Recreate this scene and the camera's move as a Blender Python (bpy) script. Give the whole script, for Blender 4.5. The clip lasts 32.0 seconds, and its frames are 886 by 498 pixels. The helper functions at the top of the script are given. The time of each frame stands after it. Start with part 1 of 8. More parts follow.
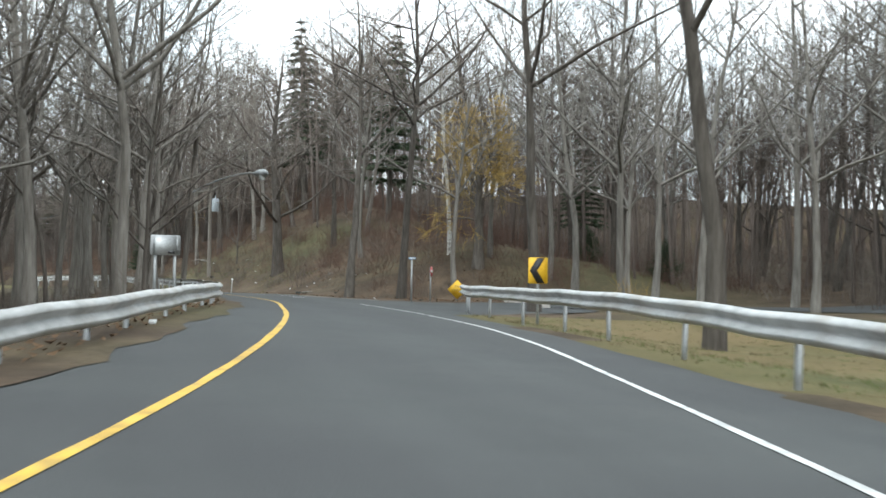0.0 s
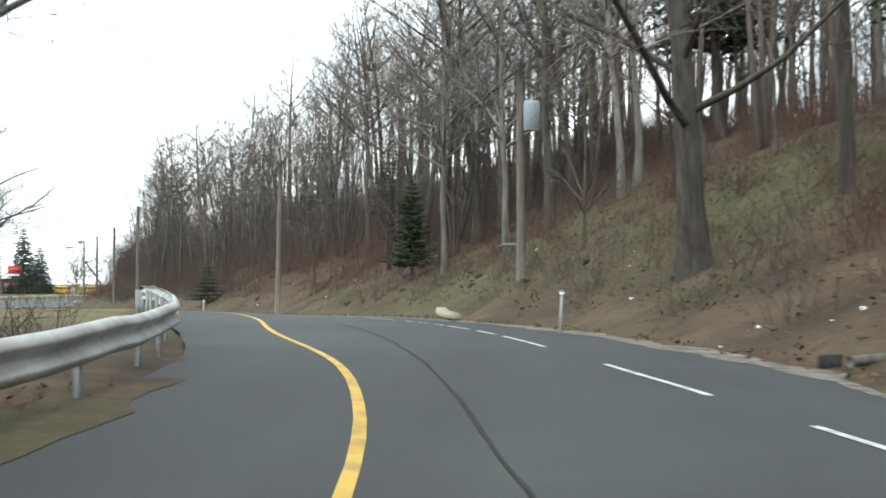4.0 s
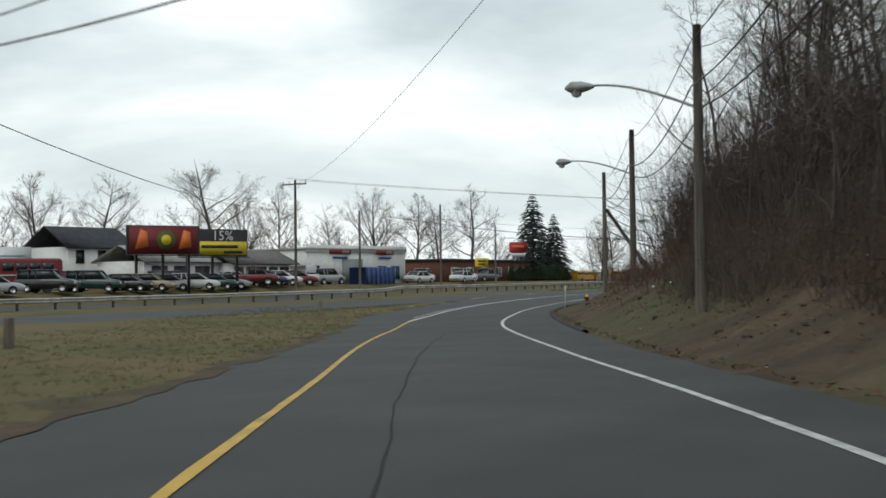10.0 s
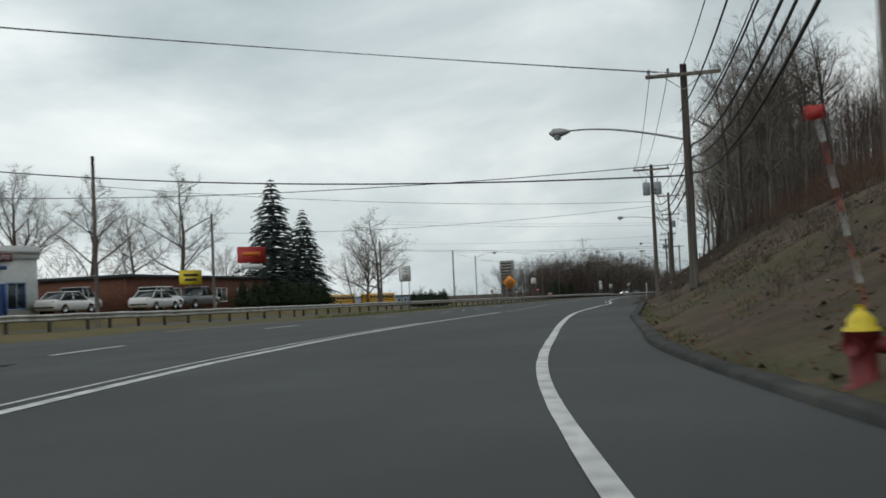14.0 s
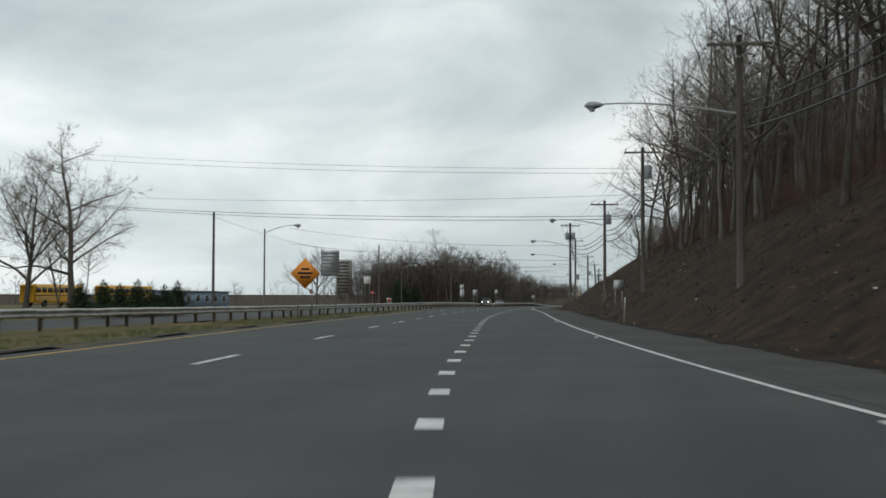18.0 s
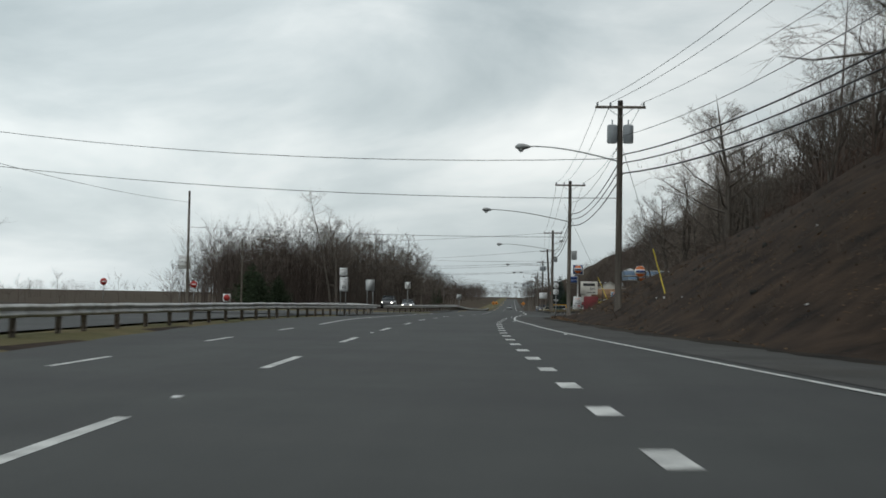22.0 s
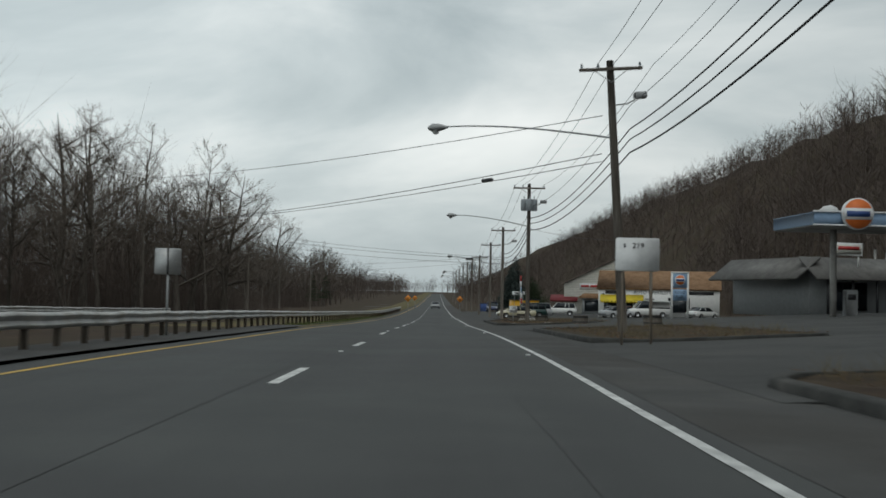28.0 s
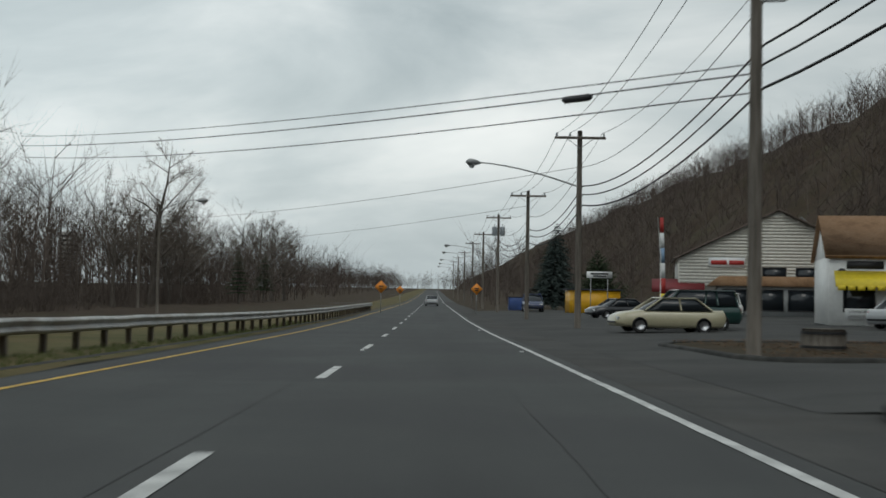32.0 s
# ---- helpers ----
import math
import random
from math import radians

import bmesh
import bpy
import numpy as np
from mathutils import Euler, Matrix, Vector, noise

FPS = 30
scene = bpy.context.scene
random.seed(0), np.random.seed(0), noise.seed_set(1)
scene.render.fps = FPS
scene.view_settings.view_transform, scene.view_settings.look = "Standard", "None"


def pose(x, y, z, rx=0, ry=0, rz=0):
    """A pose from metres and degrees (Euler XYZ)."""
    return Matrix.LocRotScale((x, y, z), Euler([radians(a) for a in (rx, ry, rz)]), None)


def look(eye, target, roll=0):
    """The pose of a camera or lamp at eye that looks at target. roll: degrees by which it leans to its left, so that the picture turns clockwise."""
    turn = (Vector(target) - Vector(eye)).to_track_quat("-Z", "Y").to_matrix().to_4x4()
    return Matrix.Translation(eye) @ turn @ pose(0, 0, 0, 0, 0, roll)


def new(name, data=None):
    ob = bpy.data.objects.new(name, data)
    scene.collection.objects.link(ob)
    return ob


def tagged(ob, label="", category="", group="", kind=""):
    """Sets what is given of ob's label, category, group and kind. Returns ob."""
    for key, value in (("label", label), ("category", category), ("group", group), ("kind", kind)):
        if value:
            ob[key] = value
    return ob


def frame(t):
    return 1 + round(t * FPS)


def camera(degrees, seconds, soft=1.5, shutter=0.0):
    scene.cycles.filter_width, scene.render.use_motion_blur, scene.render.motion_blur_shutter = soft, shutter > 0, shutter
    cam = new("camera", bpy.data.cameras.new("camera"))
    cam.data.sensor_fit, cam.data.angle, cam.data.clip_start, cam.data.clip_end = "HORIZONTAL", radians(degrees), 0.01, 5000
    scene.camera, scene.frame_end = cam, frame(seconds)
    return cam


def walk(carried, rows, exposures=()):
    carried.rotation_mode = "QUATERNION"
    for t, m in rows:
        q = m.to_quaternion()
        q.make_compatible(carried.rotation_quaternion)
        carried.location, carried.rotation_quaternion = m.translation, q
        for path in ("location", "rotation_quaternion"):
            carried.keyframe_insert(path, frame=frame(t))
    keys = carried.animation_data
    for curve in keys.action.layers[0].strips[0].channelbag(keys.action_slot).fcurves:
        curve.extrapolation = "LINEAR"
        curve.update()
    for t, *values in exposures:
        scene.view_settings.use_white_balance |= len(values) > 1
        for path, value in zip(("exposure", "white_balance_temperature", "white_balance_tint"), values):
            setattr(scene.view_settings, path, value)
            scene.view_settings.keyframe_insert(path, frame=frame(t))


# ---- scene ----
cam = camera(39.94, 32.0, soft=1.6, shutter=0.3)
PATH = [
    (0.0, pose(0.000, 0.000, 0.820, 92.304, -0.718, -13.527)),
    (0.5, pose(1.365, 6.176, 0.987, 92.583, -0.134, -11.987)),
    (1.0, pose(2.555, 12.356, 1.148, 92.434, -0.205, -9.679)),
    (1.5, pose(3.455, 18.481, 1.300, 92.411, -0.247, -7.634)),
    (2.0, pose(4.109, 24.537, 1.432, 92.044, 0.361, -5.725)),
    (2.5, pose(4.457, 30.488, 1.531, 91.808, 0.333, -3.632)),
    (3.0, pose(4.428, 36.441, 1.625, 92.410, -0.012, -1.334)),
    (3.5, pose(4.199, 42.320, 1.717, 92.146, 0.012, 0.867)),
    (5.5, pose(1.142, 66.216, 2.138, 91.172, -0.139, 12.293)),
    (6.0, pose(-0.504, 72.835, 2.041, 91.210, -0.878, 14.568)),
    (6.5, pose(-2.493, 79.354, 1.957, 91.283, -1.314, 16.830)),
    (7.0, pose(-4.755, 85.949, 1.835, 91.449, -1.063, 19.173)),
    (7.5, pose(-7.369, 92.639, 1.700, 91.429, -1.020, 21.486)),
    (8.0, pose(-10.337, 99.528, 1.575, 91.403, -0.177, 23.707)),
    (8.5, pose(-13.558, 106.535, 1.514, 91.592, -0.183, 25.389)),
    (9.0, pose(-17.028, 113.575, 1.471, 91.374, -0.066, 26.642)),
    (9.5, pose(-20.699, 120.641, 1.414, 91.373, 0.086, 27.492)),
    (10.0, pose(-24.506, 127.814, 1.331, 91.409, 0.700, 27.938)),
    (10.5, pose(-28.243, 134.974, 1.221, 91.464, 0.817, 28.126)),
    (11.0, pose(-32.108, 142.108, 1.080, 91.321, 0.558, 27.323)),
    (11.5, pose(-35.933, 149.335, 0.914, 91.209, 1.113, 26.217)),
    (12.0, pose(-39.478, 156.560, 0.700, 91.029, 1.653, 24.427)),
    (12.5, pose(-42.799, 163.917, 0.550, 91.095, 2.464, 22.547)),
    (13.0, pose(-45.866, 171.379, 0.481, 91.662, 2.965, 20.457)),
    (13.5, pose(-48.723, 179.066, 0.486, 92.413, 2.707, 18.036)),
    (14.0, pose(-51.269, 187.156, 0.492, 92.504, 2.629, 15.626)),
    (14.5, pose(-53.444, 195.692, 0.540, 92.821, 2.709, 13.370)),
    (16.5, pose(-60.894, 237.385, 1.039, 92.479, 0.379, 9.972)),
    (17.0, pose(-63.095, 248.432, 1.047, 92.429, 0.186, 9.475)),
    (17.5, pose(-65.157, 259.856, 1.046, 92.428, -0.303, 8.729)),
    (18.0, pose(-67.097, 271.533, 1.040, 92.454, -0.168, 8.044)),
    (18.5, pose(-68.850, 283.357, 1.034, 92.537, -0.058, 7.549)),
    (19.0, pose(-70.473, 295.204, 1.061, 92.406, -1.002, 7.059)),
    (19.5, pose(-71.994, 306.992, 1.059, 92.523, -0.629, 6.483)),
    (20.0, pose(-73.416, 318.876, 1.053, 92.524, -1.061, 5.501)),
    (20.5, pose(-74.673, 330.720, 1.036, 92.504, -0.820, 4.795)),
    (21.0, pose(-75.801, 342.660, 1.053, 92.716, -0.998, 4.357)),
    (21.5, pose(-76.807, 354.684, 1.068, 92.549, -1.278, 3.851)),
    (22.0, pose(-77.700, 366.779, 1.053, 92.526, -1.027, 3.277)),
    (22.5, pose(-78.551, 378.966, 1.060, 92.528, -1.130, 2.509)),
    (23.0, pose(-79.198, 391.561, 1.106, 92.596, -1.058, 1.706)),
    (23.5, pose(-79.860, 404.225, 1.160, 92.510, -0.774, 0.696)),
    (24.0, pose(-80.229, 417.071, 1.213, 92.297, -1.054, -0.102)),
    (24.5, pose(-80.405, 430.119, 1.238, 92.420, -0.899, -0.518)),
    (26.5, pose(-78.235, 487.674, 1.025, 92.626, -0.268, -0.354)),
    (27.0, pose(-78.335, 500.492, 1.064, 92.377, -0.742, -0.348)),
    (27.5, pose(-78.375, 512.614, 1.088, 92.421, -0.674, -0.104)),
    (28.0, pose(-78.507, 524.252, 1.108, 92.373, -1.064, -0.265)),
    (28.5, pose(-78.596, 536.145, 1.092, 92.376, -1.421, -0.385)),
    (29.0, pose(-78.589, 548.056, 1.041, 92.182, -1.702, -0.380)),
    (29.5, pose(-78.699, 560.032, 0.945, 92.231, -1.398, -0.615)),
    (30.0, pose(-78.756, 572.154, 0.818, 92.304, -1.740, -0.771)),
    (30.5, pose(-78.934, 584.111, 0.695, 92.195, -1.389, -0.869)),
    (31.0, pose(-78.880, 595.698, 0.574, 92.198, -1.318, -0.833)),
    (31.5, pose(-78.813, 607.128, 0.461, 92.143, -1.027, -0.738)),
    (32.0, pose(-78.787, 618.360, 0.367, 92.265, -1.015, -0.483)),
]
EXPOSURES = [(0.0, 1.60, 6250, 9), (3.5, 1.6, 6280, 8), (5.5, 1.0, 6450, 7), (8.0, 0.42, 6500, 8), (10.0, -0.05, 6500, 9), (12.0, -0.42, 6500, 10), (14.0, -0.33, 6500, 9), (16.5, -0.26, 6500, 9), (24.5, -0.30, 6500, 9), (27.0, -0.38, 6500, 8), (32.0, -0.38, 6500, 8)]
walk(cam, PATH, EXPOSURES)

# ---- world and light: an overcast day ----
world = bpy.data.worlds.new("overcast_sky")
scene.world = world
world.use_nodes = True


def sky_nodes():
    nt = world.node_tree
    nt.nodes.clear()
    out = nt.nodes.new("ShaderNodeOutputWorld")
    bg = nt.nodes.new("ShaderNodeBackground")
    sky = nt.nodes.new("ShaderNodeTexSky")
    sky.sky_type = "NISHITA"
    sky.sun_disc = False
    sky.sun_elevation, sky.sun_rotation = radians(48), radians(200)
    sky.air_density, sky.dust_density = 1.5, 3.0
    dim = nt.nodes.new("ShaderNodeVectorMath")
    dim.operation = "SCALE"
    dim.inputs["Scale"].default_value = 0.09
    nt.links.new(sky.outputs["Color"], dim.inputs[0])
    co = nt.nodes.new("ShaderNodeTexCoord")
    flat = nt.nodes.new("ShaderNodeMapping")
    flat.inputs["Scale"].default_value = (1.6, 1.1, 4.6)
    flat.inputs["Rotation"].default_value = (0.0, radians(4), radians(25))
    nt.links.new(co.outputs["Generated"], flat.inputs["Vector"])
    n1 = nt.nodes.new("ShaderNodeTexNoise")
    n1.inputs["Scale"].default_value, n1.inputs["Detail"].default_value = 1.7, 7.0
    n1.inputs["Roughness"].default_value, n1.inputs["Distortion"].default_value = 0.52, 0.35
    nt.links.new(flat.outputs["Vector"], n1.inputs["Vector"])
    ramp = nt.nodes.new("ShaderNodeValToRGB")
    e = ramp.color_ramp.elements
    e[0].position, e[0].color = 0.30, (0.485, 0.575, 0.61, 1)
    e[1].position, e[1].color = 0.74, (1.30, 1.34, 1.33, 1)
    mid = e.new(0.50)
    mid.color = (0.79, 0.875, 0.90, 1)
    nt.links.new(n1.outputs["Fac"], ramp.inputs["Fac"])
    mix = nt.nodes.new("ShaderNodeMix")
    mix.data_type = "RGBA"
    mix.inputs["Factor"].default_value = 0.90
    nt.links.new(dim.outputs["Vector"], mix.inputs["A"])
    nt.links.new(ramp.outputs["Color"], mix.inputs["B"])
    side = nt.nodes.new("ShaderNodeSeparateXYZ")
    nt.links.new(co.outputs["Generated"], side.inputs["Vector"])
    fade = nt.nodes.new("ShaderNodeMapRange")
    fade.inputs["From Min"].default_value, fade.inputs["From Max"].default_value = -0.35, 0.40
    fade.inputs["To Min"].default_value, fade.inputs["To Max"].default_value = 1.10, 0.80
    nt.links.new(side.outputs["X"], fade.inputs["Value"])
    veil = nt.nodes.new("ShaderNodeVectorMath")
    veil.operation = "SCALE"
    nt.links.new(mix.outputs["Result"], veil.inputs[0])
    nt.links.new(fade.outputs["Result"], veil.inputs["Scale"])
    nt.links.new(veil.outputs["Vector"], bg.inputs["Color"])
    bg.inputs["Strength"].default_value = 1.0
    nt.links.new(bg.outputs["Background"], out.inputs["Surface"])


sky_nodes()
sun = new("sun", bpy.data.lights.new("sun", "SUN"))
sun.data.energy, sun.data.angle, sun.data.color = 0.5, radians(30), (1.0, 0.97, 0.92)
sun.matrix_world = look((0, 0, 200), (-40, 120, 0))

# ---- materials ----


def material(name, stops, scale=1.0, rough=0.8, metal=0.0, fine=0.0, bump=0.0, bump_scale=None, spots=None, per_object=0.0, detail=6.0, stretch=None, coord="Object"):
    """A surface whose colour runs through stops with noise of the given scale; spots: (colour, scale, amount)."""
    m = bpy.data.materials.new(name)
    m.use_nodes = True
    nt = m.node_tree
    bsdf = nt.nodes["Principled BSDF"]
    bsdf.inputs["Roughness"].default_value = rough
    bsdf.inputs["Metallic"].default_value = metal
    if rough >= 0.9:
        bsdf.inputs["Specular IOR Level"].default_value = 0.12
    co = nt.nodes.new("ShaderNodeTexCoord")
    vec = co.outputs[coord]
    if stretch:
        mp = nt.nodes.new("ShaderNodeMapping")
        mp.inputs["Scale"].default_value = stretch
        nt.links.new(vec, mp.inputs["Vector"])
        vec = mp.outputs["Vector"]
    n = nt.nodes.new("ShaderNodeTexNoise")
    n.inputs["Scale"].default_value, n.inputs["Detail"].default_value = scale, detail
    n.inputs["Roughness"].default_value = 0.62
    nt.links.new(vec, n.inputs["Vector"])
    r = nt.nodes.new("ShaderNodeValToRGB")
    els = r.color_ramp.elements
    k = len(stops)
    for i, c in enumerate(stops):
        p = 0.3 + 0.4 * (i / (k - 1) if k > 1 else 0)
        el = els[i] if i < 2 else els.new(p)
        el.position, el.color = p, (*c, 1)
    if k == 1:
        els[1].color = (*stops[0], 1)
    nt.links.new(n.outputs["Fac"], r.inputs["Fac"])
    col = r.outputs["Color"]
    if spots:
        c2, sc2, amt = spots
        n2 = nt.nodes.new("ShaderNodeTexNoise")
        n2.inputs["Scale"].default_value, n2.inputs["Detail"].default_value = sc2, 5.0
        nt.links.new(vec, n2.inputs["Vector"])
        r2 = nt.nodes.new("ShaderNodeValToRGB")
        r2.color_ramp.elements[0].position, r2.color_ramp.elements[1].position = 0.52 - 0.12 * amt, 0.66
        nt.links.new(n2.outputs["Fac"], r2.inputs["Fac"])
        mx = nt.nodes.new("ShaderNodeMix")
        mx.data_type = "RGBA"
        mx.inputs["B"].default_value = (*c2, 1)
        sc = nt.nodes.new("ShaderNodeMath")
        sc.operation = "MULTIPLY"
        sc.inputs[1].default_value = amt
        nt.links.new(r2.outputs["Color"], sc.inputs[0])
        nt.links.new(sc.outputs["Value"], mx.inputs["Factor"])
        nt.links.new(col, mx.inputs["A"])
        col = mx.outputs["Result"]
    if fine:
        n3 = nt.nodes.new("ShaderNodeTexNoise")
        n3.inputs["Scale"].default_value, n3.inputs["Detail"].default_value = fine, 3.0
        nt.links.new(vec, n3.inputs["Vector"])
        hs = nt.nodes.new("ShaderNodeMix")
        hs.data_type, hs.blend_type = "RGBA", "OVERLAY"
        hs.inputs["Factor"].default_value = 0.45
        nt.links.new(col, hs.inputs["A"])
        nt.links.new(n3.outputs["Color"], hs.inputs["B"])
        bw = nt.nodes.new("ShaderNodeRGBToBW")
        nt.links.new(n3.outputs["Color"], bw.inputs["Color"])
        nt.links.new(bw.outputs["Val"], hs.inputs["B"])
        col = hs.outputs["Result"]
    if per_object:
        oi = nt.nodes.new("ShaderNodeObjectInfo")
        hv = nt.nodes.new("ShaderNodeHueSaturation")
        mr = nt.nodes.new("ShaderNodeMapRange")
        mr.inputs["To Min"].default_value, mr.inputs["To Max"].default_value = 1 - per_object, 1 + per_object
        nt.links.new(oi.outputs["Random"], mr.inputs["Value"])
        nt.links.new(mr.outputs["Result"], hv.inputs["Value"])
        nt.links.new(col, hv.inputs["Color"])
        col = hv.outputs["Color"]
    nt.links.new(col, bsdf.inputs["Base Color"])
    if bump:
        nb = nt.nodes.new("ShaderNodeTexNoise")
        nb.inputs["Scale"].default_value, nb.inputs["Detail"].default_value = bump_scale or scale * 8, 4.0
        nt.links.new(vec, nb.inputs["Vector"])
        b = nt.nodes.new("ShaderNodeBump")
        b.inputs["Strength"].default_value, b.inputs["Distance"].default_value = bump, 0.02
        nt.links.new(nb.outputs["Fac"], b.inputs["Height"])
        nt.links.new(b.outputs["Normal"], bsdf.inputs["Normal"])
    return m


def plain(name, colour, rough=0.5, metal=0.0, scale=3.0, var=0.10):
    lo = tuple(c * (1 - var) for c in colour)
    hi = tuple(min(1, c * (1 + var)) for c in colour)
    return material(name, [lo, colour, hi], scale, rough, metal, fine=40.0)


def glass_mat(name, colour=(0.02, 0.025, 0.03)):
    m = bpy.data.materials.new(name)
    m.use_nodes = True
    b = m.node_tree.nodes["Principled BSDF"]
    b.inputs["Base Color"].default_value = (*colour, 1)
    b.inputs["Roughness"].default_value = 0.06
    b.inputs["IOR"].default_value = 1.5
    return m


def glow(name, colour, strength):
    m = bpy.data.materials.new(name)
    m.use_nodes = True
    b = m.node_tree.nodes["Principled BSDF"]
    b.inputs["Emission Color"].default_value = (*colour, 1)
    b.inputs["Emission Strength"].default_value = strength
    return m


M = {}
M["asphalt"] = material("worn_asphalt", [(0.033, 0.035, 0.034), (0.042, 0.044, 0.043), (0.052, 0.054, 0.052)], 0.35, 0.86, bump=0.25, bump_scale=60, fine=70.0, spots=((0.031, 0.031, 0.032), 0.22, 0.85), detail=9)
M["asphalt_lot"] = material("parking_asphalt", [(0.05, 0.05, 0.05), (0.07, 0.07, 0.068), (0.085, 0.083, 0.08)], 0.4, 0.9, bump=0.2, bump_scale=50, fine=60.0, spots=((0.04, 0.04, 0.04), 0.2, 0.5))
M["shoulder"] = material("shoulder_asphalt", [(0.058, 0.058, 0.057), (0.074, 0.073, 0.071), (0.09, 0.088, 0.084)], 0.5, 0.92, bump=0.3, bump_scale=55, fine=60.0, spots=((0.05, 0.045, 0.04), 0.3, 0.5))
M["crack"] = material("sealed_crack", [(0.031, 0.031, 0.031), (0.044, 0.044, 0.043)], 4.0, 0.9)
M["joint"] = material("tarred_joint", [(0.036, 0.037, 0.037), (0.043, 0.044, 0.043)], 2.0, 0.88)
M["white_line"] = material("white_road_paint", [(0.42, 0.42, 0.41), (0.60, 0.60, 0.58), (0.66, 0.66, 0.64)], 2.0, 0.7, fine=60.0, spots=((0.16, 0.16, 0.16), 3.5, 0.55))
M["yellow_line"] = material("yellow_road_paint", [(0.46, 0.27, 0.03), (0.58, 0.36, 0.04), (0.62, 0.40, 0.06)], 2.0, 0.7, fine=60.0, spots=((0.14, 0.10, 0.05), 3.0, 0.45))
M["ground"] = material("leaf_litter_ground", [(0.045, 0.034, 0.025), (0.080, 0.058, 0.040), (0.125, 0.090, 0.060)], 0.55, 0.95, bump=0.9, bump_scale=9, fine=7.0, spots=((0.085, 0.095, 0.040), 0.07, 0.5), detail=12)
# near-black brown soil, for the strip at the foot of the bank
M["bank"] = material("dark_bank_soil", [(0.008, 0.0068, 0.0056), (0.017, 0.0135, 0.0105), (0.036, 0.027, 0.019)], 0.7, 0.95, bump=0.9, bump_scale=9, fine=7.0, spots=((0.050, 0.036, 0.024), 0.25, 0.6), detail=12)
M["lawn"] = material("winter_lawn", [(0.060, 0.066, 0.026), (0.105, 0.094, 0.043), (0.145, 0.118, 0.060)], 0.25, 0.95, bump=0.8, bump_scale=14, fine=11.0, spots=((0.16, 0.115, 0.06), 0.11, 0.75), detail=10)
M["kerb"] = material("stained_kerb", [(0.028, 0.028, 0.027), (0.05, 0.05, 0.047), (0.085, 0.082, 0.076)], 1.4, 0.9, bump=0.4, bump_scale=20, fine=30.0)
M["gravel"] = material("verge_gravel", [(0.08, 0.07, 0.055), (0.17, 0.15, 0.125), (0.30, 0.27, 0.24)], 3.5, 0.95, bump=0.9, bump_scale=25, fine=25.0, detail=10)
M["galv"] = material("weathered_galvanised_steel", [(0.30, 0.30, 0.29), (0.44, 0.44, 0.43), (0.55, 0.55, 0.53)], 1.6, 0.55, 0.35, fine=30.0, spots=((0.22, 0.15, 0.09), 1.1, 0.35))
M["steel"] = material("grey_steel", [(0.26, 0.27, 0.27), (0.36, 0.37, 0.37)], 3.0, 0.5, 0.5, fine=30.0)
M["wood_post"] = material("weathered_post_wood", [(0.09, 0.075, 0.06), (0.16, 0.135, 0.11), (0.24, 0.21, 0.17)], 3.0, 0.92, bump=0.5, bump_scale=18, stretch=(6, 6, 0.6), per_object=0.2)
M["pole_wood"] = material("utility_pole_wood", [(0.085, 0.075, 0.064), (0.145, 0.128, 0.110), (0.21, 0.19, 0.165)], 2.5, 0.92, bump=0.5, bump_scale=12, stretch=(7, 7, 0.35), per_object=0.25)
M["bark_dark"] = material("dark_bark", [(0.062, 0.053, 0.045), (0.105, 0.092, 0.079), (0.155, 0.138, 0.121)], 2.2, 0.95, bump=0.8, bump_scale=14, stretch=(4, 4, 0.6), per_object=0.25)
M["bark_grey"] = material("grey_bark", [(0.11, 0.10, 0.088), (0.18, 0.165, 0.145), (0.25, 0.235, 0.21)], 2.0, 0.95, bump=0.8, bump_scale=14, stretch=(4, 4, 0.6), per_object=0.2)
M["twig"] = material("bare_twigs", [(0.105, 0.087, 0.073), (0.155, 0.130, 0.110), (0.205, 0.177, 0.152)], 0.8, 0.95, per_object=0.25)
# tone raised by about a third: distance haze put into the colour
M["twig_haze"] = material("hazed_bare_twigs", [(0.060, 0.047, 0.040), (0.092, 0.074, 0.064), (0.135, 0.112, 0.096)], 0.05, 0.95)
M["twig_grey"] = material("pale_bare_twigs", [(0.17, 0.155, 0.135), (0.24, 0.22, 0.20)], 0.8, 0.95, per_object=0.15)
M["birch"] = material("birch_bark", [(0.10, 0.09, 0.08), (0.50, 0.48, 0.44), (0.58, 0.56, 0.52)], 3.0, 0.85, stretch=(1, 1, 3))
M["willow"] = material("golden_willow_shoots", [(0.26, 0.17, 0.05), (0.38, 0.26, 0.08), (0.46, 0.33, 0.12)], 0.6, 0.9)
M["needles"] = material("evergreen_needles", [(0.022, 0.034, 0.020), (0.040, 0.058, 0.032), (0.062, 0.082, 0.045)], 0.7, 0.9, per_object=0.2)
M["needles_blue"] = material("blue_spruce_needles", [(0.035, 0.048, 0.045), (0.060, 0.078, 0.072), (0.085, 0.105, 0.096)], 0.7, 0.9)
M["dry_leaf"] = material("dead_leaves", [(0.06, 0.036, 0.021), (0.115, 0.072, 0.042), (0.19, 0.125, 0.078)], 1.5, 0.9)
M["dry_grass"] = material("dry_grass", [(0.10, 0.082, 0.044), (0.155, 0.128, 0.072), (0.21, 0.175, 0.105)], 1.2, 0.95)
M["green_grass"] = material("green_grass", [(0.07, 0.095, 0.03), (0.11, 0.135, 0.05), (0.16, 0.165, 0.075)], 1.2, 0.95)
M["brush"] = material("reddish_brush_stems", [(0.070, 0.042, 0.033), (0.115, 0.072, 0.055), (0.16, 0.105, 0.082)], 0.4, 0.95)


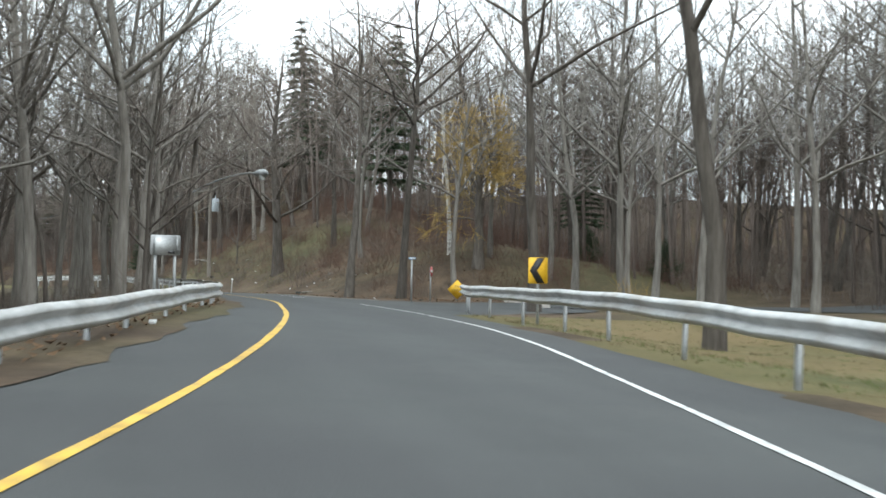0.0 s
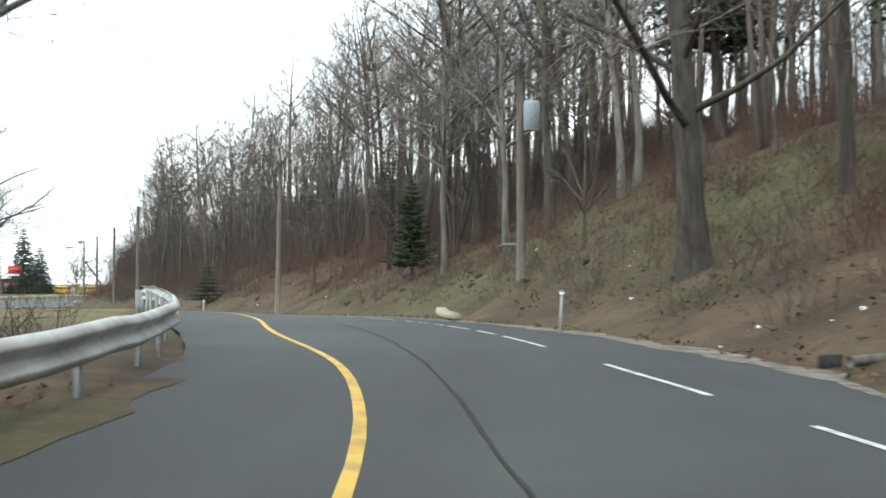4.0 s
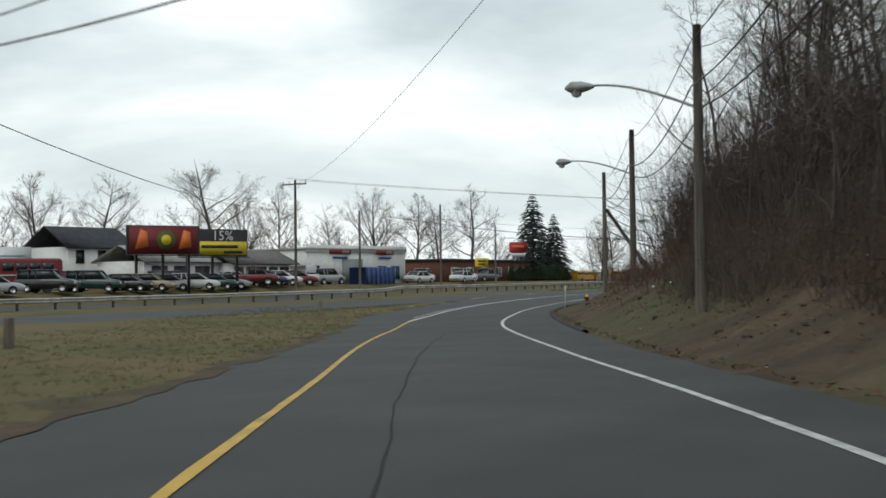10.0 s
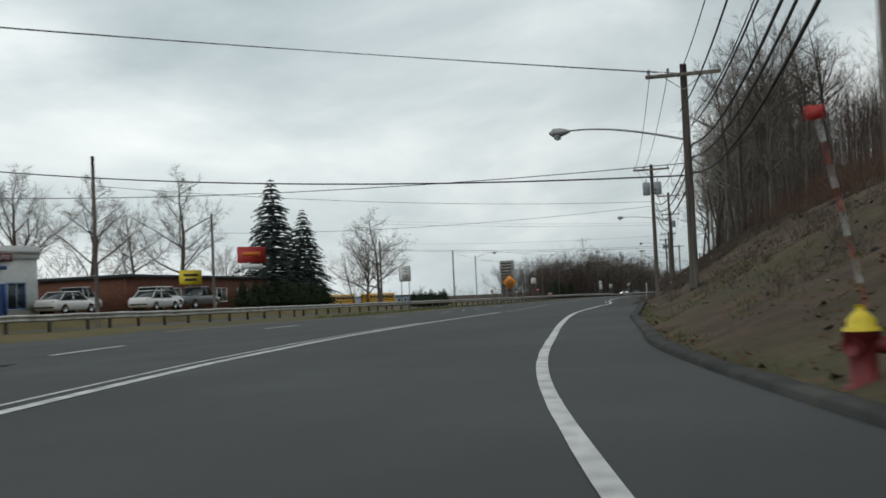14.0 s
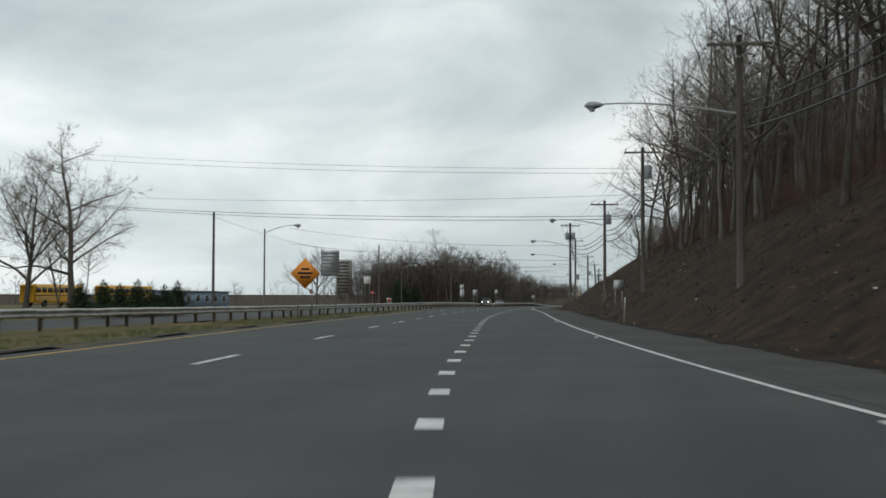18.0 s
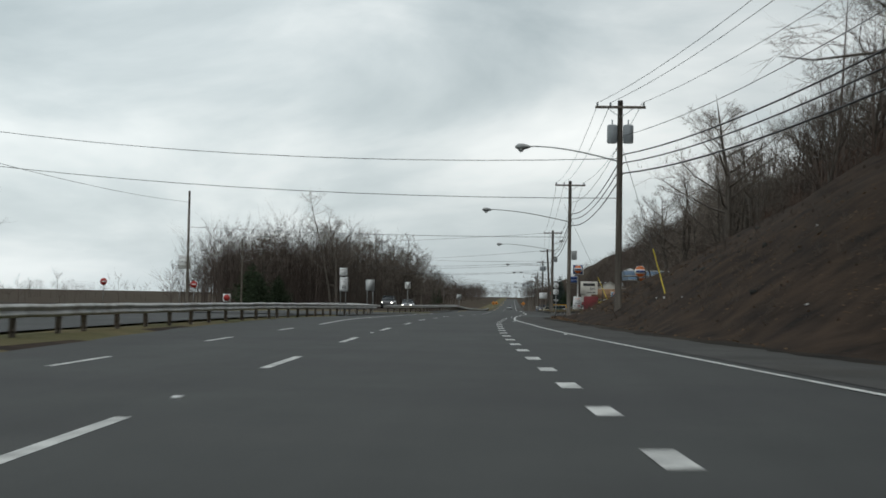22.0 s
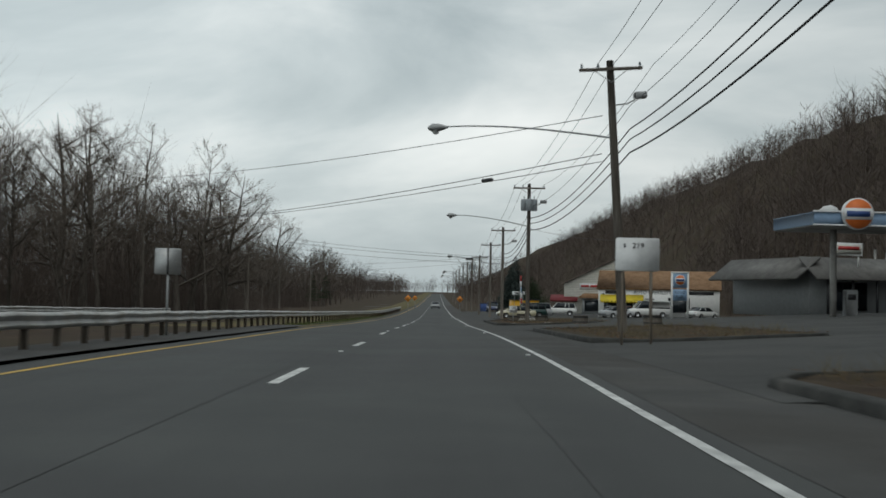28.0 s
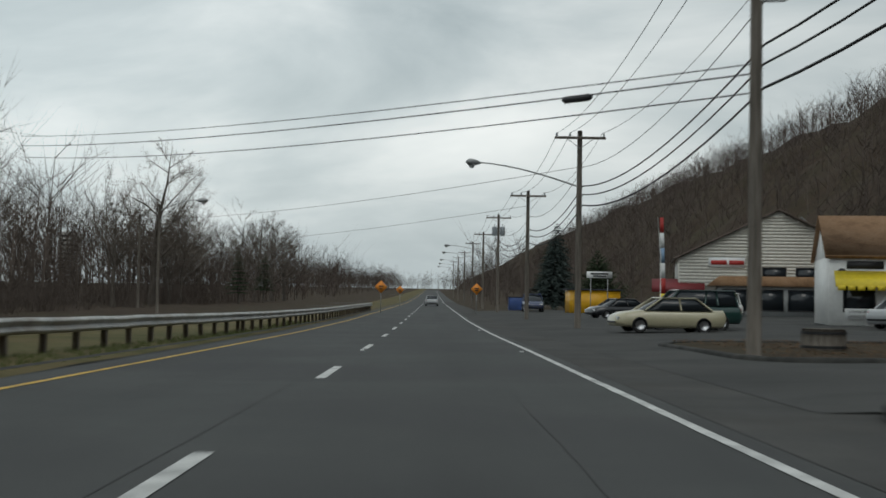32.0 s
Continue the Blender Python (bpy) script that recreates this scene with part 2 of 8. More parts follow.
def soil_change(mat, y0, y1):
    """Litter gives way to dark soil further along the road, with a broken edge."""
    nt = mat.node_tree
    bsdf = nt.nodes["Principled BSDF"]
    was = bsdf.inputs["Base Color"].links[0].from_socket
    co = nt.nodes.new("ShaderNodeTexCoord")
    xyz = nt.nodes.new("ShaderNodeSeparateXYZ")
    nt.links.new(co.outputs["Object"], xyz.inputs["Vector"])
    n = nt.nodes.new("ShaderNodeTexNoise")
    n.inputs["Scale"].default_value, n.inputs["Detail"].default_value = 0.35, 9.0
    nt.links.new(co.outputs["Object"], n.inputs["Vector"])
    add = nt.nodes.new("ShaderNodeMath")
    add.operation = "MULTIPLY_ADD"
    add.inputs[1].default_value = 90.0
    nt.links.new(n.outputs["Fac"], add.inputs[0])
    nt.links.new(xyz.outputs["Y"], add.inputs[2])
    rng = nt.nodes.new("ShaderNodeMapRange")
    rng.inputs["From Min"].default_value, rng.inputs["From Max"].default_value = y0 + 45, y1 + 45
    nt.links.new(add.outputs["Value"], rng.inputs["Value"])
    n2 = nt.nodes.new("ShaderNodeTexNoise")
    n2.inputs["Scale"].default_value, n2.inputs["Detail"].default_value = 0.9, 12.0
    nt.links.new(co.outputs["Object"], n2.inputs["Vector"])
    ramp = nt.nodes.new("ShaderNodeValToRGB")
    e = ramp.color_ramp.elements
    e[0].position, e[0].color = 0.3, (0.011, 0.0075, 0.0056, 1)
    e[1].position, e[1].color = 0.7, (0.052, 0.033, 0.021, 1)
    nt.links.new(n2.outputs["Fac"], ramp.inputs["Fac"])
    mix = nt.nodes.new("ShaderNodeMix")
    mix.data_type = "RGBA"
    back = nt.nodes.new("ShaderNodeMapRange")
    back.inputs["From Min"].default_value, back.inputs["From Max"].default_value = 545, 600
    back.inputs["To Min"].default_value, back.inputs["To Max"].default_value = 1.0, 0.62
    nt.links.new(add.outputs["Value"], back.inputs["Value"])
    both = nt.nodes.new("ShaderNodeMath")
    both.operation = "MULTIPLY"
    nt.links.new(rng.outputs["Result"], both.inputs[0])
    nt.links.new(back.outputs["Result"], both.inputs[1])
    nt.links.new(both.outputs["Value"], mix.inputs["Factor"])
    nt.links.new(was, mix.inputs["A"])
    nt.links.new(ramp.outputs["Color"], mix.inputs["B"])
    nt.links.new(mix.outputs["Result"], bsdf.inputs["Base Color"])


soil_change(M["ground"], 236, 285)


def streaks(mat, amount):
    """Long faint wear bands along the lanes."""
    nt = mat.node_tree
    bsdf = nt.nodes["Principled BSDF"]
    was = bsdf.inputs["Base Color"].links[0].from_socket
    co = nt.nodes.new("ShaderNodeTexCoord")
    mp = nt.nodes.new("ShaderNodeMapping")
    mp.inputs["Scale"].default_value = (1.0, 0.035, 1.0)
    nt.links.new(co.outputs["Object"], mp.inputs["Vector"])
    n = nt.nodes.new("ShaderNodeTexNoise")
    n.inputs["Scale"].default_value, n.inputs["Detail"].default_value = 0.9, 5.0
    nt.links.new(mp.outputs["Vector"], n.inputs["Vector"])
    rng = nt.nodes.new("ShaderNodeMapRange")
    rng.inputs["From Min"].default_value, rng.inputs["From Max"].default_value = 0.3, 0.7
    rng.inputs["To Min"].default_value, rng.inputs["To Max"].default_value = 1 - amount, 1 + amount
    nt.links.new(n.outputs["Fac"], rng.inputs["Value"])
    hv = nt.nodes.new("ShaderNodeHueSaturation")
    nt.links.new(rng.outputs["Result"], hv.inputs["Value"])
    nt.links.new(was, hv.inputs["Color"])
    nt.links.new(hv.outputs["Color"], bsdf.inputs["Base Color"])


streaks(M["asphalt"], 0.16)
M["white_paint"] = plain("white_paint", (0.74, 0.74, 0.72), 0.6)
M["siding"] = plain("cream_siding", (0.62, 0.60, 0.54), 0.65)
M["dark"] = plain("black_paint", (0.02, 0.02, 0.022), 0.5)
M["black_rubber"] = plain("tyre_rubber", (0.022, 0.022, 0.022), 0.85)
M["chrome"] = plain("bright_metal", (0.55, 0.55, 0.56), 0.3, 0.9)
M["glass"] = glass_mat("dark_window_glass")
M["yellow_sign"] = plain("yellow_sign_face", (0.72, 0.42, 0.02), 0.5)
M["orange_sign"] = plain("orange_sign_face", (0.80, 0.28, 0.03), 0.5)
M["white_sign"] = plain("white_sign_face", (0.72, 0.73, 0.73), 0.5)
M["sign_back"] = plain("bare_aluminium_sign_back", (0.40, 0.41, 0.41), 0.45, 0.5)
M["red"] = plain("red_paint", (0.42, 0.035, 0.03), 0.5)
M["dark_red"] = plain("dark_red_paint", (0.17, 0.018, 0.022), 0.6)
M["blue"] = plain("blue_paint", (0.03, 0.07, 0.22), 0.5)
M["sky_blue"] = plain("pale_blue_paint", (0.24, 0.36, 0.52), 0.5)
M["orange"] = plain("orange_paint", (0.72, 0.17, 0.03), 0.5)
M["yellow"] = plain("yellow_paint", (0.72, 0.55, 0.03), 0.5)
M["bus_yellow"] = plain("bus_yellow", (0.72, 0.38, 0.015), 0.4)
M["concrete"] = material("concrete", [(0.24, 0.235, 0.22), (0.34, 0.33, 0.31), (0.42, 0.41, 0.39)], 1.2, 0.9, bump=0.3, bump_scale=20, fine=25.0)
M["brick_wall"] = material("brown_brick", [(0.12, 0.055, 0.04), (0.19, 0.09, 0.065)], 3.0, 0.9, fine=20.0)
M["roof_grey"] = material("grey_shingle_roof", [(0.12, 0.115, 0.11), (0.19, 0.185, 0.175)], 1.5, 0.9, fine=15.0, bump=0.4, bump_scale=8)
M["roof_brown"] = material("brown_shingle_roof", [(0.075, 0.058, 0.048), (0.115, 0.092, 0.078), (0.15, 0.125, 0.108)], 1.5, 0.9, fine=15.0, bump=0.4, bump_scale=8)
M["roof_tan"] = material("tan_shingle_roof", [(0.20, 0.115, 0.065), (0.29, 0.175, 0.10), (0.33, 0.21, 0.13)], 1.2, 0.9, fine=12.0, bump=0.4, bump_scale=8)
M["roof_dark"] = material("dark_roof", [(0.04, 0.042, 0.05), (0.07, 0.072, 0.08)], 1.2, 0.9, fine=12.0)
M["grey_wall"] = plain("grey_painted_wall", (0.26, 0.27, 0.27), 0.7)
M["cable"] = plain("black_cable", (0.025, 0.025, 0.027), 0.6)
M["insulator"] = plain("grey_transformer_paint", (0.30, 0.33, 0.35), 0.45)
M["lamp_glass"] = plain("lamp_lens", (0.62, 0.64, 0.64), 0.2)
M["stone"] = material("pale_stone", [(0.22, 0.21, 0.19), (0.36, 0.34, 0.31), (0.46, 0.44, 0.40)], 4.0, 0.9, bump=0.6, bump_scale=10)
M["slab"] = material("tan_slab", [(0.34, 0.29, 0.21), (0.48, 0.42, 0.31)], 3.0, 0.9, bump=0.4, bump_scale=12)

# ---- mesh helpers ----


def mesh_of(name, verts, faces, mat, smooth=False, mat_index=None):
    """A mesh from arrays; faces is one (m, k) array or a list of them."""
    if not isinstance(faces, (list, tuple)):
        faces = [faces]
    faces = [np.asarray(f, np.int32) for f in faces if len(f)]
    verts = np.asarray(verts, np.float32)
    me = bpy.data.meshes.new(name)
    me.vertices.add(len(verts))
    me.vertices.foreach_set("co", verts.ravel())
    loops = np.concatenate([f.ravel() for f in faces])
    sizes = np.concatenate([np.full(len(f), f.shape[1], np.int32) for f in faces])
    me.loops.add(len(loops))
    me.loops.foreach_set("vertex_index", loops)
    me.polygons.add(len(sizes))
    me.polygons.foreach_set("loop_start", np.concatenate([[0], np.cumsum(sizes)[:-1]]).astype(np.int32))
    me.polygons.foreach_set("loop_total", sizes)
    if smooth:
        me.polygons.foreach_set("use_smooth", np.ones(len(sizes), bool))
    for m in mat if isinstance(mat, (list, tuple)) else [mat]:
        me.materials.append(m)
    if mat_index is not None:
        me.polygons.foreach_set("material_index", np.asarray(mat_index, np.int32))
    me.update(calc_edges=True)
    return me


def part(name, me, parent=None, label="", at=None):
    ob = new(name, me)
    if parent is not None:
        ob.parent = parent
    if at is not None:
        ob.matrix_basis = at
    if label:
        ob["label"] = label
    return ob


def thing(name, label, category, at=None, group="", kind=""):
    ob = new(name)
    ob.empty_display_size = 0.2
    if at is not None:
        ob.matrix_basis = at
    return tagged(ob, label, category, group, kind)


class Bits:
    """Collects simple solids into one mesh."""

    def __init__(self):
        self.v, self.f, self.n = [], {}, 0

    def add(self, v, f):
        v = np.asarray(v, float)
        f = np.asarray(f, int)
        self.v.append(v)
        self.f.setdefault(f.shape[1], []).append(f + self.n)
        self.n += len(v)
        return self

    def box(self, c, size, turn=None, bevel=0.0):
        h = np.array(size, float) / 2
        b = min(bevel, h.min() * 0.9)
        if b <= 0:
            s = np.array([[x, y, z] for z in (-1, 1) for y in (-1, 1) for x in (-1, 1)], float) * h
            f = [[0, 2, 3, 1], [4, 5, 7, 6], [0, 1, 5, 4], [2, 6, 7, 3], [0, 4, 6, 2], [1, 3, 7, 5]]
            parts = [(s, f)]
        else:
            v, idx = [], {}
            for z in (-1, 1):
                for y in (-1, 1):
                    for x in (-1, 1):
                        for a in range(3):
                            q = np.array([x, y, z]) * (h - b)
                            q[a] = (x, y, z)[a] * h[a]
                            idx[(x, y, z, a)] = len(v)
                            v.append(q)
            quads, tris = [], []
            for a in range(3):
                o = [k for k in range(3) if k != a]
                for sgn in (-1, 1):
                    ring = []
                    for p, q in ((-1, -1), (1, -1), (1, 1), (-1, 1)):
                        k = [0, 0, 0]
                        k[a], k[o[0]], k[o[1]] = sgn, p, q
                        ring.append(idx[(*k, a)])
                    if (sgn > 0) == (a == 1):
                        ring.reverse()
                    quads.append(ring)
            for a in range(3):
                p, q = [k for k in range(3) if k != a]
                for s1 in (-1, 1):
                    for s2 in (-1, 1):
                        k0, k1 = [0, 0, 0], [0, 0, 0]
                        k0[a], k1[a] = -1, 1
                        k0[p] = k1[p] = s1
                        k0[q] = k1[q] = s2
                        quads.append([idx[(*k0, p)], idx[(*k1, p)], idx[(*k1, q)], idx[(*k0, q)]])
            for z in (-1, 1):
                for y in (-1, 1):
                    for x in (-1, 1):
                        tris.append([idx[(x, y, z, 0)], idx[(x, y, z, 1)], idx[(x, y, z, 2)]])
            parts = [(np.array(v), quads)]
            if tris:
                self.f.setdefault(3, []).append(np.array(tris, int) + self.n)
        for s, f in parts:
            if turn is not None:
                s = s @ np.array(turn.to_3x3()).T
            self.add(s + np.array(c, float), f)
        return self

    def tube(self, pts, radii, sides=8, cap=True):
        pts = np.asarray(pts, float)
        k = len(pts)
        radii = np.full(k, radii, float) if np.isscalar(radii) else np.asarray(radii, float)
        d = np.gradient(pts, axis=0)
        d /= np.linalg.norm(d, axis=1)[:, None] + 1e-9
        ref = np.array([0, 0, 1.0]) if abs(d[0, 2]) < 0.9 else np.array([1.0, 0, 0])
        a = np.cross(d, ref)
        a /= np.linalg.norm(a, axis=1)[:, None] + 1e-9
        b = np.cross(d, a)
        th = np.arange(sides) * 2 * np.pi / sides
        ring = a[:, None] * np.cos(th)[None, :, None] + b[:, None] * np.sin(th)[None, :, None]
        v = (pts[:, None] + ring * radii[:, None, None]).reshape(-1, 3)
        i = np.arange(k - 1)[:, None] * sides
        j = np.arange(sides)[None]
        jn = (j + 1) % sides
        f = np.stack([i + j, i + jn, i + sides + jn, i + sides + j], -1).reshape(-1, 4)
        base = self.n
        self.add(v, f)
        if cap:
            self.f.setdefault(sides, []).append(np.array([[base + q for q in range(sides)]]))
            self.f.setdefault(sides, []).append(np.array([[base + (k - 1) * sides + q for q in reversed(range(sides))]]))
        return self

    def prism(self, outline, depth, axis=1, at=(0, 0, 0)):
        """A flat outline in x-z pushed along y, both ends closed."""
        o = np.array(outline, float)
        k = len(o)
        v = np.zeros((2 * k, 3))
        v[:k, 0], v[:k, 2], v[:k, 1] = o[:, 0], o[:, 1], -depth / 2
        v[k:, 0], v[k:, 2], v[k:, 1] = o[:, 0], o[:, 1], depth / 2
        if axis == 0:
            v = v[:, [1, 0, 2]]
        base = self.n
        self.add(v + np.array(at, float), [[q, (q + 1) % k, k + (q + 1) % k, k + q] for q in range(k)])
        self.f.setdefault(k, []).append(np.array([[base + q for q in reversed(range(k))], [base + k + q for q in range(k)]]))
        return self

    def mesh(self, name, mat, smooth=False):
        return mesh_of(name, np.concatenate(self.v), [np.concatenate(f) for f in self.f.values()], mat, smooth)


# ---- the road's axis: stations along it, offsets to its right ----
RAMP = [(0.00, 0.00), (2.15, 10.28), (3.69, 20.66), (4.45, 31.13), (4.23, 41.62), (2.96, 52.04), (1.62, 62.46), (-0.48, 72.73), (-3.65, 82.74), (-7.34, 92.56), (-11.56, 102.18), (-16.08, 111.65), (-20.88, 120.99), (-25.79, 130.27), (-30.72, 139.54), (-35.66, 148.81), (-40.24, 158.26), (-44.43, 167.88), (-48.21, 177.68), (-51.40, 187.68), (-53.84, 197.89), (-55.68, 208.22), (-57.53, 218.56), (-59.38, 228.90)]
HIGHWAY = [(-61.26, 239.23), (-65.18, 259.99), (-68.48, 280.86), (-71.32, 301.80), (-73.83, 322.78), (-75.90, 343.80), (-77.56, 364.87), (-78.91, 385.95), (-79.94, 407.06), (-80.38, 428.18), (-79.68, 449.30), (-78.89, 470.41), (-78.26, 491.53), (-78.38, 512.66), (-78.58, 533.79), (-78.65, 554.92), (-78.81, 576.05), (-78.87, 597.18), (-78.79, 618.31)]
LEVEL = [(0, -0.20), (10, 0.02), (20, 0.36), (30, 0.51), (40, 0.68), (50, 0.82), (60, 0.99), (70, 1.09), (80, 1.10), (90, 1.06), (100, 0.91), (110, 0.74), (120, 0.56), (130, 0.36), (140, 0.19), (150, -0.01), (160, -0.20), (170, -0.31), (180, -0.34), (190, -0.36), (200, -0.30), (210, -0.23), (220, -0.12), (230, -0.05), (240, -0.01), (250, 0.02), (260, -0.00), (290, -0.03), (320, -0.01), (350, -0.00), (380, 0.04), (410, 0.11), (440, 0.17), (470, 0.08), (500, 0.01), (530, 0.06), (560, 0.00), (590, -0.25), (620, -0.59), (650, -0.84), (680, -1.06), (710, -1.13)]


# fall of the surface to the right, per metre
CANT = [(-160, 0.0), (0, 0.021), (20, 0.060), (40, 0.052), (60, 0.021), (80, 0.031), (100, 0.044), (120, 0.033), (140, 0.021), (160, 0.007), (180, -0.013), (200, -0.022), (220, 0.003), (240, -0.004), (260, -0.017), (300, 0.001), (360, -0.015), (420, -0.009), (480, -0.009), (540, 0.004), (600, -0.002), (660, -0.007), (720, -0.004)]


def axis_samples():
    k = np.array(RAMP + HIGHWAY)
    first = k[0] + np.array([[-0.27 * q, -0.96 * q] for q in (160, 80, 30)])
    far = np.array([[-78.8, k[-1, 1] + q] for q in (60, 160, 320, 600, 1000, 1600)])
    k = np.concatenate([first, k, far])
    u = np.concatenate([[0], np.cumsum(np.linalg.norm(np.diff(k, axis=0), axis=1))])
    u -= u[3]
    m = np.gradient(k, u, axis=0)
    s = np.arange(u[0], u[-1], 2.0)
    i = np.clip(np.searchsorted(u, s, side="right") - 1, 0, len(u) - 2)
    h = (u[i + 1] - u[i])[:, None]
    t = ((s - u[i]) / (u[i + 1] - u[i]))[:, None]
    p = (2 * t**3 - 3 * t**2 + 1) * k[i] + (t**3 - 2 * t**2 + t) * h * m[i] + (-2 * t**3 + 3 * t**2) * k[i + 1] + (t**3 - t**2) * h * m[i + 1]
    end = LEVEL[-1][0]
    zr = [(-160, -3.0)] + LEVEL + [(end + 60, -1.05), (end + 160, -0.9), (end + 320, 0.3), (end + 600, 3.2), (end + 1000, 7.0), (end + 1600, 12.0)]
    zs = np.interp(s, [q[0] for q in zr], [q[1] for q in zr])
    zs = np.convolve(np.pad(zs, 2, mode='edge'), np.ones(5) / 5, 'valid')
    p = np.concatenate([p, zs[:, None]], 1)
    d = np.gradient(p[:, :2], axis=0)
    d /= np.linalg.norm(d, axis=1)[:, None]
    return s, p, d


AS, AP, AD = axis_samples()


def cant_drop(s, d):
    """How far the banked surface lies above or below its axis at offset d."""
    return -np.interp(s, [q[0] for q in CANT], [q[1] for q in CANT]) * np.clip(d, -3, 5)



def at_sd(s, d, up=0.0):
    """World points at station s, offset d (arrays)."""
    s, d = np.broadcast_arrays(np.asarray(s, float), np.asarray(d, float))
    x, y, z = (np.interp(s, AS, AP[:, c]) for c in range(3))
    tx, ty = np.interp(s, AS, AD[:, 0]), np.interp(s, AS, AD[:, 1])
    return np.stack([x + d * ty, y - d * tx, z + cant_drop(s, d) + up], -1)


def sd_of(x, y):
    x, y = np.asarray(x, float).ravel(), np.asarray(y, float).ravel()
    s, d, z = np.empty(len(x)), np.empty(len(x)), np.empty(len(x))
    for a in range(0, len(x), 4000):
        q = slice(a, a + 4000)
        dx, dy = x[q, None] - AP[None, :, 0], y[q, None] - AP[None, :, 1]
        i = np.argmin(dx * dx + dy * dy, 1)
        r = np.arange(len(i))
        ex, ey = dx[r, i], dy[r, i]
        s[q] = AS[i] + ex * AD[i, 0] + ey * AD[i, 1]
        d[q] = ex * AD[i, 1] - ey * AD[i, 0]
        z[q] = np.interp(s[q], AS, AP[:, 2]) + cant_drop(s[q], d[q])
    return s, d, z


def table(*rows):
    a = np.array(rows, float)
    return lambda s: np.interp(s, a[:, 0], a[:, 1])


EDGE_R = table((-160, 4.09), (0, 3.95), (10, 3.81), (20, 3.26), (33, 3.60), (36, 6.40), (40, 11.45), (46, 11.37), (52, 6.85), (56, 5.24), (66, 5.18), (79, 5.03), (95, 5.15), (108, 5.19), (118, 4.47), (128, 4.31), (150, 4.36), (165, 3.99), (192, 2.23), (203, 2.11), (215, 1.84), (228, 2.30), (252, 4.14), (262, 5.16), (279, 6.67), (300, 7.10), (330, 7.60), (365, 8.00), (395, 8.20), (420, 6.50), (440, 5.70), (457, 4.60), (480, 4.40), (575, 4.90), (1600, 4.60))
EDGE_L = table((-160, -3.66), (0, -3.47), (12, -3.15), (28, -2.55), (36, -2.81), (42, -2.39), (47, -2.14), (58, -1.68), (64, -1.82), (72, -2.70), (80, -3.23), (96, -2.38), (106, -3.02), (116, -3.21), (154, -3.47), (167, -3.78), (180, -4.75), (189, -6.20), (215, -7.60), (238, -9.40), (260, -9.50), (300, -8.67), (320, -8.31), (340, -8.09), (380, -7.83), (400, -7.45), (420, -8.43), (440, -8.85), (460, -8.96), (480, -8.94), (500, -7.60), (520, -6.57), (600, -6.05), (660, -6.00), (1600, -6.00))
WHITE_R = table((-160, 2.39), (0, 2.39), (7, 2.29), (14, 2.26), (21, 2.34), (28, 2.28), (31, 2.40), (33.7, 2.47), (36.3, 2.52), (39.3, 2.70), (43.6, 3.05), (49, 3.50), (54.6, 3.78), (57.7, 3.40), (61, 3.15), (66, 3.15), (77, 3.28), (84, 3.22), (91, 3.34), (98, 3.27), (105, 3.04), (112, 2.68), (119, 2.49), (133, 2.63), (140, 2.88), (147, 2.85), (154, 2.69), (161, 2.41), (168, 1.85), (175, 1.16), (182, 0.81), (189, 0.73), (196, 0.52), (203, 0.54), (210, 0.44), (217, 0.47), (224, 0.59), (231, 0.81), (238, 1.15), (259, 3.20), (262, 3.39), (278, 4.09), (294, 4.16), (310, 4.34), (342, 4.94), (358, 5.10), (374, 5.16), (390, 5.09), (406, 4.42), (428, 3.50), (433, 3.42), (440, 3.08), (449, 2.66), (457, 2.35), (463, 2.15), (472, 1.88), (486, 1.82), (502, 1.92), (534, 1.98), (582, 2.48), (598, 2.47), (614, 2.37), (662, 2.38), (710, 2.26), (1600, 2.30))
YELLOW = table((-160, -1.96), (0, -1.96), (14, -1.56), (21, -1.42), (27, -1.40), (30, -1.32), (32.6, -1.14), (36, -0.97), (40, -0.86), (43.6, -0.74), (45.8, -0.52), (47.6, -0.32), (50.3, 0.00), (54, 0.27), (57, 0.33), (63, 0.03), (67, -0.60), (71, -0.93), (74, -0.86), (77, -0.73), (84, -0.43), (91, -0.51), (105, -0.53), (119, -1.02), (133, -1.26), (140, -1.51), (154, -1.74), (168, -2.27), (175, -2.45), (183, -3.09))
GORE = table((183, -3.09), (191, -3.37), (199, -3.86), (207, -4.14), (215, -4.02), (223, -3.58), (231, -3.02), (247, -1.65), (255, -1.07), (271, -0.37), (287, -0.22), (303, 0.12), (319, 0.68), (335, 1.06), (383, 1.48), (431, 2.02), (446, 2.10), (454, 1.90), (461, 1.66), (479, 1.20))
DASH = table((210, -8.17), (226, -8.23), (242, -7.55), (258, -5.80), (274, -4.62), (290, -4.40), (306, -4.06), (322, -3.53), (354, -3.00), (370, -2.80), (386, -2.69), (434, -1.82), (444, -2.00), (455, -2.45), (468, -3.00), (482, -2.90), (500, -2.35), (514, -2.19), (610, -1.58), (706, -1.73), (1600, -1.75))
YEL_HW = table((225, -12.30), (243, -11.20), (260, -8.78), (320, -7.59), (340, -7.37), (380, -7.11), (400, -6.73), (425, -7.60), (450, -8.00), (480, -8.20), (520, -5.75), (640, -5.23), (700, -5.06), (1600, -5.10))
HW_X = table((-300, -63.5), (195, -63.6), (215, -62.0), (240, -63.5), (300, -72.0))
HW_XL = table((-300, -72.4), (150, -72.4), (215, -72.9), (245, -74.3), (270, -76.2), (300, -79.6))
RAIL_X = table((-300, -80.0), (200, -80.4), (235, -80.8), (265, -83.2), (290, -85.2), (326, -86.6), (370, -88.4), (416, -89.6), (450, -89.6), (470, -88.6))
SOUTH_W = 9.4


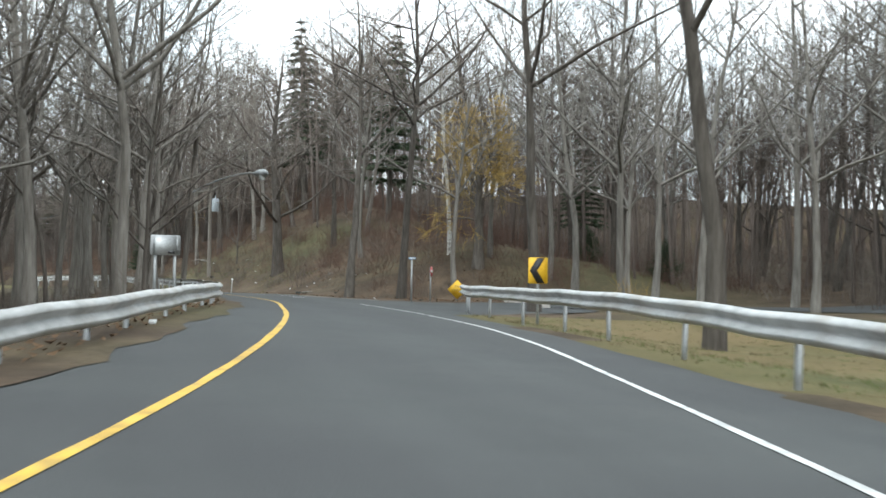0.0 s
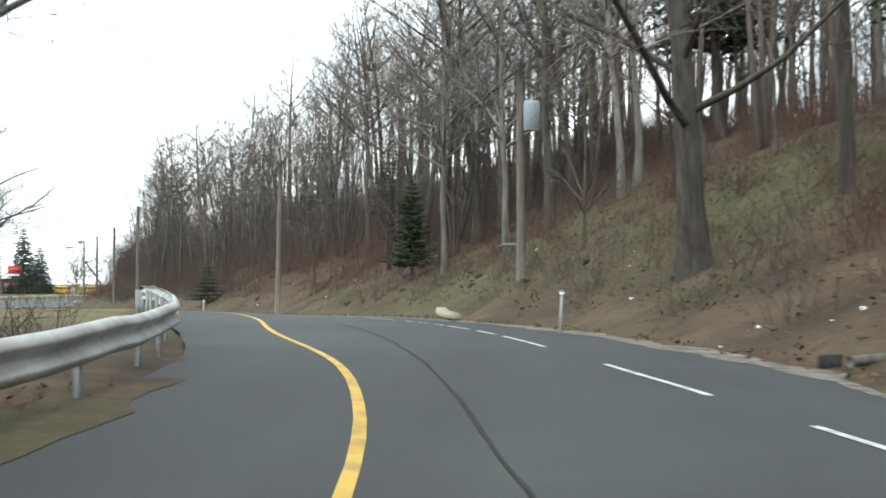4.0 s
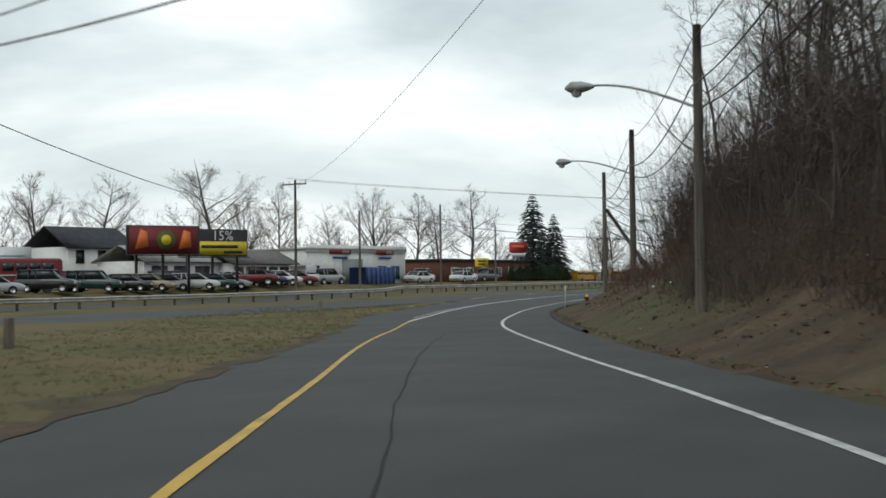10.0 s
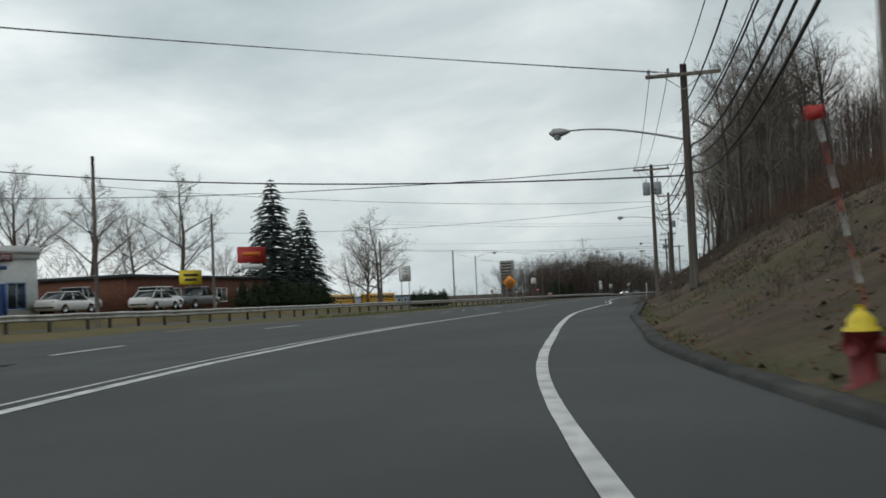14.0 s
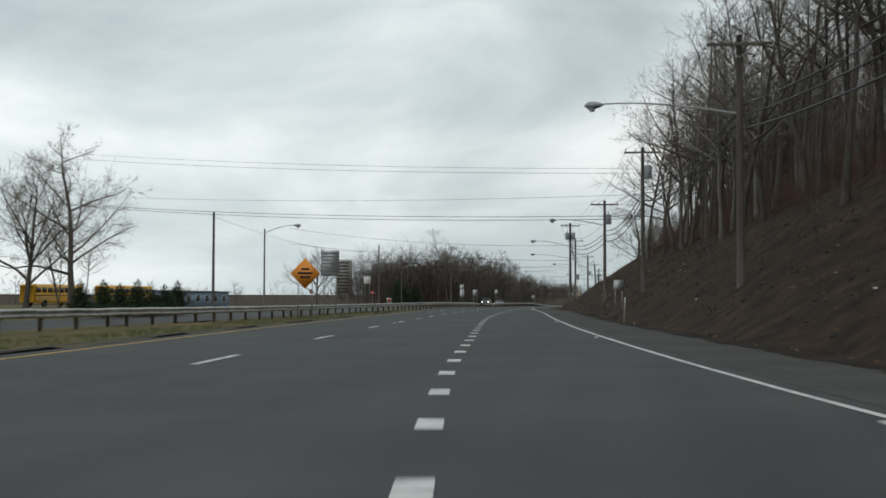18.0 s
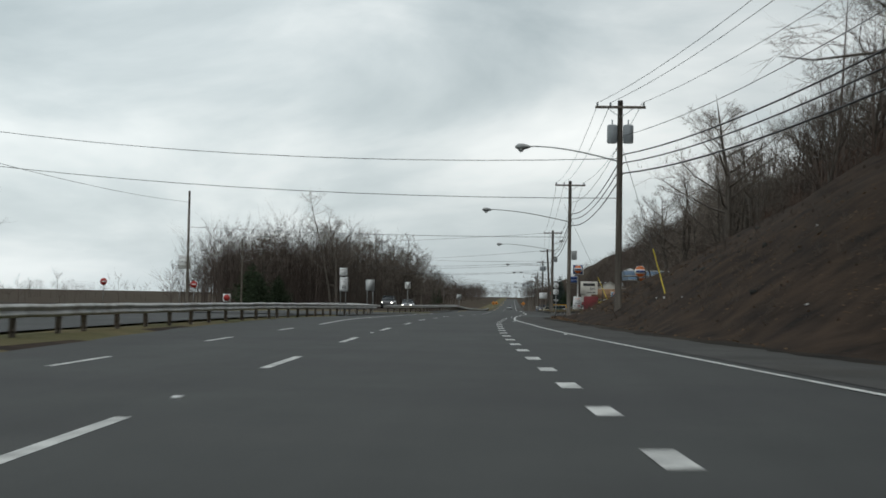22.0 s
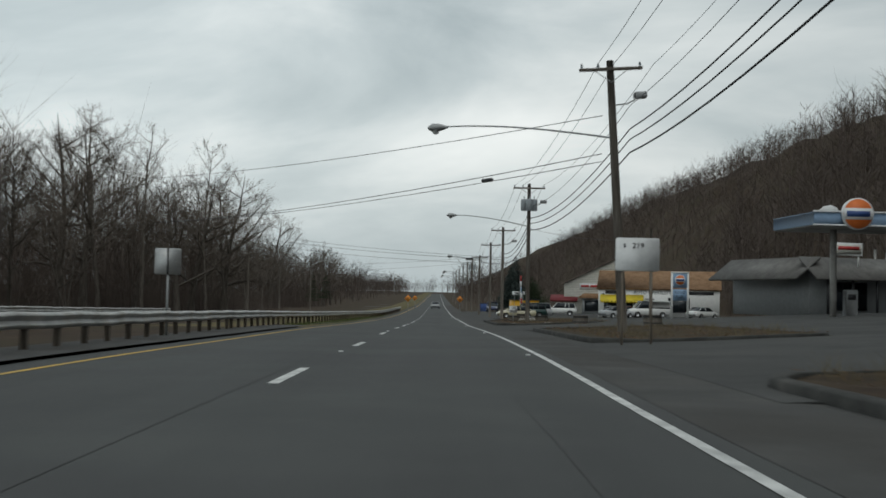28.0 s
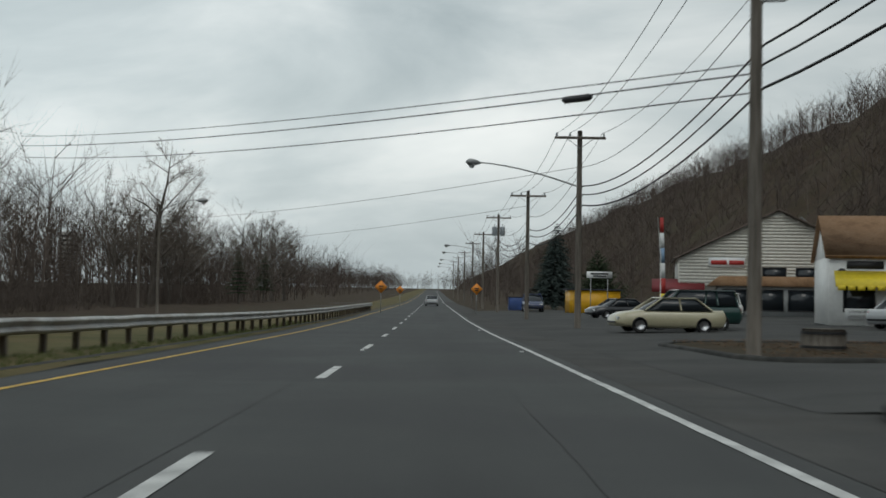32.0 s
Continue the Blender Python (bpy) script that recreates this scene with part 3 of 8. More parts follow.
def smooth01(a):
    a = np.clip(a, 0, 1)
    return a * a * (3 - 2 * a)


def fnoise(x, y, scale, seed=0):
    """Cheap smooth noise from sines."""
    r = np.random.RandomState(seed)
    out = np.zeros_like(x, float)
    for k in range(6):
        a, b, c = r.uniform(-1, 1, 3)
        f = (1.0 + 0.7 * k) / scale
        out += np.sin(x * f * (a + 0.3 * np.sign(a)) * 2 + y * f * (b + 0.3 * np.sign(b)) * 2 + c * 9) / (1.0 + 0.6 * k)
    return out / 2.6


FOOT = table((-160, 16), (20, 16), (48, 12), (58, 1.2), (70, 0.9), (430, 0.9), (468, 1.2), (480, 4), (490, 9), (504, 15), (522, 16), (534, 26), (548, 38), (570, 46), (1600, 46))
STEEP = table((-160, 0.07), (30, 0.08), (60, 0.34), (80, 0.56), (130, 0.55), (165, 0.52), (195, 0.44), (225, 0.46), (262, 0.62), (285, 0.72), (400, 0.72), (430, 0.66), (450, 0.52), (472, 0.36), (490, 0.5), (540, 1.0), (1600, 1.0))
CREST = table((-160, 5), (30, 5), (50, 10), (80, 18), (150, 17), (185, 12), (215, 8.5), (250, 9), (285, 12), (310, 15), (345, 17), (400, 25), (460, 40), (520, 75), (560, 86), (1600, 86))


def land(x, y, with_cut=True):
    """Height of the ground: road level, the hillside to its right, flat land to its left."""
    x, y = np.asarray(x, float), np.asarray(y, float)
    sh = x.shape
    x, y = x.ravel(), y.ravel()
    s, d, z = sd_of(x, y)
    er, el = EDGE_R(s), EDGE_L(s)
    far = smooth01((-d - 8) / 22.0)
    level = np.where(s < 240, -0.30, z)
    base = z * (1 - far) + level * far
    u = d - er - FOOT(s)
    uu = np.maximum(u, 0)
    steep, crest = STEEP(s), CREST(s)
    rise = crest * (1 - np.exp(-uu * steep / np.maximum(crest, 1))) * 1.0 + 0.05 * np.minimum(uu, 160)
    rise = rise * (1 - 0.80 * smooth01((x - 12) / 16.0) * smooth01((490 - y) / 120.0))
    rise = rise * (1 - 0.96 * smooth01((x - 70) / 45.0) * smooth01((1050 - y) / 150.0))
    rise = rise * (1 + 0.10 * fnoise(x, y, 23.0, 3)) + smooth01(uu / 3) * 0.22 * fnoise(x, y, 4.0, 5)
    dip = -0.5 * smooth01((36 - s) / 10.0) * smooth01((d - er - 0.5) / 5.0)
    out = base + rise + dip
    lot = (0.050 * np.clip(d - 6.5, 0, 26) * smooth01((s - 508) / 14) * (1 - 0.75 * smooth01((s - 625) / 35))) * (s < 760)
    out += lot
    out += 0.85 * smooth01((-x - 91.5) / 4.0) * smooth01((y - 60) / 60) * smooth01((345 - y) / 40)
    left_low = np.where((s < 75) & (d < el - 1.0), -0.9 * smooth01((el - 1.0 - d) / 6.0) * smooth01((85 - s) / 25), 0.0)
    out += left_low
    rough = 0.05 * fnoise(x, y, 5.0, 9) * smooth01((np.maximum(d - er, el - d) - 0.4) / 2.0)
    out += rough + 0.03
    if with_cut:
        inside = (d < er + 0.15) & (d > el - 0.15) & (s < 1580)
        hw = (y < 300) & (x < HW_X(y) + 0.2) & (x > HW_XL(y) - 0.2)
        south = (y < 480) & (x < RAIL_X(y) - 1.6) & (x > RAIL_X(y) - 2.0 - SOUTH_W)
        out = np.where(inside | hw | south, base - np.where(s < 60, 0.05, 0.12), out)
    return out.reshape(sh)


def road_z(x, y):
    x, y = np.asarray(x, float), np.asarray(y, float)
    s, d, z = sd_of(x, y)
    far = smooth01((-d - 8) / 22.0)
    return (z * (1 - far) + np.where(s < 240, -0.30, z) * far).reshape(x.shape)


def gz(x, y):
    return float(land(np.array([x]), np.array([y]), False)[0])


# ---- ground: one sheet to the horizon ----


def build_ground():
    xs = np.concatenate([[-3000, -1800, -1100, -700, -450, -300, -240], np.arange(-200, -112, 6), np.arange(-112, 36, 1.3), np.arange(36, 120, 5), np.arange(120, 260, 14), [300, 400, 600, 1000, 1800, 3000]])
    ys = np.concatenate([[-1500, -800, -450, -250, -160, -110, -75, -50, -30, -15], np.arange(-6, 700, 1.5), np.arange(700, 1000, 8), np.arange(1000, 1700, 30), [1800, 2100, 2600, 3300, 4200]])
    gx, gy = np.meshgrid(xs, ys)
    z = land(gx, gy)
    z = np.where(np.hypot(gx, gy - 300) > 1900, np.minimum(z, 45), z)
    nx, ny = len(xs), len(ys)
    v = np.stack([gx, gy, z], -1).reshape(-1, 3)
    i = (np.arange(ny - 1)[:, None] * nx + np.arange(nx - 1)[None]).ravel()
    f = np.stack([i, i + 1, i + nx + 1, i + nx], -1)
    cx = v[f].mean(1)
    s, d, _ = sd_of(cx[:, 0], cx[:, 1])
    n = fnoise(cx[:, 0], cx[:, 1], 6.0, 21)
    lawn = ((d < EDGE_L(s)) & (s > 74) & (cx[:, 1] < 500) & (cx[:, 0] > -230)) | ((d < EDGE_L(s)) & (d > EDGE_L(s) - 6) & (s > 590)) | ((s < 34) & (d > EDGE_R(s)) & (d < 15))
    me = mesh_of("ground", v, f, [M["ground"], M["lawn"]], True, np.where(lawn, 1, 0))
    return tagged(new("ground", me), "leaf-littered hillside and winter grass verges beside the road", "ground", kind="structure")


build_ground()


def strip(name, s0, s1, left, right, mat, up, label="", category="road", step=2.0, cols=2, kind="structure", ragged=0.0, parent=None):
    """A sheet along the axis between two offsets."""
    s = np.linspace(s0, s1, max(2, int((s1 - s0) / step) + 1))
    l = left(s) if callable(left) else np.full(len(s), float(left))
    r = right(s) if callable(right) else np.full(len(s), float(right))
    if ragged:
        l = l + ragged * fnoise(s, s * 0, 1.7, 31)
        r = r + ragged * fnoise(s, s * 0, 1.9, 37)
    w = np.linspace(0, 1, cols)
    dd = l[:, None] * (1 - w) + r[:, None] * w
    v = at_sd(s[:, None], dd, up)
    i = (np.arange(len(s) - 1)[:, None] * cols + np.arange(cols - 1)[None]).ravel()
    f = np.stack([i, i + 1, i + cols + 1, i + cols], -1)
    me = mesh_of(name, v.reshape(-1, 3), f, mat)
    ob = part(name, me, parent)
    if parent is None:
        tagged(ob, label, category, kind=kind)
    return ob


road = strip("road", -155, 1590, lambda s: EDGE_L(s), lambda s: EDGE_R(s), M["asphalt"], 0.0, "grey worn asphalt road with painted lane lines", "road", cols=9, ragged=0.12)


def world_strip(name, ys, xl, xr, mat, up, label, category="road", cols=4, kind="structure", parent=None):
    w = np.linspace(0, 1, cols)
    x = xl[:, None] * (1 - w) + xr[:, None] * w
    y = np.repeat(ys[:, None], cols, 1)
    v = np.stack([x, y, road_z(x, y) + up], -1)
    i = (np.arange(len(ys) - 1)[:, None] * cols + np.arange(cols - 1)[None]).ravel()
    f = np.stack([i, i + 1, i + cols + 1, i + cols], -1)
    ob = part(name, mesh_of(name, v.reshape(-1, 3), f, mat), parent)
    if parent is None:
        tagged(ob, label, category, kind=kind)
    return ob


HY = np.arange(-250, 262, 3.0)
highway = world_strip("road_highway", HY, HW_XL(HY), HW_X(HY), M["asphalt"], -0.012, "grey asphalt carriageway of the highway joined by the ramp")
SY = np.arange(-250, 1500, 4.0)
SX = np.where(SY < 440, RAIL_X(SY), np.interp(SY, [440, 500, 560, 1500], [-89.6, -88.4, -87.6, -87.2]))
south_road = world_strip("road_southbound", SY, SX - 2.0 - SOUTH_W, SX - 1.9, M["asphalt"], 0.0, "grey asphalt carriageway of the opposite direction behind the guardrail")

# painted lines


def line(name, s0, s1, off, width, mat, dash=None, up=0.007, gap_noise=0.0, phase=0.0, jitter=0.0):
    """A painted line: one strip, or dashes of dash=(length, cycle)."""
    rough_off = off
    off = lambda q: sum(rough_off(np.asarray(q, float) + k) for k in (-2.4, -1.2, 0, 1.2, 2.4)) / 5 if name != "gore_line" else rough_off(q)
    if dash is None:
        strip(name, s0, s1, lambda s: off(s) - width / 2 + 0.012 * fnoise(s, s, 1.3, 4), lambda s: off(s) + width / 2 + 0.012 * fnoise(s, s, 1.1, 6), mat, up, step=1.0, parent=road)
        return
    for s in dash[1]:
        strip(name, s, s + dash[0], lambda q: off(q) - width / 2, lambda q: off(q) + width / 2, mat, up, step=0.8, parent=road)


line("yellow_line", -155, 183, YELLOW, 0.095, M["yellow_line"])
for a, b in ((-155, 30), (30.4, 42.4), (52.8, 57), (59, 62.5), (66, 69.5), (70.2, 72), (72.8, 75.0), (75.4, 75.9), (76.1, 76.4), (77.1, 77.35), (77.7, 77.95), (78.6, 79.5), (80.6, 84.5), (86, 90.5), (91, 98), (98, 172), (172, 470), (470, 505), (505, 1590)):
    line("edge_line", a, b, WHITE_R, 0.085 if b < 99 else 0.12, M["white_line"])
line("gore_line", 183, 246, GORE, 0.17, M["white_line"])
line("gore_line", 188, 232, lambda s: GORE(s) - 0.42 + 0.01 * (s - 188) * 0.4, 0.07, M["white_line"])
line("dotted_line", 247, 462, GORE, 0.24, M["white_line"], (0.95, np.interp(np.arange(61), [0, 3, 8, 12, 17, 25, 31, 46, 50, 54, 55, 60], [245.0, 256.8, 276.5, 291.2, 309.8, 338.8, 361.0, 411.6, 424.6, 438.4, 442.0, 460.8])))
line("lane_dash", 206, 1000, DASH, 0.15, M["white_line"], (3.6, np.interp(np.arange(65), [0, 4, 7, 8, 9, 10, 11, 12, 13, 14, 15, 16, 17, 18, 19, 20, 21, 25, 26, 29, 30, 31, 33, 35, 36, 64], [205.0, 262.5, 305.0, 318.5, 333.2, 346.3, 357.0, 367.0, 378.0, 387.4, 398.4, 409.2, 420.4, 430.8, 442.3, 454.3, 467.8, 512.7, 524.8, 567.9, 582.0, 598.0, 618.2, 637.5, 650.2, 990.0])))
line("yellow_line", 236, 398, YEL_HW, 0.12, M["yellow_line"])
line("yellow_line", 522, 1590, YEL_HW, 0.12, M["yellow_line"])
TURN = table((396, -5.50), (410, -5.30), (420, -5.15), (428, -5.00), (440, -5.40), (447, -5.75), (463, -6.40), (480, -6.85), (500, -7.00))
for a, b in ((398.0, 401.0), (408.6, 411.6), (418.9, 421.8), (428, 500)):
    line("turn_line", a, b, TURN, 0.13, M["white_line"])
# ---- bare trees ----


def twig_bulk(segs):
    """Thin three-sided spikes from rows of start, end, radius."""
    a = np.array(segs, float)
    p0, p1, r = a[:, :3], a[:, 3:6], a[:, 6]
    d = p1 - p0
    d /= np.linalg.norm(d, axis=1)[:, None] + 1e-9
    ref = np.where(np.abs(d[:, 2:3]) < 0.8, np.array([[0, 0, 1.0]]), np.array([[1.0, 0, 0]]))
    x = np.cross(d, ref)
    x /= np.linalg.norm(x, axis=1)[:, None] + 1e-9
    y = np.cross(d, x)
    n = len(a)
    v = np.empty((n, 4, 3))
    for k, th in enumerate((0, 2.094, 4.189)):
        v[:, k] = p0 + (x * math.cos(th) + y * math.sin(th)) * r[:, None]
    v[:, 3] = p1
    i = np.arange(n)[:, None, None] * 4
    f = (i + np.array([[0, 1, 3], [1, 2, 3], [2, 0, 3]])[None]).reshape(-1, 3)
    return v.reshape(-1, 3), f


def blade_bulk(segs, seed=1):
    """The finest shoots: one narrow face each, from rows of start, end, half width."""
    a = np.array(segs, float)
    p0, p1, r = a[:, :3], a[:, 3:6], a[:, 6:7]
    rng = np.random.RandomState(seed)
    side = np.cross(p1 - p0, rng.normal(0, 1, p0.shape))
    side /= np.linalg.norm(side, axis=1)[:, None] + 1e-9
    v = np.stack([p0 - side * r, p0 + side * r, p1], 1).reshape(-1, 3)
    return v, np.arange(len(a) * 3).reshape(-1, 3)


def both_bulk(thin, fine, seed=1):
    v, f = twig_bulk(thin)
    if not len(fine):
        return v, f
    v2, f2 = blade_bulk(fine, seed)
    return np.concatenate([v, v2]), np.concatenate([f, f2 + len(v)])


def wander(rng, p, d, length, n, bend, lift):
    pts = [p]
    for _ in range(n):
        d = d + rng.normal(0, bend, 3) + np.array([0, 0, lift])
        d = d / np.linalg.norm(d)
        p = p + d * (length / n)
        pts.append(p)
    return np.array(pts), d


def grow(seed, height, r0, bare=0.4, spread=0.8, kids=(9, 6, 5), lengths=(0.42, 0.5, 0.5), lift=0.06, lean=0.03, twigs=4, forks=1, bend=0.035):
    """Meshes of one leafless tree: trunk with limbs, and the crown's twigs."""
    rng = np.random.RandomState(seed)
    wood, thin, fine = Bits(), [], []
    for fk in range(forks):
        a0 = rng.uniform(0, 6.283)
        tilt = lean if forks == 1 else 0.16
        pts, _ = wander(rng, np.zeros(3), np.array([tilt * math.cos(a0), tilt * math.sin(a0), 1.0]), height * rng.uniform(0.9, 1.0), 9, bend, 0.03)
        rad = r0 * np.linspace(1, 0.0, 10) ** 0.9 + 0.012
        rad[0] *= 1.45
        pts[0, 2] -= 0.4
        wood.tube(pts, rad, 6, False)
        frac = np.sort(rng.uniform(bare, 0.97, kids[0]))
        ang = rng.uniform(0, 6.283)
        for t in frac:
            k = t * 9
            i = min(int(k), 8)
            q = pts[i] * (1 - k + i) + pts[i + 1] * (k - i)
            ang += 2.4 + rng.uniform(-0.5, 0.5)
            out = np.array([math.cos(ang), math.sin(ang), 0.0])
            up = rng.uniform(0.5, 1.1) / spread
            L1 = height * lengths[0] * (1.12 - t) / (1.12 - bare) * rng.uniform(0.7, 1.15) + 0.6
            r1 = min(rad[i] * 0.55, 0.0125 * L1 + 0.012)
            b1, d1 = wander(rng, q, (out + np.array([0, 0, up])) / np.linalg.norm(out + np.array([0, 0, up])), L1, 5, 0.13, lift)
            wood.tube(b1, r1 * np.linspace(1, 0.2, 6) + 0.006, 4, False)
            for t2 in rng.uniform(0.2, 1.0, kids[1]):
                k2 = t2 * 5
                j = min(int(k2), 4)
                q2 = b1[j] * (1 - k2 + j) + b1[j + 1] * (k2 - j)
                dd = (b1[j + 1] - b1[j])
                dd = dd / np.linalg.norm(dd)
                dv = dd + rng.normal(0, 0.62, 3) + np.array([0, 0, 0.25])
                dv /= np.linalg.norm(dv)
                L2 = L1 * lengths[1] * rng.uniform(0.5, 1.1) * (1.15 - 0.6 * t2)
                b2, d2 = wander(rng, q2, dv, L2, 3, 0.16, lift)
                r2 = max(0.010, r1 * 0.42 * (1.1 - 0.7 * t2))
                for m in range(3):
                    thin.append((*b2[m], *(b2[m + 1] + (b2[m + 1] - b2[m]) * 0.06), r2 * (1 - 0.27 * m)))
                for t3 in rng.uniform(0.15, 1.0, kids[2]):
                    k3 = t3 * 3
                    g = min(int(k3), 2)
                    q3 = b2[g] * (1 - k3 + g) + b2[g + 1] * (k3 - g)
                    dv3 = d2 + rng.normal(0, 0.6, 3) + np.array([0, 0, 0.15])
                    dv3 /= np.linalg.norm(dv3)
                    L3 = L2 * lengths[2] * rng.uniform(0.5, 1.2)
                    e3 = q3 + dv3 * L3
                    thin.append((*q3, *e3, max(0.006, r2 * 0.45)))
                    for _ in range(twigs):
                        t4 = rng.uniform(0.2, 0.95)
                        q4 = q3 + dv3 * L3 * t4
                        dv4 = dv3 + rng.normal(0, 0.55, 3)
                        dv4 /= np.linalg.norm(dv4)
                        fine.append((*q4, *(q4 + dv4 * L3 * rng.uniform(0.4, 0.95)), max(0.009, r2 * 0.36)))
    return wood, thin, fine


TREES = {}


def tree_kind(key, bark, twigmat, seeds, **kw):
    out = []
    for sd_ in seeds:
        wood, thin, fine = grow(sd_, **kw)
        v, f = both_bulk(thin, fine, sd_)
        out.append((wood.mesh("trunk_" + key, M[bark], True), mesh_of("crown_" + key, v, f, M[twigmat])))
    TREES[key] = out


tree_kind("forest", "bark_dark", "twig", (1, 2, 3, 4, 5), height=17, r0=0.165, bare=0.32, spread=1.15, kids=(15, 7, 5), lengths=(0.34, 0.6, 0.6), twigs=3, bend=0.055)
tree_kind("pale", "bark_grey", "twig_grey", (11, 12, 13), height=15, r0=0.13, bare=0.28, spread=0.95, kids=(14, 7, 5), lengths=(0.34, 0.58, 0.6), twigs=3, bend=0.05)
tree_kind("sapling", "bark_dark", "twig", (21, 22, 23, 24), height=8, r0=0.05, bare=0.12, spread=0.9, kids=(12, 5, 4), lengths=(0.36, 0.58, 0.6), twigs=3, bend=0.06)
tree_kind("oak", "bark_dark", "twig", (31, 32, 33), height=15, r0=0.32, bare=0.20, spread=1.45, kids=(17, 9, 6), lengths=(0.50, 0.58, 0.55), lift=0.05, twigs=6, bend=0.06)
tree_kind("vase", "bark_dark", "twig", (41, 42), height=12.5, r0=0.24, bare=0.13, spread=0.75, kids=(17, 9, 6), lengths=(0.58, 0.55, 0.55), lift=0.07, twigs=6)
tree_kind("maple", "bark_dark", "twig", (45,), height=13.0, r0=0.27, bare=0.14, spread=1.15, kids=(20, 11, 6), lengths=(0.60, 0.58, 0.55), lift=0.035, twigs=5, bend=0.06)
tree_kind("clump", "bark_dark", "twig", (51, 52), height=13, r0=0.08, bare=0.20, spread=0.9, kids=(9, 6, 5), lengths=(0.34, 0.58, 0.6), twigs=3, forks=4, bend=0.05)
tree_kind("willow", "bark_dark", "willow", (61,), height=10.5, r0=0.30, bare=0.26, spread=0.9, kids=(18, 11, 6), lengths=(0.30, 0.55, 1.0), lift=-0.16, twigs=5)
tree_kind("birch", "birch", "twig_grey", (71,), height=13, r0=0.13, bare=0.35, spread=0.8, kids=(11, 6, 4), lengths=(0.28, 0.5, 0.55), twigs=3)

LABELS = {
    "forest": "tall bare dark-barked tree without leaves on the slope",
    "pale": "slender bare tree with pale grey bark and no leaves",
    "sapling": "thin bare young tree in the undergrowth",
    "oak": "broad bare tree with a thick dark trunk",
    "vase": "bare spreading tree with upswept branches and dark trunk",
    "maple": "bare spreading maple with a low-forked dark trunk",
    "clump": "bare tree with several dark stems from one base",
    "willow": "weeping willow with hanging golden-yellow shoots",
    "birch": "slender bare birch with peeling white bark",
}
tree_rng = random.Random(7)


BACK_TREES = []


def tree(key, x, y, scale=1.0, group="", z=None, pick=None, label=None, joined=False):
    kinds = TREES[key]
    tr, cr = kinds[tree_rng.randrange(len(kinds)) if pick is None else pick]
    if joined:
        BACK_TREES.append((tr, cr, Matrix.LocRotScale((x, y, gz(x, y)), Euler((0, 0, tree_rng.uniform(0, 6.28))), (scale, scale, scale))))
        return None
    ob = part("tree", tr, None, at=Matrix.LocRotScale((x, y, gz(x, y) if z is None else z), Euler((tree_rng.uniform(-0.04, 0.04), tree_rng.uniform(-0.04, 0.04), tree_rng.uniform(0, 6.28))), (scale, scale, scale * tree_rng.uniform(0.9, 1.1))))
    tagged(ob, label or LABELS[key], "tree", group)
    part("crown", cr, ob)
    return ob


def scatter(key_list, n, s0, s1, d0, d1, seed, scale=(0.8, 1.2), group="woodland trees", keep=None, gap=1.6, back=11.0):
    """Trees at random between two stations and two offsets from the road's edge."""
    rng = random.Random(seed)
    done = []
    tries = 0
    while len(done) < n and tries < n * 12:
        tries += 1
        s = rng.uniform(s0, s1)
        d = d0 + (d1 - d0) * rng.random() ** 1.0
        e = float(EDGE_R(s)) if d > 0 else float(EDGE_L(s))
        x, y, _ = at_sd(s, e + d)
        if any((x - a) ** 2 + (y - b) ** 2 < gap * gap for a, b in done):
            continue
        if keep and not keep(x, y, s, e + d):
            continue
        done.append((x, y))
        tree(rng.choice(key_list), x, y, rng.uniform(*scale), group, joined=abs(d) > back)
    return done


def join_back_trees():
    """The trees behind the first rows, as one mesh."""
    mats, vs, fs, idx, n = [], [], {}, {}, 0
    for tr, cr, m in BACK_TREES:
        for me in (tr, cr):
            mat = me.materials[0]
            if mat not in mats:
                mats.append(mat)
            v = np.empty(len(me.vertices) * 3, np.float32)
            me.vertices.foreach_get("co", v)
            mm = np.array(m)
            vs.append(v.reshape(-1, 3) @ mm[:3, :3].T + mm[:3, 3])
            lt = np.empty(len(me.polygons), np.int32)
            me.polygons.foreach_get("loop_total", lt)
            lv = np.empty(len(me.loops), np.int32)
            me.loops.foreach_get("vertex_index", lv)
            k = int(lt[0])
            fs.setdefault(k, []).append(lv.reshape(-1, k) + n)
            idx.setdefault(k, []).append(np.full(len(lt), mats.index(mat), np.int32))
            n += len(me.vertices)
    keys = sorted(fs)
    me = mesh_of("back_trees", np.concatenate(vs), [np.concatenate(fs[k]) for k in keys], mats, False, np.concatenate([np.concatenate(idx[k]) for k in keys]))
    tagged(new("back_trees", me), "bare trees standing deeper in the roadside woods", "woods", kind="stuff")


# woods left of the ramp's start, behind the guardrail
scatter(["pale", "pale", "pale", "clump", "sapling"], 78, 2, 66, -1.6, -18, 101, (0.85, 1.2), "woods beside the ramp", back=8.0, keep=lambda x, y, s, d: not (16 < s < 30 and d > -6.5))
scatter(["pale", "sapling", "clump"], 10, 66, 100, -9, -26, 111, (0.7, 0.95), "woods beside the ramp", keep=lambda x, y, s, d: s < 84 or d < -20)
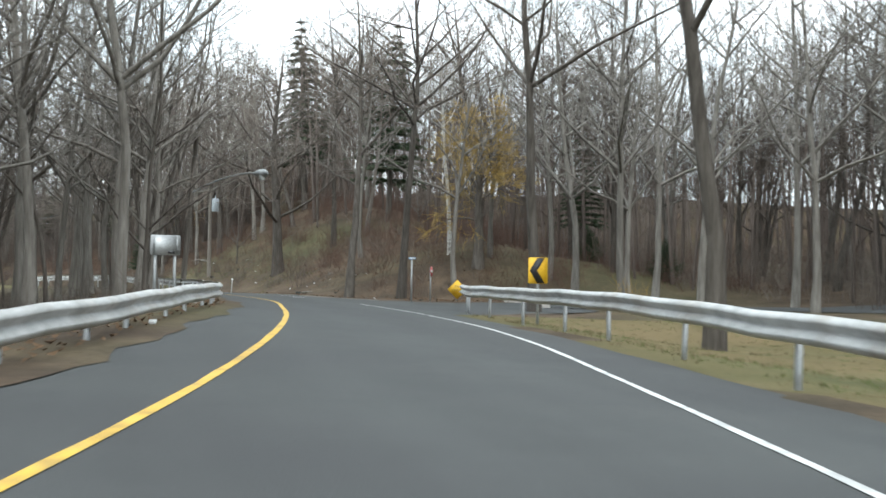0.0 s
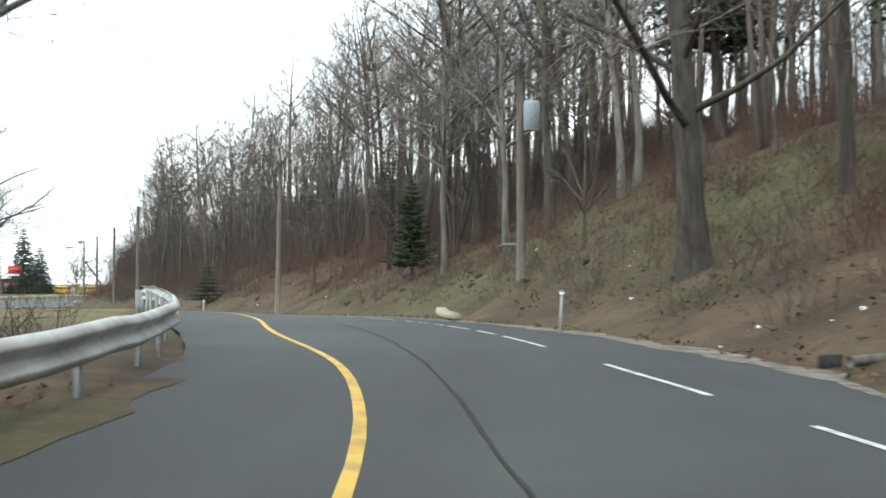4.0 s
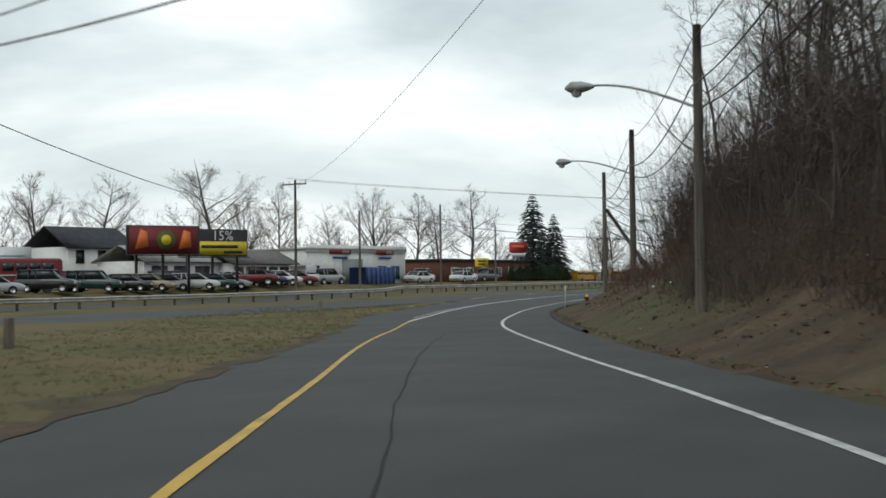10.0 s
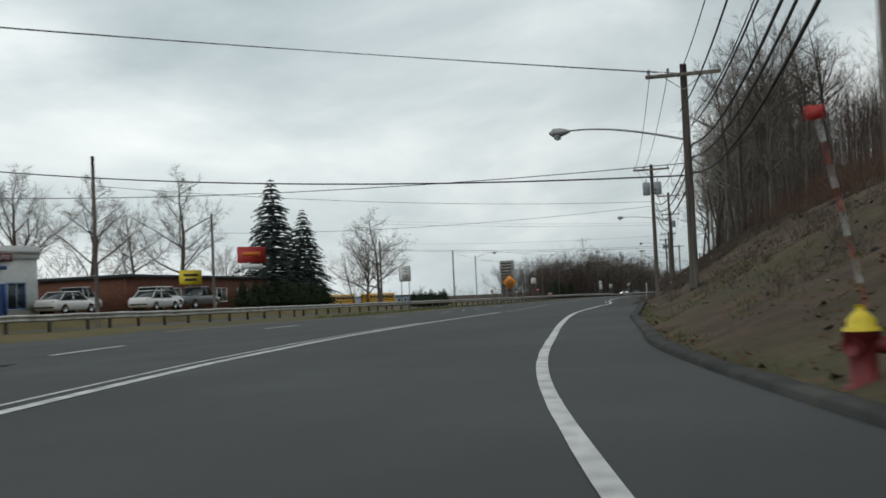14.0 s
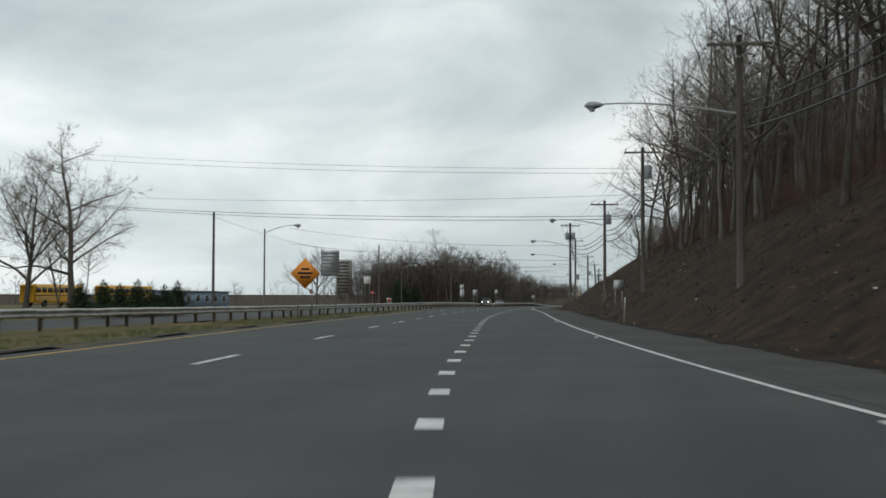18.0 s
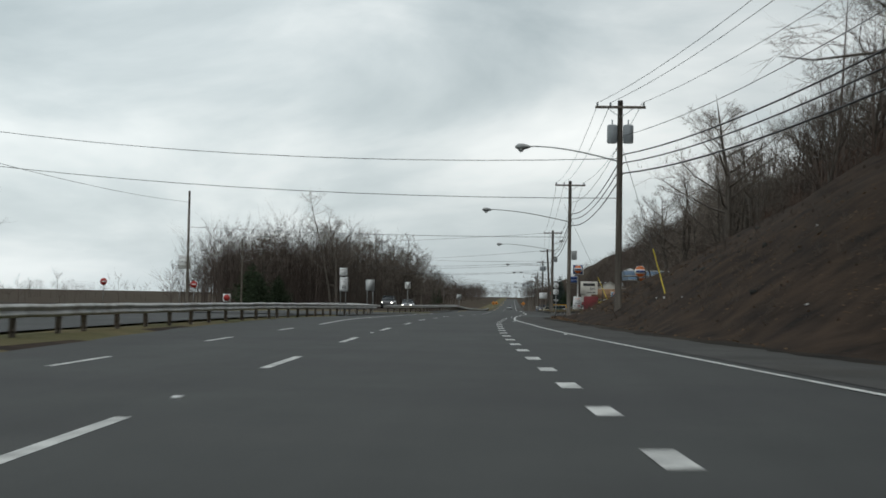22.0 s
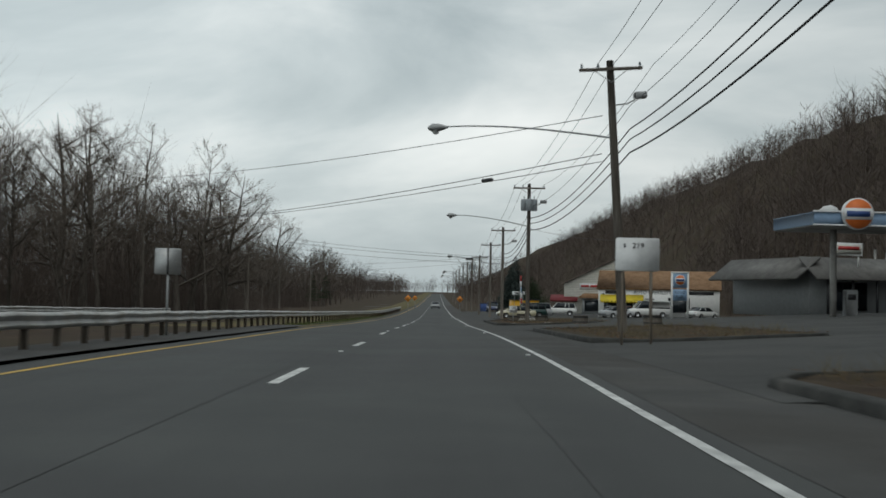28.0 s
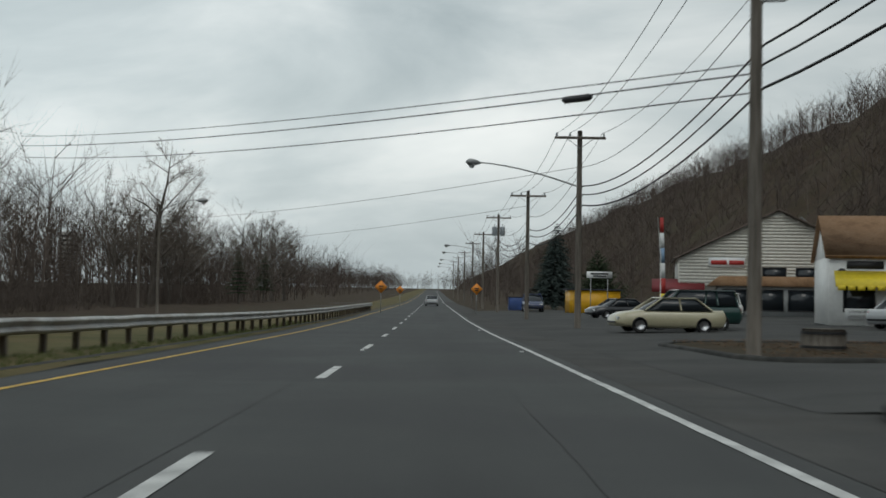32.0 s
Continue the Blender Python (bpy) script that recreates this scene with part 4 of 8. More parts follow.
# the first slope, beyond the side road
scatter(["forest", "forest", "pale", "sapling", "sapling"], 66, 54, 104, 3.2, 28, 102, (0.75, 1.1), "woods on the slope")
scatter(["pale", "pale", "clump", "forest"], 46, -4, 60, 10, 32, 103, (0.95, 1.3), "woods beyond the lawn")
scatter(["forest", "forest", "forest", "sapling", "clump"], 44, 96, 172, 5.0, 14, 104, (0.75, 1.0), "woods on the slope", keep=lambda x, y, s, d: d > 12.5 or s < 165)
scatter(["sapling", "sapling", "clump"], 24, 92, 172, 3.2, 9, 105, (0.55, 0.9), "young trees on the slope")
scatter(["forest", "forest", "forest", "forest", "pale"], 74, 302, 412, 8.0, 17, 106, (0.8, 1.12), "woods on top of the bank", back=13.0)
scatter(["forest", "sapling", "clump", "oak"], 34, 410, 480, 10, 34, 107, (0.5, 0.85), "woods on top of the bank", back=18.0)
scatter(["forest", "oak", "forest", "oak"], 24, 476, 560, 24, 50, 108, (0.85, 1.1), "woods above the forecourt")
scatter(["oak", "forest", "clump"], 16, 430, 500, 24, 46, 112, (0.75, 1.0), "woods above the forecourt", back=90.0)
tree("oak", 7.6, 74.5, 1.0, "woods on the slope", pick=2)
tree("forest", 8.9, 55.6, 1.05, "woods on the slope", pick=1)
tree("forest", 10.9, 53.4, 1.1, "woods on the slope", pick=2)
for x, y, k in ((0.2, 55.5, 1.15), (-1.2, 59.0, 1.2), (-2.6, 52.0, 1.0), (-3.4, 64.0, 1.1), (-5.0, 57.0, 1.2), (-1.0, 43.0, 1.1), (-3.8, 38.0, 1.15), (-6.5, 47.0, 1.2)):
    tree("pale", x, y, k, "woods beside the ramp")
rng_e = random.Random(77)
for y in range(560, 690, 5):
    tree(rng_e.choice(("oak", "clump", "forest", "forest")), rng_e.uniform(-109, -101.5), y + rng_e.uniform(-2, 2), rng_e.uniform(0.85, 1.05), "trees beyond the opposite lanes")
for y in range(752, 860, 9):
    tree(rng_e.choice(("oak", "vase", "clump")), rng_e.uniform(-116, -107), y + rng_e.uniform(-3, 3), rng_e.uniform(0.85, 1.1), "trees beyond the opposite lanes")
tree("forest", 11.9, 24.3, 1.2, "woods beyond the lawn", pick=0)
tree("forest", 12.6, 39.2, 1.1, "woods beyond the lawn", pick=3)
for x, y, k in ((17.6, 43.0, 0.8), (16.5, 41.0, 1.1), (20.5, 43.0, 1.15), (24.0, 40.8, 1.2), (27.0, 47.5, 1.25), (22.0, 51.0, 1.2), (18.2, 51.0, 1.15)):
    tree("pale", x, y, k, "woods beyond the lawn")
tree("willow", 15.6, 57.6, 0.84)
tree("birch", 14.9, 60.5, 0.95)
scatter(["clump", "forest", "sapling"], 24, 174, 206, 7.5, 14, 113, (0.6, 0.9), "woods on the slope", back=9.5)
scatter(["clump", "sapling", "sapling"], 9, 286, 304, 6.5, 12, 109, (0.5, 0.72), "woods on top of the bank", back=16.0)
# spreading trees on the lawn and behind the sales lot
lawn_maple = tree("maple", -30.8, 118.5, 0.9, pick=0, label="bare spreading maple standing on the roadside lawn")
lawn_maple.matrix_basis = lawn_maple.matrix_basis @ Matrix.Diagonal((1.3, 1.3, 1.0, 1.0))
for key, x, y, top in (("vase", -125, 224, 13), ("oak", -130, 238, 14), ("oak", -118, 245, 17), ("vase", -122, 257, 13), ("vase", -120, 286, 16), ("vase", -118, 295, 14), ("oak", -116, 311, 15), ("forest", -130, 290, 14), ("vase", -110, 356, 12), ("oak", -112, 368, 15), ("forest", -128, 210, 13), ("oak", -134, 190, 14), ("forest", -124, 176, 12), ("vase", -128, 272, 13), ("oak", -128, 322, 13), ("vase", -122, 335, 10), ("clump", -126, 395, 11), ("forest", -130, 410, 10), ("vase", -104, 420, 8)):
    tree(key, x, y, (top - 0.4) / {"vase": 12.5, "oak": 15, "forest": 17, "clump": 13}[key], "trees behind the lots")
# woods left of the highway's last stretch
for key, x, y, top in (("oak", -116, 628, 17), ("forest", -114, 643, 16), ("vase", -103, 680, 11), ("clump", -104, 672, 10), ("oak", -120, 786, 12), ("vase", -112, 608, 15), ("forest", -113, 592, 14), ("clump", -112, 576, 13), ("oak", -118, 560, 14), ("forest", -108, 655, 14), ("vase", -107, 664, 12), ("clump", -112, 700, 10), ("vase", -108, 730, 11)):
    tree(key, x, y, top / {"vase": 12.5, "oak": 15, "forest": 17, "clump": 13}[key], "trees beyond the opposite lanes")


for key, x, y, top in (("forest", -58.4, 540.0, 13.6), ("oak", -57.3, 530.0, 16.3), ("oak", -55.7, 524.0, 18.0), ("forest", -54.2, 520.0, 17.9), ("oak", -50.1, 528.0, 18.3), ("forest", -58.0, 534.0, 15.3), ("oak", -53.6, 505.0, 12.4), ("forest", -54.4, 498.0, 14.2), ("oak", -54.7, 492.0, 14.2), ("oak", -54.9, 487.0, 13.9), ("forest", -52.3, 512.0, 13.4)):
    tree(key, x, y, top / {"oak": 15, "forest": 17}[key], "woods above the forecourt")


join_back_trees()


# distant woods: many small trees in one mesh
def woods(name, spots, seed, label, mat="twig_haze", hmin=9, hmax=15, limbs=14, sprays=6, spread=0.26, r=0.012, low=0.2):
    """Many small trees: trunk, limbs, and fine shoots of half width r."""
    rng = np.random.RandomState(seed)
    spots = np.asarray(spots, float)
    n = len(spots)
    base = on_land(spots, -0.3)
    h = rng.uniform(hmin, hmax, n) * rng.uniform(0.8, 1.0, n)
    lean = rng.normal(0, 0.05, (n, 2))
    top = base + np.stack([lean[:, 0] * h, lean[:, 1] * h, h], -1)
    one = np.ones((n, 1))
    thick = [np.concatenate([base, top, 0.009 * h[:, None] + r], 1)]
    fine = []
    for k in range(limbs):
        t = rng.uniform(low, 0.92, n)[:, None]
        p = base * (1 - t) + top * t
        a = rng.uniform(0, 6.283, n)
        L = h * spread * rng.uniform(0.6, 1.25, n) * (1.25 - t[:, 0])
        e = p + np.stack([np.cos(a) * L, np.sin(a) * L, L * rng.uniform(0.6, 1.5, n)], -1)
        fine.append(np.concatenate([p, e, one * r * 1.9], 1))
        for _ in range(sprays):
            q = rng.uniform(0.2, 1.0, n)[:, None]
            m = p * (1 - q) + e * q
            e2 = m + (e - p) * rng.uniform(0.2, 0.6, n)[:, None] + rng.normal(0, 0.28, (n, 3)) * L[:, None] + np.array([0, 0, 0.12]) * L[:, None]
            fine.append(np.concatenate([m, e2, one * r], 1))
    v, f = both_bulk(np.concatenate(thick), np.concatenate(fine), seed)
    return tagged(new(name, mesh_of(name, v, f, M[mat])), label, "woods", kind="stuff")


def on_land(p, up=0.0):
    return np.concatenate([p[:, :2], (land(p[:, 0], p[:, 1], False) + up)[:, None]], 1)


def spots_sd(n, s0, s1, d0, d1, seed):
    r = np.random.RandomState(seed)
    s, d = r.uniform(s0, s1, n), r.uniform(d0, d1, n)
    return at_sd(s, np.where(d > 0, EDGE_R(s), EDGE_L(s)) + d)[:, :2]


def spots_xy(n, x0, x1, y0, y1, seed):
    r = np.random.RandomState(seed)
    return np.stack([r.uniform(x0, x1, n), r.uniform(y0, y1, n)], -1)


woods("hill_woods", np.concatenate([spots_sd(230, -20, 60, 15, 60, 1), spots_sd(240, -10, 80, -8, -50, 8), spots_sd(300, 52, 108, 10, 55, 9), spots_sd(210, 80, 185, 13, 45, 2), spots_sd(360, 330, 450, 14, 50, 3)]), 5, "leafless woods on the hillside above the road", hmin=11, hmax=17, limbs=20, sprays=8, r=0.011)
woods("ridge_woods", np.concatenate([spots_sd(2300, 545, 800, 44, 150, 4), spots_sd(1500, 800, 1500, 44, 150, 5), spots_sd(800, 425, 570, 22, 110, 6)]), 6, "leafless brown woods covering the long ridge", hmin=9, hmax=15, limbs=9, sprays=5, r=0.036, spread=0.36, low=0.06)
woods("distant_woods", np.concatenate([spots_xy(330, -165, -134, 90, 325, 11), spots_xy(260, -420, -190, 330, 1100, 12)]), 7, "distant leafless tree line beyond the lots", hmin=7, hmax=11, limbs=12, sprays=6, r=0.022, spread=0.34)
woods("hump_woods", np.concatenate([spots_xy(120, -128, -109, 562, 600, 13), spots_xy(330, -145, -105, 585, 690, 14)]), 8, "dense dark leafless woods beyond the opposite lanes", hmin=8, hmax=17, limbs=22, sprays=9, r=0.014, spread=0.32, low=0.12)
woods("far_roadside_woods", np.concatenate([spots_xy(210, -150, -112, 700, 800, 15), spots_xy(260, -150, -106, 800, 1080, 16), spots_xy(420, -170, -104, 1080, 1650, 17), spots_sd(150, 830, 1500, 5, 46, 19), spots_xy(160, -180, 10, 1640, 1800, 20)]), 9, "leafless trees along the road far ahead", hmin=9, hmax=17, limbs=13, sprays=7, r=0.026, spread=0.36, low=0.06)


# ---- undergrowth: brush, dead leaves, grass ----
def brush(name, spots, seed, label, mat, stems=26, low=0.7, high=2.2, wide=0.55, r=0.007):
    rng = np.random.RandomState(seed)
    base = on_land(np.asarray(spots, float), -0.05)
    n = len(base)
    h = rng.uniform(low, high, n)
    rows = []
    for _ in range(stems):
        o = rng.normal(0, 0.28, (n, 2)) * h[:, None]
        b = base + np.concatenate([o * 0.7, np.zeros((n, 1))], 1)
        top = b + np.concatenate([rng.normal(0, wide * 0.6, (n, 2)) * h[:, None], (h * rng.uniform(0.45, 1.1, n))[:, None]], 1)
        rows.append(np.concatenate([b, top, np.full((n, 1), r)], 1))
        m = b * 0.45 + top * 0.55
        e = m + rng.normal(0, 0.26, (n, 3)) * h[:, None] + np.array([0, 0, 0.1])
        rows.append(np.concatenate([m, e, np.full((n, 1), r * 0.75)], 1))
    v, f = blade_bulk(np.concatenate(rows), seed)
    return tagged(new(name, mesh_of(name, v, f, M[mat])), label, "brush", kind="stuff")


brush("slope_brush", np.concatenate([spots_sd(650, 52, 110, 3.0, 22, 21), spots_sd(1100, 105, 205, 2.6, 18, 22)]), 23, "tangled reddish-brown brush on the slope", "brush", 24)
brush("slope_brush", np.concatenate([spots_sd(330, -4, 70, -1.6, -16, 24), spots_sd(160, 54, 100, 1.5, 10, 30)]), 25, "thin grey brush beneath the trees", "twig", 20, 0.4, 1.5)
brush("bank_brush", np.concatenate([spots_sd(900, 205, 420, 9.5, 20, 26), spots_sd(260, 400, 478, 12, 40, 27)]), 28, "dense brown brush along the top of the bank", "brush", 24, 0.7, 2.6, r=0.011)
brush("thicket", np.concatenate([spots_sd(170, 96, 130, 6.0, 14, 34), spots_sd(420, 128, 215, 7.0, 15, 35)]), 36, "dense dark thicket of bare shrubs on the slope", "twig_haze", 34, 2.2, 5.2, 0.5, r=0.009)
brush("thicket", np.concatenate([spots_sd(170, 24, 60, 13, 36, 44), spots_sd(160, 56, 100, 14, 40, 48)]), 45, "grey thicket of bare shrubs beyond the lawn", "twig", 26, 2.0, 4.5, 0.5, r=0.009)
brush("thicket", spots_sd(240, 120, 172, 2.4, 8.0, 49), 64, "dense low thicket of bare shrubs above the verge", "twig_haze", 34, 1.0, 2.6, 0.5, r=0.008)
brush("thicket", spots_sd(270, 168, 208, 6.5, 13, 46), 47, "tall dark thicket on the slope", "twig_haze", 34, 3.0, 6.8, 0.42, r=0.013)
brush("wood_edge_brush", np.concatenate([spots_xy(420, -118, -104.5, 562, 705, 37), spots_xy(200, -125, -105, 700, 820, 38)]), 39, "dense dark brush at the edge of the woods", "twig_haze", 28, 1.5, 6.0, 0.5, r=0.014)
brush("slope_brush", np.concatenate([spots_sd(330, 52, 104, 9, 45, 40), spots_sd(160, -10, 50, 14, 45, 41)]), 42, "grey-brown undergrowth between the trees", "brush", 22, 1.0, 3.2, r=0.009)
brush("bank_weeds", spots_sd(1500, 215, 474, 0.9, 11, 29), 31, "low dead weeds on the dark bank", "twig_haze", 10, 0.15, 0.6, r=0.008)
brush("yellow_shrub", on_land(np.array([(1.1, 115.7, 0), (2.0, 116.4, 0), (5.3, 110.6, 0), (6.1, 111.2, 0), (4.4, 111.0, 0), (16.5, 40.5, 0)]))[:, :2], 33, "shrubs with yellow budding twigs", "willow", 60, 1.2, 2.0, r=0.010)


def flakes(name, spots, seed, label, mat, low=0.03, high=0.07, tilt=0.5, up=0.02):
    rng = np.random.RandomState(seed)
    c = on_land(np.asarray(spots, float), up)
    n = len(c)
    a = rng.uniform(0, 6.283, n)
    L = rng.uniform(low, high, n)[:, None]
    u = np.stack([np.cos(a), np.sin(a), rng.uniform(-tilt, tilt, n)], -1) * L
    w = np.stack([-np.sin(a), np.cos(a), rng.uniform(-tilt, tilt, n)], -1) * L * 0.6
    bend = np.array([0, 0, 1.0]) * L * 0.3
    v = np.stack([c - u, c + w - bend, c + u + bend, c - w - bend], 1).reshape(-1, 3)
    i = np.arange(n)[:, None] * 4
    return tagged(new(name, mesh_of(name, v, np.concatenate([i + [0, 1, 2], i + [0, 2, 3]]), M[mat])), label, "leaves", kind="stuff")


flakes("leaf_litter", np.concatenate([spots_sd(9000, 50, 130, 0.0, 9, 41), spots_sd(6000, 130, 215, 0.0, 7, 42), spots_sd(2500, -4, 60, -0.1, -3.5, 43)]), 44, "dead brown leaves lying on the slope", "dry_leaf", 0.03, 0.075)
flakes("leaf_litter", np.concatenate([spots_sd(7000, 215, 474, 0.1, 8, 45), spots_sd(2500, 440, 474, 0.0, 6, 46)]), 47, "dead brown leaves lying on the bank", "dry_leaf", 0.03, 0.07)


def tufts(name, spots, seed, label, mat, blades=7, low=0.06, high=0.2):
    rng = np.random.RandomState(seed)
    base = on_land(np.asarray(spots, float), -0.01)
    n = len(base)
    rows = []
    for _ in range(blades):
        b = base + np.concatenate([rng.normal(0, 0.05, (n, 2)), np.zeros((n, 1))], 1)
        h = rng.uniform(low, high, n)
        rows.append(np.concatenate([b, b + np.stack([rng.normal(0, 0.5, n) * h, rng.normal(0, 0.5, n) * h, h], -1), np.full((n, 1), 0.006)], 1))
    v, f = blade_bulk(np.concatenate(rows), seed)
    return tagged(new(name, mesh_of(name, v, f, M[mat])), label, "grass", kind="stuff")


tufts("grass_tufts", np.concatenate([spots_sd(3500, 98, 205, -0.1, -9, 51), spots_sd(1200, -4, 34, 0.3, 8, 52), spots_sd(900, 66, 110, 0.3, 4, 53)]), 54, "dry pale grass on the verge", "dry_grass", 7, 0.03, 0.10)
tufts("grass_tufts", np.concatenate([spots_sd(2500, 98, 205, -0.3, -10, 55), spots_sd(1600, 66, 115, 0.4, 3.5, 56), spots_sd(2600, 150, 240, 0.2, 3.5, 57), spots_sd(900, -4, 34, 0.6, 9, 58)]), 59, "short green grass on the verge", "green_grass", 7, 0.03, 0.08)
tufts("median_grass", np.concatenate([spots_sd(2600, 262, 400, -0.3, -3.0, 60), spots_sd(1800, 600, 700, -0.3, -1.6, 61)]), 62, "short rough grass in the median", "green_grass", 6, 0.05, 0.16)


# ---- evergreens ----
def evergreen(seed, height, width, levels, droop, mat, loose=0.0, bare=0.08):
    rng = np.random.RandomState(seed)
    trunk = Bits().tube([(0, 0, -0.3), (0, 0, height * 0.5), (0, 0, height)], [height * 0.016 + 0.02, height * 0.009 + 0.01, 0.01], 7, False)
    rows = []
    for k in range(levels):
        t = bare + (1 - bare) * (k + rng.uniform(0, 0.6)) / levels
        reach = width * (1 - t) ** 0.85 * rng.uniform(0.8, 1.1) + 0.12
        nb = 9 if t < 0.8 else 6
        a0 = rng.uniform(0, 6.283)
        for b in range(nb):
            if loose and rng.rand() < loose:
                continue
            a = a0 + b * 6.283 / nb + rng.uniform(-0.25, 0.25)
            R = reach * rng.uniform(0.7, 1.15)
            o = np.array([math.cos(a), math.sin(a), 0])
            sd_ = np.array([-math.sin(a), math.cos(a), 0])
            for j in range(11):
                q = (j + 1) / 11
                p = o * R * q + np.array([0, 0, height * t - droop * R * q * q + 0.12 * R * q])
                w = 0.34 * R * (1.1 - q) + 0.10
                for sgn in (-1, 1):
                    e = p + sd_ * sgn * w * rng.uniform(0.6, 1.1) + o * w * 0.7 + np.array([0, 0, rng.uniform(-0.25, 0.05) * w])
                    rows.append((*p, *e, 0.035 + 0.02 * R))
    v, f = blade_bulk(rows, seed)
    return trunk.mesh("trunk_evergreen", M["bark_dark"], True), mesh_of("crown_evergreen", v, f, M[mat])


TREES["spruce"] = [evergreen(81, 10.0, 3.7, 44, 0.35, "needles_blue"), evergreen(82, 10.0, 3.4, 44, 0.3, "needles_blue")]
TREES["pine"] = [evergreen(83, 10.0, 2.6, 22, 0.25, "needles", 0.2, 0.25), evergreen(84, 10.0, 3.0, 22, 0.2, "needles", 0.25, 0.2)]
TREES["spruce_dark"] = [evergreen(87, 10.0, 3.1, 36, -0.05, "needles", 0.18, 0.12)]
TREES["bush"] = [evergreen(88, 10.0, 5.4, 22, 0.08, "needles", 0.38, 0.06)]
TREES["cedar"] = [evergreen(85, 10.0, 5.4, 32, -0.25, "needles", 0.05, 0.02), evergreen(86, 10.0, 6.0, 30, -0.2, "needles", 0.08, 0.02)]
for key, x, y, top, label in (
    ("spruce_dark", -0.6, 98.5, 4.2, "small dark evergreen on the slope"), ("bush", -16.1, 125.4, 3.2, "low dark evergreen shrub on the slope"), ("pine", -9.6, 131.5, 8.5, "dark evergreen among the bare trees"), ("pine", -3.5, 116.5, 6.5, "dark evergreen among the bare trees"),
    ("pine", 15.0, 78.0, 12, "tall dark hemlock among the bare trees"), ("pine", 24.0, 66.0, 9, "tall dark hemlock among the bare trees"),
    ("pine", 12.0, 98.0, 15, "tall dark pine rising above the woods"),
    ("cedar", 25.1, 56.9, 2.0, "broad dark evergreen shrub on the lawn"), ("cedar", 22.5, 60.5, 1.8, "broad dark evergreen shrub on the lawn"),
    ("pine", -23.1, 161.1, 7, "dark evergreen on the wooded slope"), ("pine", -36.5, 191.0, 8, "dark evergreen on the wooded slope"),
    ("spruce", -108.0, 318.0, 15.6, "tall blue-green spruce behind the lots"), ("spruce", -106.0, 323.0, 11.8, "blue-green spruce behind the lots"),
    ("cedar", -114.6, 536.6, 6.2, "dark evergreen beside the opposite lanes"), ("cedar", -112.4, 532.0, 4.6, "dark evergreen beside the opposite lanes"), ("cedar", -111.5, 541.0, 5.0, "dark evergreen beside the opposite lanes"),
    ("pine", -36.0, 470.0, 7, "dark evergreen on the hillside"), ("pine", -22.0, 520.0, 9, "dark evergreen on the hillside"), ("pine", -104.5, 780.0, 7, "dark evergreen beside the far road"), ("pine", -104.0, 800.0, 8, "dark evergreen beside the far road"),
    ("spruce", -64.0, 768.0, 10, "dark spruce beside the far road"), ("spruce", -62.0, 786.0, 12, "dark spruce beside the far road"), ("cedar", -61.0, 748.0, 7, "dark evergreen beside the far road"), ("pine", -60.0, 820.0, 11, "dark evergreen beside the far road"),
):
    tree(key, x, y, top / 10.0, "evergreens", label=label)
for x, y, h in ((-100, 292, 2.6), (-100, 295, 2.8), (-100.4, 298, 2.7), (-100.4, 301, 2.9), (-100.4, 304, 2.8), (-100.4, 307, 2.7), (-100.2, 310, 2.9), (-100, 313, 2.6), (-97, 337, 2.0), (-97, 340, 2.2), (-97.2, 343, 2.1), (-97.4, 346, 2.3), (-97.6, 349, 2.0), (-97.8, 352, 2.2), (-98, 355, 2.3)):
    tree("cedar", x, y, h / 10.0, "clipped hedge shrubs", label="rounded dark evergreen hedge shrub")


# ---- litter, rubble and stones ----
def stones(name, spots, seed, label, mat, low, high, category):
    rng = np.random.RandomState(seed)
    c = on_land(np.asarray(spots, float), 0.0)
    n = len(c)
    cube = np.array([[x, y, z] for z in (-1, 1) for y in (-1, 1) for x in (-1, 1)], float)
    size = rng.uniform(low, high, (n, 1, 1)) * rng.uniform(0.5, 1.2, (n, 1, 3))
    v = cube[None] * rng.uniform(0.6, 1.1, (n, 8, 1)) * size
    a = rng.uniform(0, 6.283, n)
    ca, sa = np.cos(a)[:, None], np.sin(a)[:, None]
    v = np.stack([v[..., 0] * ca - v[..., 1] * sa, v[..., 0] * sa + v[..., 1] * ca, v[..., 2]], -1) + c[:, None]
    f = np.array([[0, 2, 3, 1], [4, 5, 7, 6], [0, 1, 5, 4], [2, 6, 7, 3], [0, 4, 6, 2], [1, 3, 7, 5]])
    return tagged(new(name, mesh_of(name, v.reshape(-1, 3), (np.arange(n)[:, None, None] * 8 + f[None]).reshape(-1, 4), M[mat])), label, category, kind="stuff")


stones("litter", np.concatenate([spots_sd(40, 45, 130, 0.2, 5, 71), spots_sd(30, 130, 220, 0.2, 5, 72), spots_sd(70, 240, 475, 0.2, 6, 73), spots_sd(14, -4, 60, -0.1, -1.5, 74)]), 75, "scraps of pale paper and plastic litter on the verge", "white_sign", 0.02, 0.05, "litter")
stones("rubble", np.concatenate([spots_sd(420, 526, 556, 0.5, 2.2, 76), spots_sd(200, 574, 597, 0.4, 1.6, 77), spots_sd(240, 619, 645, 0.3, 2.2, 78)]), 79, "pale stones and gravel strewn inside the kerb", "stone", 0.02, 0.07, "stones")
stones("slope_stones", np.concatenate([spots_sd(160, 215, 474, 0.3, 9, 80), spots_sd(60, 50, 200, 0.3, 5, 81)]), 82, "dark stones scattered on the bank", "kerb", 0.04, 0.14, "stones")
